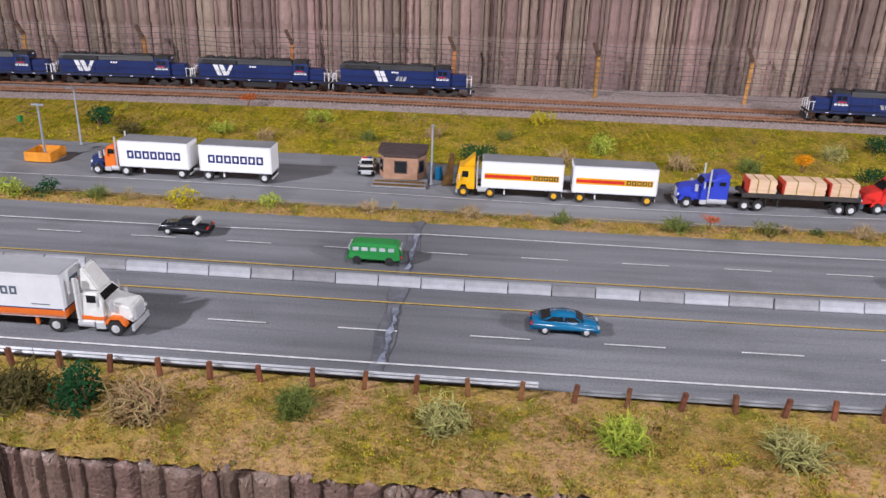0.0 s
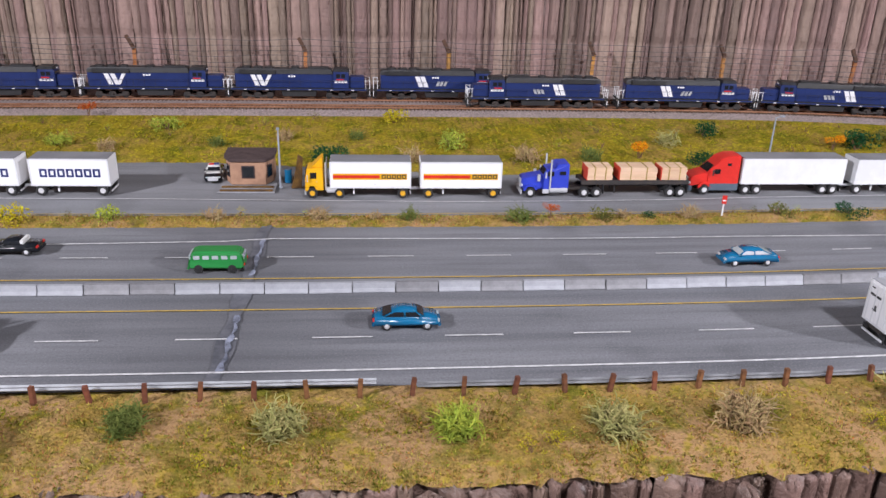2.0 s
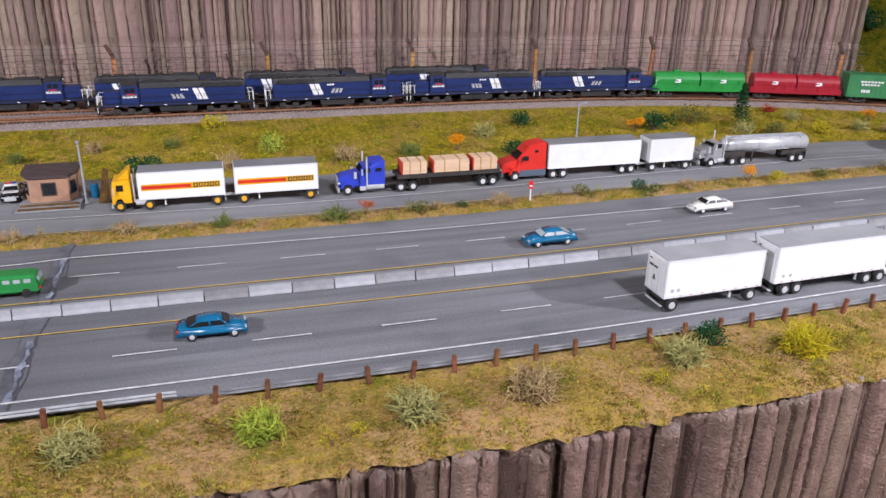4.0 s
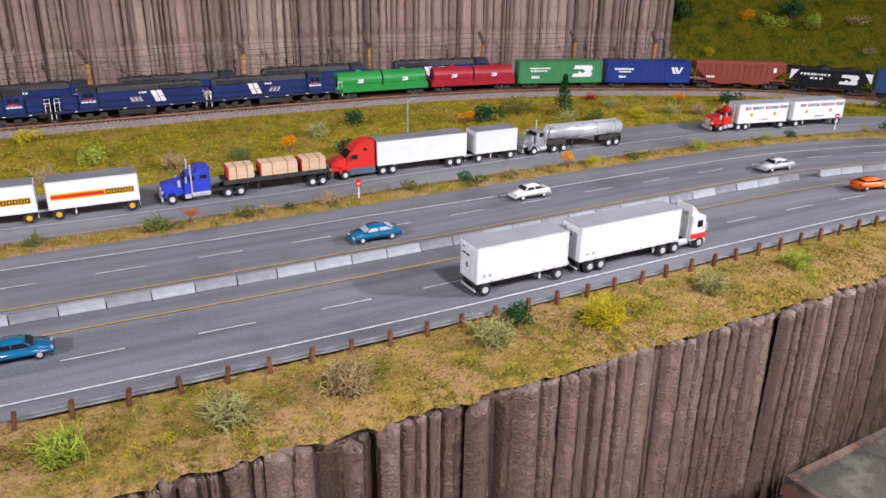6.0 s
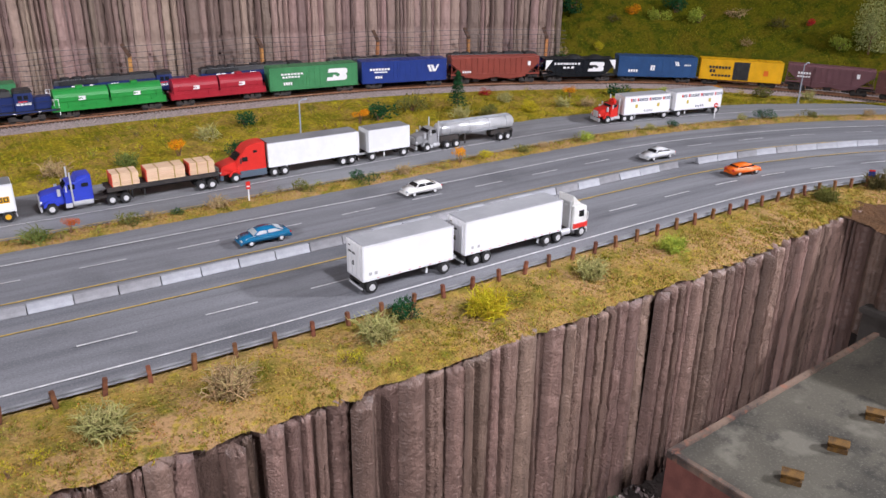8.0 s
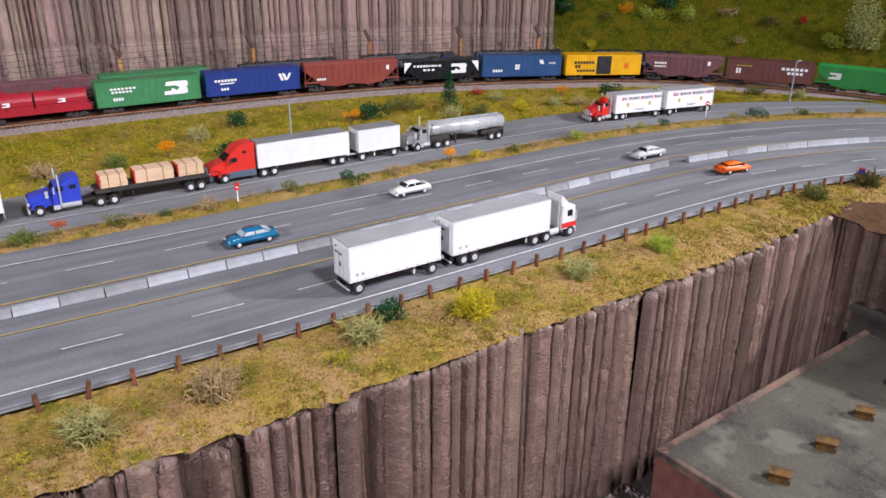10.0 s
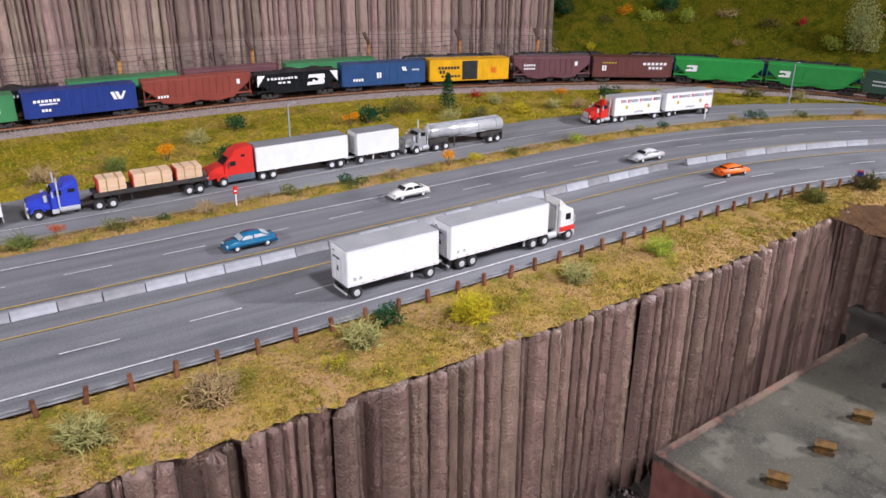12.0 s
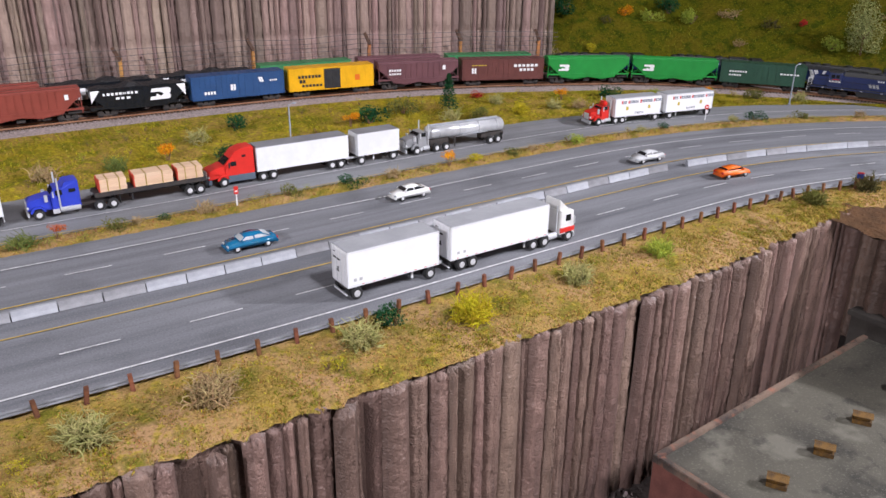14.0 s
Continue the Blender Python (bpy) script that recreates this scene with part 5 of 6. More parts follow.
# front consist: distance of each leading end behind the nose, in metres
SPEED = [(0, 2.282), (.5, 2.208), (1, 2.136), (1.5, 2.065), (2, 1.994), (3, 1.853), (5.5, 1.511), (6.5, 1.373), (8, 1.173), (10.5, .844), (12, .639), (14, .372)]
W_ = "white"
FRONT = [
    (0, locomotive("blue diesel locomotive with black roof and double white bar", 1), 226), (.244, locomotive("blue diesel locomotive with black roof and double white bar", 1), 226),
    (.475, locomotive("blue diesel locomotive with black roof and double white bar", 1), 226), (.692, locomotive("blue diesel locomotive with black roof and double white bar", 1), 226),
    (.906, coil_car("bright green coil car with two rounded hoods", "p_hopgreen", 170), 170),
    (1.082, coil_car("red coil car with two rounded hoods", "p_coilred", 160), 160),
    (1.248, boxcar("green boxcar with white marks", "p_cargreen", 162, (("b", 20, 60, 37, 40, 7, W_), ("b", 22, 54, 32, 35, 6, W_), ("b", 24, 40, 20, 25, 4, W_), ("l", 122, 0, 22, 43, 4, W_))), 162),
    (1.418, boxcar("dark blue boxcar with white slanted mark", "p_boxblue", 164, (("b", 14, 52, 34, 38, 7, W_), ("b", 14, 48, 30, 32, 1, W_), ("l", 136, 0, 28, 40, 3, W_), ("b", 24, 38, 20, 24, 3, W_))), 164),
    (1.590, covered_hopper("oxide red covered hopper", "p_oxide", 178, (("b", 22, 40, 22, 26, 4, W_), ("b", 150, 158, 34, 42, 1, W_))), 178),
    (1.777, coal_hopper("black coal hopper with white end corners", 148), 148),
    (1.932, boxcar("blue boxcar with white ring mark", "p_carblue", 160, (("l", 118, 0, 34, 42, 2, W_), ("b", 132, 146, 34, 37, 4, W_), ("b", 20, 40, 20, 25, 4, W_), ("b", 62, 74, 24, 34, 1, W_))), 160),
    (2.100, boxcar("yellow boxcar with black door and mark", "p_yellow", 158, (("b", 16, 58, 33, 38, 7, "black"), ("b", 18, 30, 25, 31, 2, "black"), ("b", 118, 130, 24, 34, 1, "p_orange"), ("b", 22, 60, 18, 22, 6, "black")), door="black"), 158),
    (2.266, covered_hopper("purplish brown covered hopper", "p_purple", 158, (("b", 20, 44, 34, 38, 5, W_), ("b", 20, 44, 28, 31, 5, W_), ("b", 122, 130, 34, 42, 1, W_))), 158),
    (2.430, boxcar("brown boxcar with white lettering blocks", "p_brown", 164, (("b", 100, 150, 35, 40, 6, W_), ("b", 112, 142, 27, 32, 4, W_), ("b", 18, 48, 38, 40, 5, "p_gold"), ("b", 18, 28, 24, 34, 2, W_))), 164),
    (2.600, covered_hopper("bright green smooth covered hopper", "p_hopgreen", 172, (("l", 34, 0, 26, 38, 4, W_),), True), 172),
    (2.779, covered_hopper("bright green smooth covered hopper", "p_hopgreen", 172, (("l", 34, 0, 26, 38, 4, W_),), True), 172),
    (2.957, boxcar("dark green boxcar with pale lettering blocks", "p_dkgreen", 160, (("b", 16, 50, 32, 35, 7, W_), ("b", 16, 40, 25, 28, 5, W_), ("b", 110, 146, 32, 35, 6, W_))), 160),
    (3.126, locomotive("blue and black diesel locomotive at the train's end", 1), 226),
]
REARS = [(.000, locomotive("blue and black diesel locomotive leading on the rear track", 1), 226), (.231, locomotive("blue and black diesel locomotive on the rear track"), 226),
         (.455, locomotive("blue and black diesel locomotive on the rear track"), 226), (.680, locomotive("blue and black diesel locomotive on the rear track"), 226),
         (.945, boxcar("green boxcar on the rear track", "p_cargreen", 172), 172), (1.125, covered_hopper("purplish brown covered hopper on the rear track", "p_purple", 165), 165),
         (1.297, boxcar("green boxcar on the rear track", "p_cargreen", 172), 172), (1.476, coal_hopper("black coal hopper on the rear track", 160), 160),
         (1.645, coal_hopper("black coal hopper on the rear track", 160, False), 160), (1.812, covered_hopper("oxide red covered hopper on the rear track", "p_oxide", 170), 170),
         (1.990, boxcar("blue boxcar on the rear track", "p_carblue", 165), 165)]


def ride(thing_, rows):
    MOVING.append((thing_, rows))


TIMES = [k * .5 for k in range(29)]
for o, c, L in FRONT:
    rows = []
    for tt in TIMES:
        s0 = float(np.interp(tt, [a for a, _ in SPEED], [b for _, b in SPEED])) + o
        a, b = TRACK.at(s0 + .02), TRACK.at(s0 + L * .001 - .02)
        ang = math.degrees(math.atan2(a.y - b.y, a.x - b.x))
        d = (a - b).normalized()
        p = a + d * .02
        pitch = math.degrees(math.asin(d.z))
        if o in (.244, .692):
            p, pitch, ang = b - d * .02, -pitch, ang + 180
        rows.append((tt, pose(p.x, p.y, p.z + .0003, 0, -pitch, ang)))
    ride(c, rows)
for o, c, L in REARS:
    rows = []
    for tt in TIMES:
        s0 = 1.768 + .1525 * tt - o
        a, b = TRACK.at(s0 - .02, REAR), TRACK.at(s0 - L * .001 + .02, REAR)
        ang = math.degrees(math.atan2(a.y - b.y, a.x - b.x))
        d = (a - b).normalized()
        p = a + d * .02
        pitch = math.degrees(math.asin(d.z))
        rows.append((tt, pose(p.x, p.y, p.z + .0003, 0, -pitch, ang)))
    ride(c, rows)

# ---- guard rail ----
rail = thing("guard_rail", "silver crash barrier on brown wooden posts", "guard rail")
s, k = .55, 0
POSTS = []
while s < 3.3:
    POSTS.append(s)
    s += .0345 if k < 40 else .031
    k += 1
bm = bmesh.new()
box(bm, -1.6, 1.6, -1.6, 1.6, -3, 13.5, bev=.25)
post_mesh = obj("post", bm, "rust_wood").data
bpy.data.objects.remove(bpy.data.objects["post"])
for s in POSTS:
    ob = new("post", post_mesh)
    p = ROAD.at(s, -.1615)
    ob.matrix_world = pose(p.x, p.y, p.z - .001, random.uniform(-5, 5), random.uniform(-7, 7), math.degrees(ROAD.way(s)) + random.uniform(-12, 12))
    ob.parent = rail
for s0, s1 in ((.55, 1.803), (1.83, 2.335), (2.335, 3.28)):
    for z in (.0072, .0098):
        bm = bmesh.new()
        prev = None
        for s in along(s0, s1, .02):
            dip = -.0035 if s0 > 1.81 else 0
            ring = [bm.verts.new(ROAD.at(s, -.1575 + o, z + h + dip) * 1000) for o, h in ((0, -.0011), (-.0012, 0), (0, .0011), (.0006, 0))]
            if prev:
                for j in range(4):
                    bm.faces.new((prev[j], prev[(j + 1) % 4], ring[(j + 1) % 4], ring[j]))
            prev = ring
        bmesh.ops.recalc_face_normals(bm, faces=bm.faces[:])
        part("rail_beam", bm, "steel" if s0 < 1.81 else "beam_dull", rail)

# ---- median barrier ----
bm = bmesh.new()
prism(bm, [(-4.2, 0), (-4.2, 1), (-2.6, 3.5), (-1.7, 8.2), (1.7, 8.2), (2.6, 3.5), (4.2, 1), (4.2, 0)], -17.8, 17.8)
light_mesh = obj("barrier_block", bm, "concrete").data
dark_mesh = light_mesh.copy()
dark_mesh.materials[0] = M["concrete_dark"]
bpy.data.objects.remove(bpy.data.objects["barrier_block"])
LIGHT = {0, 1, 2, 3, 4, 6, 8, 11, 12, 13, 14, 17, 18, 20, 22, 23, 25, 27, 28, 31, 32, 34, 36, 37, 38, 39, -3, -4, -5, -7, -10, -11, -13, -14}
for k in range(-30, 50):
    s = 1.656 + k * .0366
    if k in (30,) or s < .1 or s > 3.6:
        continue
    ob = new("barrier_block", light_mesh if k in LIGHT else dark_mesh)
    p = ROAD.at(s, -.001 + random.uniform(-.0007, .0007))
    ob.matrix_world = pose(p.x, p.y, .0006, 0, 0, math.degrees(ROAD.way(s)) + 90 + random.uniform(-.8, .8))
    tagged(ob, "pale grey concrete barrier block in the median" if k in LIGHT else "dark weathered concrete barrier block in the median", "barrier block", "concrete median barrier")


# ---- posts, lamps, signs ----
def street_lamp(x, y, h, label, arm=8, turn=0.0, lean=0.0):
    t = thing("street_lamp", label, "street lamp", "street lamps")
    bm = bmesh.new()
    cyl(bm, (0, 0, 0), (0, 0, h), 1.35, 10, .9)
    part("pole", bm, "pole_grey", t)
    bm = bmesh.new()
    cyl(bm, (0, 0, h - 1), (arm, 0, h + 1.5), .7, 8)
    part("arm", bm, "pole_grey", t)
    slab("lantern", "pole_grey", t, arm - 1, arm + 6, -1.8, 1.8, h + .4, h + 2.4, bev=.5)
    slab("base", "pole_grey", t, -2, 2, -2, 2, 0, 2, bev=.3)
    t.matrix_world = pose(x, y, .001, lean, 0, turn)


lp = ROAD.at(1.695, .2785)
street_lamp(lp.x, lp.y, 70, "grey street lamp beside the booth", 2, -90)
street_lamp(.655, 1.000, 66, "grey street lamp on the bank", 6, 0)
street_lamp(1.552, .757, 72, "tall grey street lamp by the bend", 8, 0, 0)
lp = ROAD.at(1.2225, .3667)
street_lamp(lp.x, lp.y, 72, "grey street lamp leaning at the lay-by", 3, 200, 4)
t = thing("utility_pole", "grey pole with cross arm and green box in an orange tub", "utility pole")
bm = bmesh.new()
cyl(bm, (0, 0, 0), (0, 0, 76), 1.6, 10, 1.2)
part("pole", bm, "pole_grey", t)
slab("cross_arm", "pole_grey", t, -9, 9, -.8, .8, 73, 75)
bm = bmesh.new()
cyl(bm, (0, 0, 60), (-20, -6, 66), .6, 6)
cyl(bm, (0, 0, 72), (-22, -6, 64), .4, 6)
part("bracket", bm, "arm_wood", t)
slab("junction_box", "p_green", t, -26, -21, -8, -3, 52, 60, bev=.4)
for x0, x1, y0, y1 in ((-20, 20, -14, -12), (-20, 20, 12, 14), (-20, -18, -12, 12), (18, 20, -12, 12)):
    slab("tub_side", "orange_sign", t, x0, x1, y0, y1, 0, 13, bev=.5)
t.matrix_world = ROAD.place(1.2120, .3000, .001) @ Matrix.Diagonal((.85, 1.3, .9, 1))


def road_sign(x, y, face, label):
    t = thing("road_sign", label, "road sign", "road signs")
    slab("post", "white_soft", t, -.8, .8, -.6, .6, -1, 22, bev=.2)
    if y > .8:
        slab("plate", face, t, -2.6, 2.6, -1.3, -.6, 15.5, 25, bev=.3)
        slab("lettering", "white", t, -1.6, 1.6, -1.5, -1.25, 18.5, 20)
    else:
        bm = bmesh.new()
        cyl(bm, (0, -1.3, 22), (0, -.6, 22), 4.2, 8)
        part("plate", bm, face, t)
        slab("lettering", "white", t, -2.6, 2.6, -1.5, -1.25, 21, 23)
    t.matrix_world = pose(x, y, .001, 0, 0, -18)


road_sign(.492, .812, "p_red", "small red sign on a white post")
road_sign(1.320, .772, "p_red", "small red sign on a white post")
t = thing("road_sign", "small blue and red route shield on a post", "road sign", "road signs")
slab("post", "rust_wood", t, -.7, .7, -.7, .7, 0, 16)
slab("plate", "p_boxblue", t, -4, 4, -1.4, -.7, 13, 19, bev=.3)
slab("plate_top", "p_red", t, -4, 4, -1.5, -.7, 19, 21, bev=.3)
q = ROAD.at(2.925, -.163)
t.matrix_world = pose(q.x, q.y, .0, 0, 0, -50)

# telegraph poles and wires along the wall
for s in (.80, 1.023, 1.225, 1.465, 1.735, 1.974, 2.219, 2.444, 2.652, 2.832, 2.99):
    p = TRACK.at(s, .094, .003)
    t = thing("telegraph_pole", "brown wooden pole with a dark slanted cross arm by the wall", "telegraph pole", "poles along the rock wall")
    bm = bmesh.new()
    box(bm, -2.8, 2.8, -2.6, 2.6, -3, 70, bev=.5)
    part("pole", bm, "pole_wood", t)
    bm = bmesh.new()
    box(bm, -12, 12, -2.2, 2.2, -3, 3, bev=.5)
    for v in bm.verts:
        v.co = Matrix.Rotation(radians(62), 3, "Y") @ v.co + Vector((-5, -2, 77))
    a = part("cross_arm", bm, "arm_wood", t)
    t.matrix_world = pose(p.x, p.y, p.z, random.uniform(-2, 2), random.uniform(-3, 3), math.degrees(TRACK.way(s)) + random.uniform(-15, 15))
wires = thing("overhead_wires", "dark thin wires strung along the wall poles", "wires")
for k in range(10):
    bm = bmesh.new()
    off, z = .089 - .003 * (k % 3), .012 + .0085 * k
    prev = None
    for s in along(.9, 3.03, .0158):
        sag = -.003 * math.sin(math.pi * (((s - 1.023) / .23) % 1.0)) - .0012 * math.sin(s * 37 + k)
        c = TRACK.at(s, off, z + sag) * 1000
        ring = [bm.verts.new(c + Vector(d)) for d in ((0, -.4, -.34), (0, .4, -.34), (0, 0, .46))]
        if prev:
            for j in range(3):
                bm.faces.new((prev[j], prev[(j + 1) % 3], ring[(j + 1) % 3], ring[j]))
        prev = ring
    part("wire", bm, "wire", wires)

# ---- booth ----
t = thing("booth", "small tan brick booth with dark windows and flat brown roof", "booth")
bm = bmesh.new()
pts = [(-30, 0), (-22, -16), (22, -16), (30, 0), (30, 26), (-30, 26)]
a = [bm.verts.new((x, y, 3)) for x, y in pts]
b = [bm.verts.new((x, y, 36)) for x, y in pts]
bm.faces.new(b)
for i in range(6):
    bm.faces.new((a[i], a[(i + 1) % 6], b[(i + 1) % 6], b[i]))
bmesh.ops.recalc_face_normals(bm, faces=bm.faces[:])
part("brick_wall", bm, "booth_brick", t)
bm = bmesh.new()
pts = [(-32, -2), (-23, -18), (23, -18), (32, -2), (32, 28), (-32, 28)]
a = [bm.verts.new((x, y, 36)) for x, y in pts]
b = [bm.verts.new((x, y, 39.5 + (y + 20) * .06)) for x, y in pts]
bm.faces.new(b)
bm.faces.new(list(reversed(a)))
for i in range(6):
    bm.faces.new((a[i], a[(i + 1) % 6], b[(i + 1) % 6], b[i]))
bmesh.ops.recalc_face_normals(bm, faces=bm.faces[:])
part("roof", bm, "booth_roof", t)
for cx, cy, w, ang in ((0, -16, 14, 0), (-26, -8, 9, -63.4), (26, -8, 9, 63.4)):
    bm = bmesh.new()
    box(bm, -w / 2 - 1.4, w / 2 + 1.4, -.7, .5, 12, 30, bev=.2)
    for v in bm.verts:
        v.co = Matrix.Rotation(radians(ang), 3, "Z") @ v.co + Vector((cx, cy, 0))
    wf = part("window_frame", bm, "booth_roof", t)
    bm = bmesh.new()
    box(bm, -w / 2, w / 2, -1.0, -.6, 13.5, 28.5)
    for v in bm.verts:
        v.co = Matrix.Rotation(radians(ang), 3, "Z") @ v.co + Vector((cx, cy, 0))
    part("pane", bm, "glass", wf)
slab("plinth", "concrete_dark", t, -36, 36, -42, 28, -.5, 2, bev=.4)
slab("kerb", "vent_rust", t, -33, 33, -27, -23, 2, 4, bev=.3)
slab("kerb", "vent_rust", t, -33, 33, -41, -37, 2, 4, bev=.3)
t.matrix_world = ROAD.place(1.6575, .2985, .001) @ Matrix.Diagonal((.90, .95, .84, 1))
t = thing("ramp_board", "yellowish leaning board beside the booth", "board")
bm = bmesh.new()
prism(bm, [(-6, 0), (6, 0), (8, 36), (3, 40), (-2, 14)], -2, 2)
part("board", bm, "vent_rust", t)
t.matrix_world = ROAD.place(1.7135, .2790, .001, 10)
t = thing("barrel", "small blue drum beside the street lamp", "barrel")
bm = bmesh.new()
cyl(bm, (0, 0, 0), (0, 0, 16), 4.4, 14)
bmesh.ops.bevel(bm, geom=bm.edges[:], offset=.4, segments=1, affect="EDGES")
part("drum", bm, "p_teal", t)
bm = bmesh.new()
cyl(bm, (0, 0, 16), (0, 0, 17.2), 3.8, 14)
part("lid", bm, "p_slate", t)
t.matrix_world = ROAD.place(1.7020, .3000, .001)

# ---- lower building with flat tarred roof ----
t = thing("factory_building", "red brick building with a flat dark tarred roof", "building")
BX0, BX1, BY0, BY1, BZ = 690, 1700, -420, 338, -148
slab("brick_wall", "brick_red", t, BX0, BX1, BY0, BY1, -237, BZ - 6)
slab("roof", "roof_tar", t, BX0 + 6, BX1 - 6, BY0 + 6, BY1 - 6, BZ - 7, BZ - 2.5)
for b in ((BX0 - 1, BX1, BY1 - 6, BY1 + 1), (BX0 - 1, BX1, BY0 - 1, BY0 + 6), (BX0 - 1, BX0 + 6, BY0 + 6, BY1 - 6), (BX1 - 6, BX1, BY0 + 6, BY1 - 6)):
    slab("parapet", "coping", t, *b, BZ - 8, BZ + .5, bev=.8)
# pivot the block so that its long edge follows the cliff
t.matrix_world = Matrix.Translation((.69, .338, 0)) @ pose(0, 0, 0, 0, 0, .6) @ Matrix.Translation((-.69, -.338, 0))
for x, y in ((.747, .247), (.825, .247), (.905, .252), (.99, .257)):
    v = thing("roof_vent", "rusty yellow ridge vent on the tarred roof", "roof vent", "vents on the flat roof")
    slab("plinth", "vent_rust", v, -8, 8, -6, 6, 0, 4, bev=.3)
    slab("neck", "vent_rust", v, -6.5, 6.5, -3.6, 3.6, 3.8, 8)
    for sd in (-1, 1):
        bm = bmesh.new()
        prism(bm, [(-8.5, 0), (8.5, 0), (8.5, 1), (-8.5, 1)], 0, 6.5)
        for vv in bm.verts:
            q = Matrix.Rotation(radians(-24), 3, "X") @ vv.co
            vv.co = Vector((q.x, q.y * sd, q.z + 10))
        bmesh.ops.recalc_face_normals(bm, faces=bm.faces[:])
        part("hood_plate", bm, "vent_rust", v)
    v.matrix_world = pose(x, y, -.1505, 0, 0, -62) @ Matrix.Diagonal((1.1, 1.0, 1.1, 1))

# tunnel mouth in the return wall
t = thing("tunnel_portal", "stone tunnel portal at the cliff foot, shade in its colour", "tunnel portal")
bm = bmesh.new()
out = [(-62, 0), (-62, 96), (62, 96), (62, 0), (40, 0)]
arch = [(40 * math.cos(math.pi * k / 14), 44 + 38 * math.sin(math.pi * k / 14)) for k in range(15)]
prism(bm, [(62, 96), (-62, 96), (-62, 0), (-40, 0)] + list(reversed(arch)) + [(40, 0), (62, 0)], -9, 9)
part("portal_wall", bm, "stone", t)
slab("cornice", "stone", t, -66, 66, -13, 9, 96, 102, bev=1)
# flat near-black plate painting the darkness inside the arch
slab("tunnel_bore", "painted_shade", t, -41, 41, 8, 10, 0, 84)
t.matrix_world = pose(turn0.x + .008, turn0.y - .075, -.236, 0, 0, 90 + 180) @ Matrix.Diagonal((1, 1, 1.12, 1))

# ---- hill behind the bend ----
rows = []
for s in along(WALL_END - .06, TRACK.length + .25, .02):
    r = []
    for k in range(22):
        d = .082 + .06 * k
        z = -.004 + .62 * (d - .082) * (1 - math.exp(-(d - .06) * 9))
        r.append(TRACK.at(s, d, 0) * 1 + Vector((0, 0, z - TRACK.base(s)[2] + TRACK.base(s)[2] + .012 * noise.noise((s * 4, d * 4, 0)))))
    rows.append(r)
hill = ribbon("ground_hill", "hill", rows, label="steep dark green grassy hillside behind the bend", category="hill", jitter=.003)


def hill_at(s, d):
    z = -.004 + .62 * (d - .082) * (1 - math.exp(-(d - .06) * 9))
    return TRACK.at(s, d, z + .012 * noise.noise((s * 4, d * 4, 0)))


# ---- plants ----
def lichen(p, size, material, label, n=60, seed=0, squash=.7, group="bushes"):
    """A springy bush of branching lichen strands."""
    rnd = random.Random(seed)
    verts, faces = [], []
    for _ in range(n):
        a, e = rnd.uniform(0, 6.28), rnd.uniform(.25, 1.5)
        d = Vector((math.cos(a) * math.cos(e), math.sin(a) * math.cos(e), math.sin(e)))
        q = Vector((rnd.uniform(-.42, .42), rnd.uniform(-.42, .42), rnd.uniform(0, .45))) * size
        r = size * rnd.uniform(.016, .032)
        seg = size * rnd.uniform(.07, .14)
        prev = None
        for k in range(6):
            w = r * (1 - .15 * k)
            u = d.orthogonal().normalized()
            v = d.cross(u)
            i0 = len(verts)
            for j in range(4):
                c = math.cos(j * 1.571), math.sin(j * 1.571)
                x = q + (u * c[0] + v * c[1]) * w
                verts.append((x.x, x.y, max(0, x.z * squash)))
            if prev is not None:
                for j in range(4):
                    faces.append((prev + j, prev + (j + 1) % 4, i0 + (j + 1) % 4, i0 + j))
            prev = i0
            q = q + d * seg
            d = (d + Vector((rnd.uniform(-.9, .9), rnd.uniform(-.9, .9), rnd.uniform(-.7, .6)))).normalized()
        faces.append((prev, prev + 1, prev + 2, prev + 3))
    me = bpy.data.meshes.new("bush")
    me.from_pydata(verts, [], faces)
    me.materials.append(M[material])
    ob = tagged(new("bush", me), label, "bush", group)
    ob.matrix_world = pose(*p, 0, 0, rnd.uniform(0, 360))
    return ob


def leaf_mesh(name, size, height, material, n, seed, lump=3, z0=0.0, leaf=.12):
    rnd = random.Random(seed)
    centres = [Vector((rnd.uniform(-.5, .5), rnd.uniform(-.5, .5), rnd.uniform(.25, .8))) for _ in range(lump)]
    verts, faces = [], []
    for _ in range(n):
        c = rnd.choice(centres)
        d = Vector((rnd.gauss(0, 1), rnd.gauss(0, 1), rnd.gauss(0, 1))).normalized() * rnd.uniform(.25, .52)
        p = c + d
        if p.z < 0:
            p.z = abs(p.z) * .3
        p = Vector((p.x * size, p.y * size, z0 + p.z * height))
        l = size * leaf * rnd.uniform(.6, 1.4)
        a, b = Vector((rnd.gauss(0, 1), rnd.gauss(0, 1), rnd.gauss(0, 1))).normalized() * l, Vector((rnd.gauss(0, 1), rnd.gauss(0, 1), rnd.gauss(0, 1))).normalized() * l
        e = a.cross(b).normalized() * l * .7
        i = len(verts)
        verts += [tuple(p + a), tuple(p + b), tuple(p - a * .8), tuple(p + e)]
        faces += [(i, i + 1, i + 2), (i, i + 1, i + 3), (i + 1, i + 2, i + 3), (i, i + 2, i + 3)]
    me = bpy.data.meshes.new(name)
    me.from_pydata(verts, [], faces)
    me.materials.append(M[material])
    return me


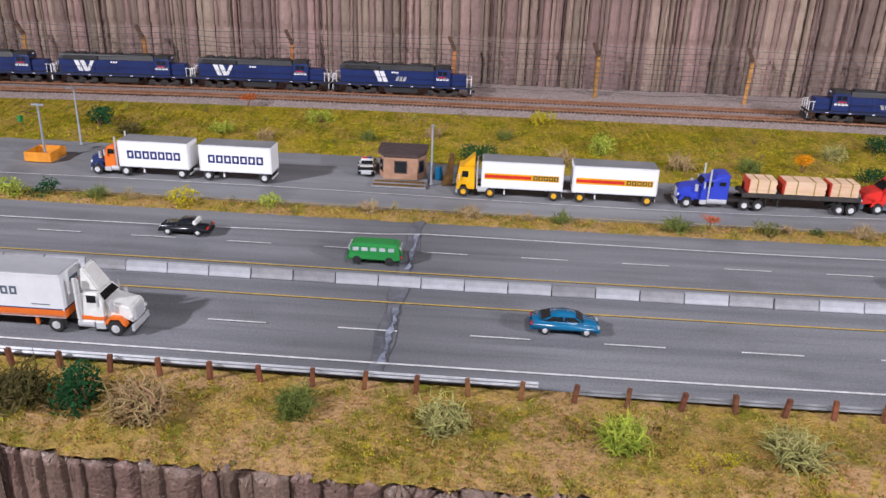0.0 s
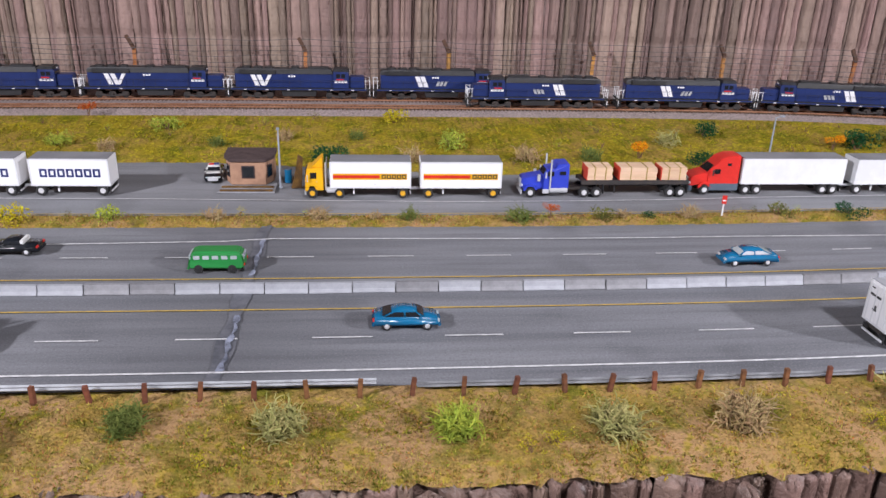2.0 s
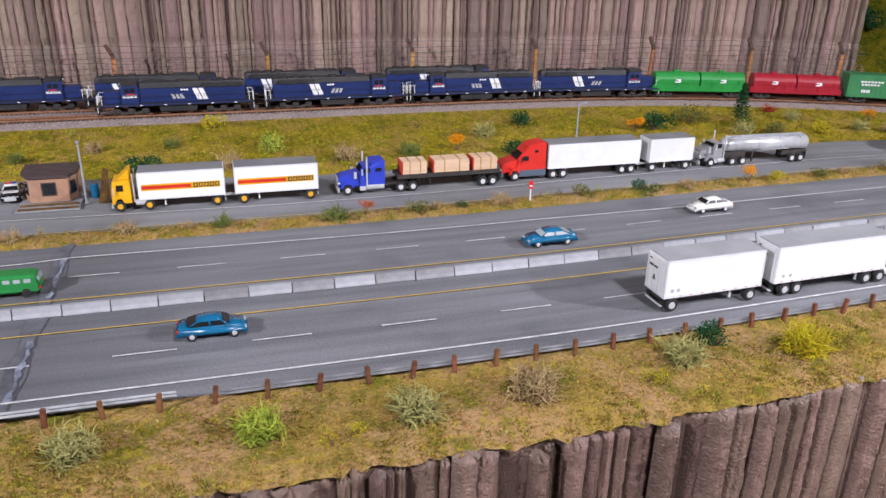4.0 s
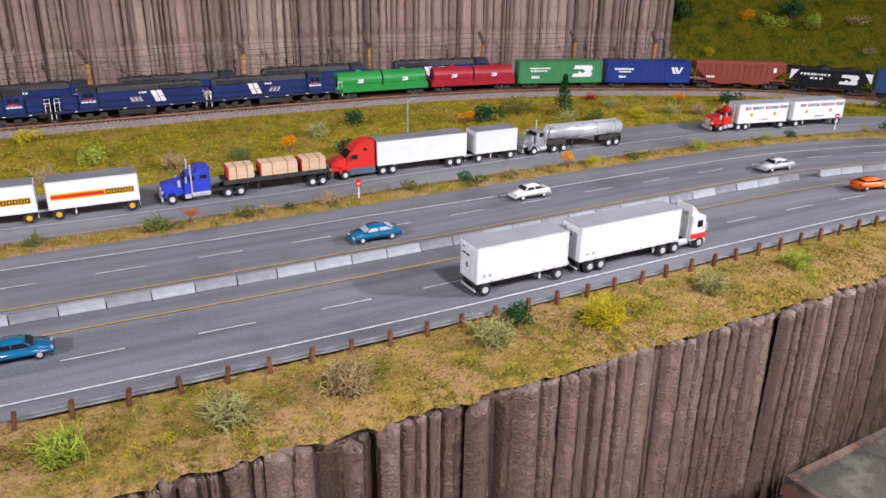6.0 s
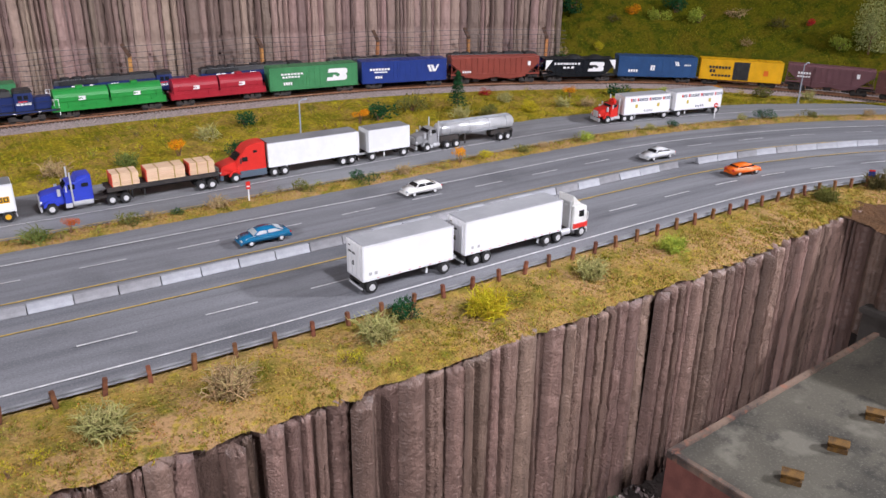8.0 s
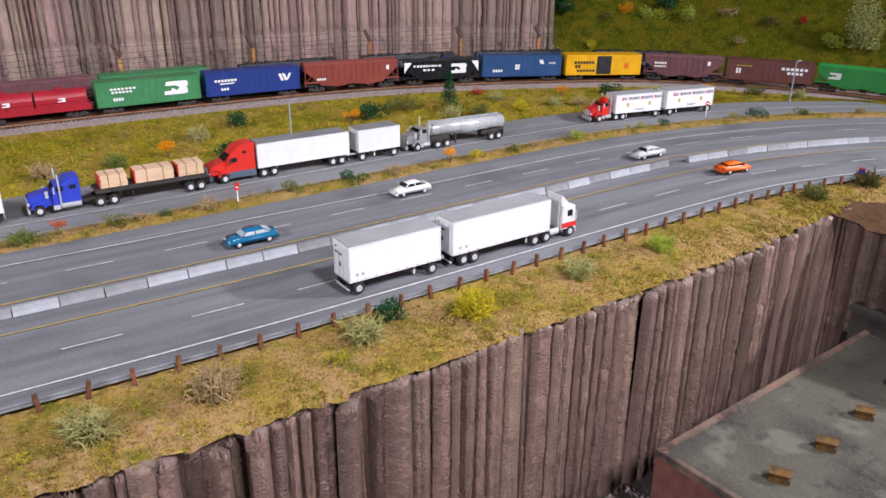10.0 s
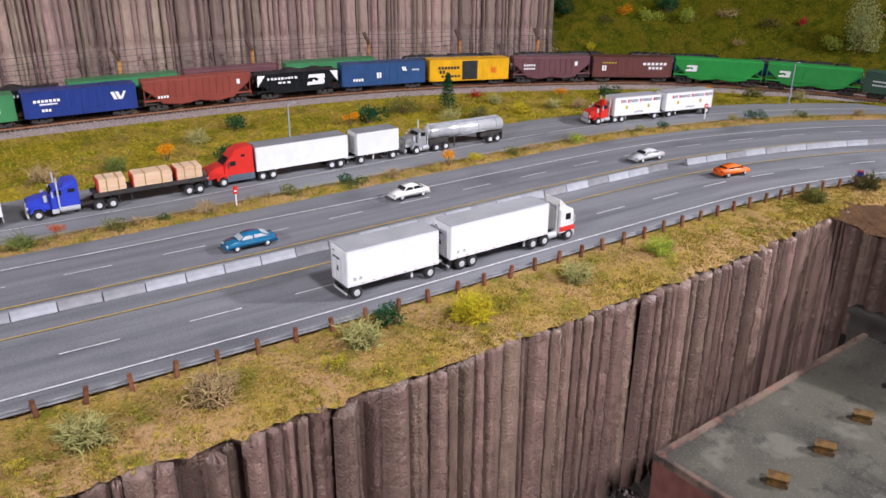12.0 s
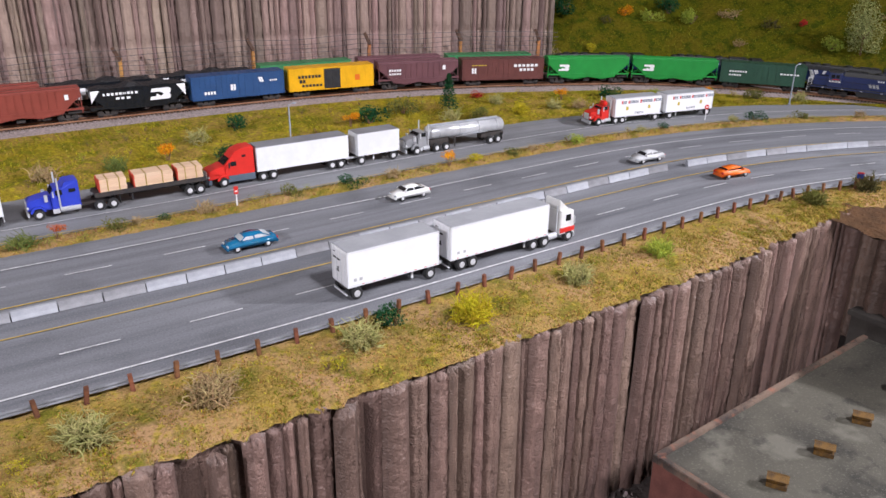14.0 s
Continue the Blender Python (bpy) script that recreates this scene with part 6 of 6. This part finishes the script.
def shrub(p, size, material, label, n=140, seed=0, height=None, group="bushes", stem=0.0):
    h = height or size * 1.1
    t = thing("shrub", label, "shrub", group)
    f = new("foliage", leaf_mesh("foliage", size, h, material, int(n * 2.6), seed, 5, stem, .066))
    f.parent = t
    bm = bmesh.new()
    rnd = random.Random(seed)
    for _ in range(5):
        a = rnd.uniform(0, 6.28)
        cyl(bm, (rnd.uniform(-.1, .1) * size * 1000, rnd.uniform(-.1, .1) * size * 1000, 0), (math.cos(a) * size * 350, math.sin(a) * size * 350, (stem + h * .6) * 1000), size * 40, 5, size * 20)
    part("stem", bm, "twig", t)
    t.matrix_world = pose(*p, 0, 0, rnd.uniform(0, 360))
    return t


LAB = {"lichen_sage": "sage green lichen bush on the dry verge", "lichen_green": "green lichen bush on the grass", "lichen_tan": "dry tan lichen bush on the grass",
       "lichen_dark": "dark olive lichen bush on the verge", "leaf_lime": "lime green springy shrub", "leaf_green": "dark green foam shrub", "leaf_yellow": "small yellow flowering tuft",
       "leaf_olive": "olive green low shrub", "leaf_orange": "orange autumn shrub on brown stems", "leaf_rust": "rusty orange shrub on brown stems", "leaf_red": "small bright red shrub on grass"}
seed = 100
# along the near verge: s, offset, size, kind
for s, o, size, kind in ((1.475, -.200, .030, "lichen_dark"), (1.515, -.197, .026, "leaf_green"), (1.556, -.206, .030, "lichen_tan"), (1.650, -.190, .022, "lichen_green"),
                         (1.744, -.197, .025, "lichen_sage"), (1.852, -.202, .024, "leaf_lime"), (1.952, -.206, .026, "lichen_sage"), (2.037, -.203, .028, "lichen_tan"),
                         (2.158, -.190, .026, "lichen_sage"), (2.194, -.177, .017, "leaf_green"), (2.256, -.204, .028, "leaf_yellow"), (2.386, -.198, .024, "lichen_sage"),
                         (2.503, -.196, .022, "leaf_lime"), (2.816, -.182, .022, "leaf_olive"), (2.934, -.168, .026, "lichen_dark"), (1.43, -.205, .03, "lichen_dark")):
    seed += 1
    p = ROAD.at(s, o, -.004)
    size *= 1.05
    (lichen(p, size, kind, LAB[kind], 300, seed, 1.0) if kind != "leaf_green" else shrub(p, size * .95, kind, LAB[kind], 300, seed))
for s, o in ((1.569, -.19), (1.909, -.215), (1.895, -.222), (2.128, -.213), (2.12, -.207), (1.913, -.214), (2.30, -.19), (2.45, -.215), (2.6, -.19), (1.70, -.225), (2.70, -.205)):
    seed += 1
    shrub(ROAD.at(s, o, -.004), .009, "leaf_yellow", LAB["leaf_yellow"], 50, seed)
shrub(ROAD.at(2.098, -.205, -.004), .004, "leaf_orange", "tiny orange flower tuft on the verge", 20, 7)
# grass strip
for s, o, size, kind in ((1.25, .176, .024, "leaf_lime"), (1.287, .176, .018, "leaf_green"), (1.344, .176, .018, "lichen_green"), (1.385, .176, .012, "lichen_tan"), (1.442, .174, .02, "leaf_yellow"),
                         (1.535, .176, .018, "leaf_lime"), (1.638, .176, .018, "lichen_tan"), (1.745, .178, .019, "lichen_tan"), (1.805, .178, .012, "lichen_tan"), (1.841, .176, .017, "lichen_green"),
                         (1.958, .170, .022, "lichen_green"), (1.992, .176, .010, "leaf_rust"), (2.055, .178, .015, "leaf_olive"), (2.076, .180, .012, "lichen_tan"), (2.105, .178, .009, "leaf_green"),
                         (2.152, .174, .019, "lichen_tan"), (2.259, .178, .017, "leaf_olive"), (2.342, .172, .017, "leaf_green"), (2.402, .172, .017, "lichen_tan"), (2.492, .174, .014, "leaf_orange"),
                         (2.53, .172, .014, "leaf_yellow"), (2.604, .170, .015, "leaf_olive"), (2.64, .175, .012, "lichen_tan"), (2.716, .170, .016, "leaf_lime"), (2.83, .178, .014, "lichen_sage"),
                         (2.87, .185, .012, "leaf_green"), (3.0, .19, .014, "lichen_sage"), (3.036, .187, .018, "leaf_green"), (3.11, .185, .015, "leaf_olive"), (3.2, .18, .016, "lichen_tan")):
    seed += 1
    p = ROAD.at(s, o - .008, .0015)
    size *= 1.12
    if kind.startswith("lichen"):
        lichen(p, size, kind, LAB[kind], 110, seed, .9)
    else:
        shrub(p, size, kind, LAB[kind], 150, seed, size * (.7 if kind not in ("leaf_orange", "leaf_rust") else .6), stem=.010 if kind in ("leaf_orange", "leaf_rust") else 0)
# grass bank: s, k, size, kind
BANK = ((1.213, .35, .024, "leaf_green"), (1.269, .2, .022, "lichen_dark"), (1.389, .3, .019, "leaf_lime"), (1.454, .22, .018, "lichen_tan"), (1.517, .65, .018, "leaf_lime"), (1.39, .96, .012, "leaf_rust"),
        (1.593, .3, .018, "lichen_green"), (1.683, .45, .018, "lichen_tan"), (1.746, .1, .022, "leaf_green"), (1.78, .5, .016, "lichen_green"), (1.835, .85, .02, "leaf_yellow"), (1.912, .4, .024, "leaf_lime"),
        (1.855, .15, .022, "lichen_tan"), (2.01, .2, .024, "lichen_tan"), (2.304, .62, .02, "leaf_green"), (2.494, .4, .026, "leaf_green"), (2.175, .25, .015, "leaf_orange"), (2.10, .2, .022, "lichen_green"),
        (2.233, .45, .024, "lichen_sage"), (2.463, .4, .013, "leaf_orange"), (2.81, .55, .013, "leaf_orange"), (2.894, .6, .02, "leaf_green"), (2.825, .25, .019, "lichen_tan"), (2.717, .6, .02, "lichen_sage"),
        (2.25, .15, .018, "leaf_green"), (2.33, .1, .02, "lichen_tan"), (2.56, .55, .024, "leaf_olive"), (2.62, .25, .024, "lichen_sage"), (2.67, .2, .02, "leaf_olive"), (2.74, .25, .018, "leaf_yellow"),
        (2.79, .3, .02, "lichen_sage"), (2.96, .5, .018, "leaf_lime"), (3.0, .3, .018, "leaf_green"), (3.03, .55, .011, "leaf_orange"), (3.1, .5, .02, "leaf_olive"), (3.16, .5, .02, "lichen_sage"), (2.70, .85, .012, "leaf_red"))
for s, k, size, kind in BANK:
    seed += 1
    p = bank(s, k)
    p.z -= .001
    size *= 1.25
    if kind.startswith("lichen"):
        lichen(p, size, kind, LAB[kind], 110, seed, 1.0)
    else:
        tallish = kind in ("leaf_orange", "leaf_rust")
        shrub(p, size, kind, LAB[kind], 200, seed, size * (.8 if not tallish else .6), stem=.012 if tallish else 0)
rnd = random.Random(77)
for _ in range(70):
    s, k = rnd.uniform(1.15, 3.1), rnd.uniform(.05, .95)
    seed += 1
    shrub(bank(s, k), rnd.uniform(.006, .012), rnd.choice(("leaf_yellow", "leaf_olive", "leaf_lime", "leaf_yellow")), "small tuft of weeds on the grassy bank", 36, seed, group="weeds on the bank")
for _ in range(60):
    s = rnd.uniform(1.15, 3.2)
    seed += 1
    shrub(ROAD.at(s, rnd.uniform(.155, .184), .001), rnd.uniform(.005, .009), rnd.choice(("leaf_yellow", "leaf_olive", "leaf_lime")), "small tuft of weeds in the grass strip", 30, seed, group="weeds in the strip")

# fir tree on the bank
t = thing("fir_tree", "small dark green fir tree on the grassy bank", "tree", "trees")
bm = bmesh.new()
cyl(bm, (0, 0, -2), (0, 0, 62), 1.5, 7, .4)
part("trunk", bm, "twig", t)
verts, faces = [], []
rnd = random.Random(9)
for _ in range(1500):
    h = rnd.random() ** .75
    r = .019 * (1 - h) * (.55 + .45 * abs(math.sin(h * 26))) * rnd.uniform(.35, 1)
    a = rnd.uniform(0, 6.28)
    p = Vector((math.cos(a) * r, math.sin(a) * r, .012 + .054 * h - r * .25))
    d = Vector((math.cos(a), math.sin(a), -.3)).normalized() * .0034
    u = Vector((-math.sin(a), math.cos(a), rnd.uniform(-.5, .5))) * .0013
    i = len(verts)
    verts += [tuple(p - u), tuple(p + u), tuple(p + d)]
    faces.append((i, i + 1, i + 2))
me = bpy.data.meshes.new("crown")
me.from_pydata(verts, [], faces)
me.materials.append(M["leaf_green"])
c = new("crown", me)
c.parent = t
p = bank(2.628, .42)
t.matrix_world = pose(p.x, p.y, p.z) @ Matrix.Diagonal((1.15, 1.15, 1.05, 1))

# hillside shrubs
HILL = ((3.111, 0.278, 0.03, 'leaf_green'), (3.204, 0.278, 0.014, 'leaf_orange'), (3.243, 0.265, 0.02, 'leaf_lime'), (3.312, 0.265, 0.022, 'leaf_lime'), (3.374, 0.285, 0.028, 'lichen_tan'), (3.444, 0.258, 0.026, 'lichen_dark'), (3.49, 0.272, 0.01, 'leaf_red'), (3.537, 0.209, 0.02, 'leaf_lime'), (3.39, 0.202, 0.018, 'lichen_tan'), (3.127, 0.168, 0.012, 'leaf_yellow'), (3.274, 0.292, 0.026, 'leaf_green'), (3.045, 0.16, 0.026, 'lichen_tan'), (3.04, 0.12, 0.022, 'leaf_green'), (3.17, 0.25, 0.02, 'lichen_dark'), (3.6, 0.3, 0.02, 'lichen_tan'))
for s, d, size, kind in HILL:
    seed += 1
    p = hill_at(s, d)
    size *= 1.45
    (lichen(p, size, kind, LAB[kind], 50, seed, .8) if kind.startswith("lichen") else shrub(p, size, kind, LAB[kind], 220, seed, size * .9))
t = thing("tree", "pale green leafy tree on the hillside", "tree", "trees")
bm = bmesh.new()
cyl(bm, (0, 0, -3), (0, 0, 40), 2.2, 7, 1.0)
for a in range(6):
    cyl(bm, (0, 0, 18 + a * 3), (math.cos(a * 1.05) * 16, math.sin(a * 1.05) * 16, 38 + a * 3), .8, 5, .4)
part("trunk", bm, "twig", t)
c = new("crown", leaf_mesh("crown", .040, .095, "leaf_pale", 3200, 5, 14, .006, .05))
c.parent = t
p = hill_at(3.575, 0.202)
t.matrix_world = pose(p.x, p.y, p.z)


# ---- grass fibres and stones, uncounted ----
def scatter(name, material, n, where, length, width, label, seed):
    r = np.random.RandomState(seed)
    verts = np.zeros((n, 3, 3))
    for i in range(n):
        p = where(r)
        a = r.uniform(0, 6.283)
        l = length * r.uniform(.5, 1.4)
        w = width * r.uniform(.6, 1.3)
        lean = r.uniform(-1, 1, 2) * l * 1.1
        verts[i, 0] = (p[0] - math.cos(a) * w, p[1] - math.sin(a) * w, p[2] - .0006)
        verts[i, 1] = (p[0] + math.cos(a) * w, p[1] + math.sin(a) * w, p[2] - .0006)
        verts[i, 2] = (p[0] + lean[0], p[1] + lean[1], p[2] + l * .8)
    me = bpy.data.meshes.new(name)
    me.from_pydata(verts.reshape(-1, 3).tolist(), [], np.arange(3 * n).reshape(n, 3).tolist())
    me.materials.append(M[material])
    return tagged(new(name, me), label, "grass", kind="stuff")


def on_verge(r):
    s = r.uniform(1.2, 3.2)
    return verge_at(s, .12 + .88 * r.beta(1.3, 1.0))


def on_strip(r):
    o = r.uniform(.152, .186)
    return ROAD.at(r.uniform(1.0, 3.4), o, .0035 * math.sin(math.pi * (o - .150) / .038))


def on_bank(r):
    return bank(r.uniform(1.0, 3.3), r.uniform(.01, .97))


def on_hill(r):
    return hill_at(r.uniform(WALL_END - .02, 3.75), .085 + .5 * r.uniform(0, 1) ** 1.4)


def patchy(where, grain, level):
    """Keeps to patches where a noise field is high."""
    def pick(r):
        for _ in range(30):
            p = where(r)
            if noise.noise((p[0] * grain, p[1] * grain, 3.3)) > level:
                break
        return p
    return pick


def on_edge(r):
    return verge_at(r.uniform(1.2, 2.86), r.uniform(.9, 1.0))


scatter("grass_fibres", "grass_dry", 6000, on_edge, .0022, .0004, "dry grass fibres hanging over the cliff edge", 31)
scatter("grass_fibres", "grass_dark", 9000, patchy(on_verge, 22, .12), .0030, .0005, "green grass fibres in patches on the verge", 21)
scatter("grass_fibres", "leaf_yellow", 3500, patchy(on_verge, 45, .22), .0018, .0005, "yellow grass fibres in patches on the verge", 22)
scatter("grass_fibres", "leaf_yellow", 4000, patchy(on_bank, 30, .22), .0026, .0008, "yellow grass fibres in patches on the bank", 23)
scatter("grass_fibres", "grass_dark", 9000, patchy(on_bank, 14, .1), .0034, .0007, "green grass fibres in patches on the bank", 24)
scatter("grass_fibres", "grass_dark", 2500, patchy(on_strip, 24, .1), .0026, .0005, "green grass fibres in patches on the strip", 25)
scatter("grass_fibres", "grass_dry", 52000, on_verge, .0020, .00038, "short ochre grass fibres on the verge", 1)
scatter("grass_fibres", "grass_dry", 9000, on_strip, .0024, .0005, "short ochre grass fibres on the strip", 2)
scatter("grass_fibres", "grass_green", 32000, on_bank, .003, .0006, "olive grass fibres on the bank", 3)
scatter("grass_fibres", "grass_dark", 16000, on_hill, .004, .001, "dark green grass fibres on the hillside", 4)


def stones(name, n, where, size, label, seed, material="gravel"):
    r = np.random.RandomState(seed)
    verts, faces = [], []
    for i in range(n):
        p = where(r)
        q = r.normal(0, 1, (4, 3))
        q = q / np.linalg.norm(q, axis=1)[:, None] * size * r.uniform(.6, 1.4)
        k = len(verts)
        verts += [tuple(np.array(p) + v) for v in q]
        faces += [(k, k + 1, k + 2), (k, k + 1, k + 3), (k + 1, k + 2, k + 3), (k, k + 2, k + 3)]
    me = bpy.data.meshes.new(name)
    me.from_pydata(verts, [], faces)
    me.materials.append(M[material])
    return tagged(new(name, me), label, "gravel", kind="stuff")


for mt, n, where, size, what in (("foam_green", 15000, on_verge, .0008, "green ground foam crumbs on the verge"), ("foam_ochre", 14000, on_verge, .0008, "ochre ground foam crumbs on the verge"),
                                 ("foam_rust", 5000, on_verge, .0007, "rusty ground foam crumbs on the verge"), ("foam_green", 9000, on_bank, .0012, "green ground foam crumbs on the bank"),
                                 ("foam_ochre", 7000, on_bank, .0011, "ochre ground foam crumbs on the bank"), ("foam_ochre", 3000, on_strip, .0009, "ochre ground foam crumbs on the strip")):
    stones("foam_crumbs", n, where, size, what, 40 + n % 97, mt)


def on_ballast(r):
    o = r.uniform(-.05, -.012) if r.uniform() < .6 else r.uniform(-.012, .12)
    return TRACK.at(r.uniform(.9, 3.5), o, np.interp(o, [-.052, -.026, .078, .10, .145], [-.012, -.0040, -.0036, .002, .006]))


stones("ballast_stones", 14000, on_ballast, .0011, "loose pinkish grey ballast stones", 6)
stones("foot_stones", 1500, lambda r: (r.uniform(.2, .72), r.uniform(.30, .39), -.236), .005, "loose stones at the cliff foot", 8)
for k in range(10):
    seed += 1
    shrub(Vector((random.uniform(.52, .70), random.uniform(.34, .385), -.236)), .012, random.choice(("leaf_olive", "leaf_yellow", "leaf_green")), "low weeds at the cliff foot", 60, seed, group="weeds at the cliff foot")

# ---- the hall around the layout ----
for nm, b in (("wall_north", (-4000, 4000, 4000, 4100, -1000, 2400)), ("wall_south", (-4000, 4000, -3600, -3500, -1000, 2400)),
              ("wall_east", (4000, 4100, -3600, 4100, -1000, 2400)), ("wall_west", (-4100, -4000, -3600, 4100, -1000, 2400)), ("ceiling", (-4100, 4100, -3600, 4100, 2400, 2500))):
    bm = bmesh.new()
    box(bm, *b)
    tagged(obj(nm, bm, "hall_wall"), "plain grey exhibition hall surface", "wall" if nm != "ceiling" else "ceiling", kind="structure")


def motions():
    for thing_, rows in MOVING:
        walk(thing_, rows)


motions()
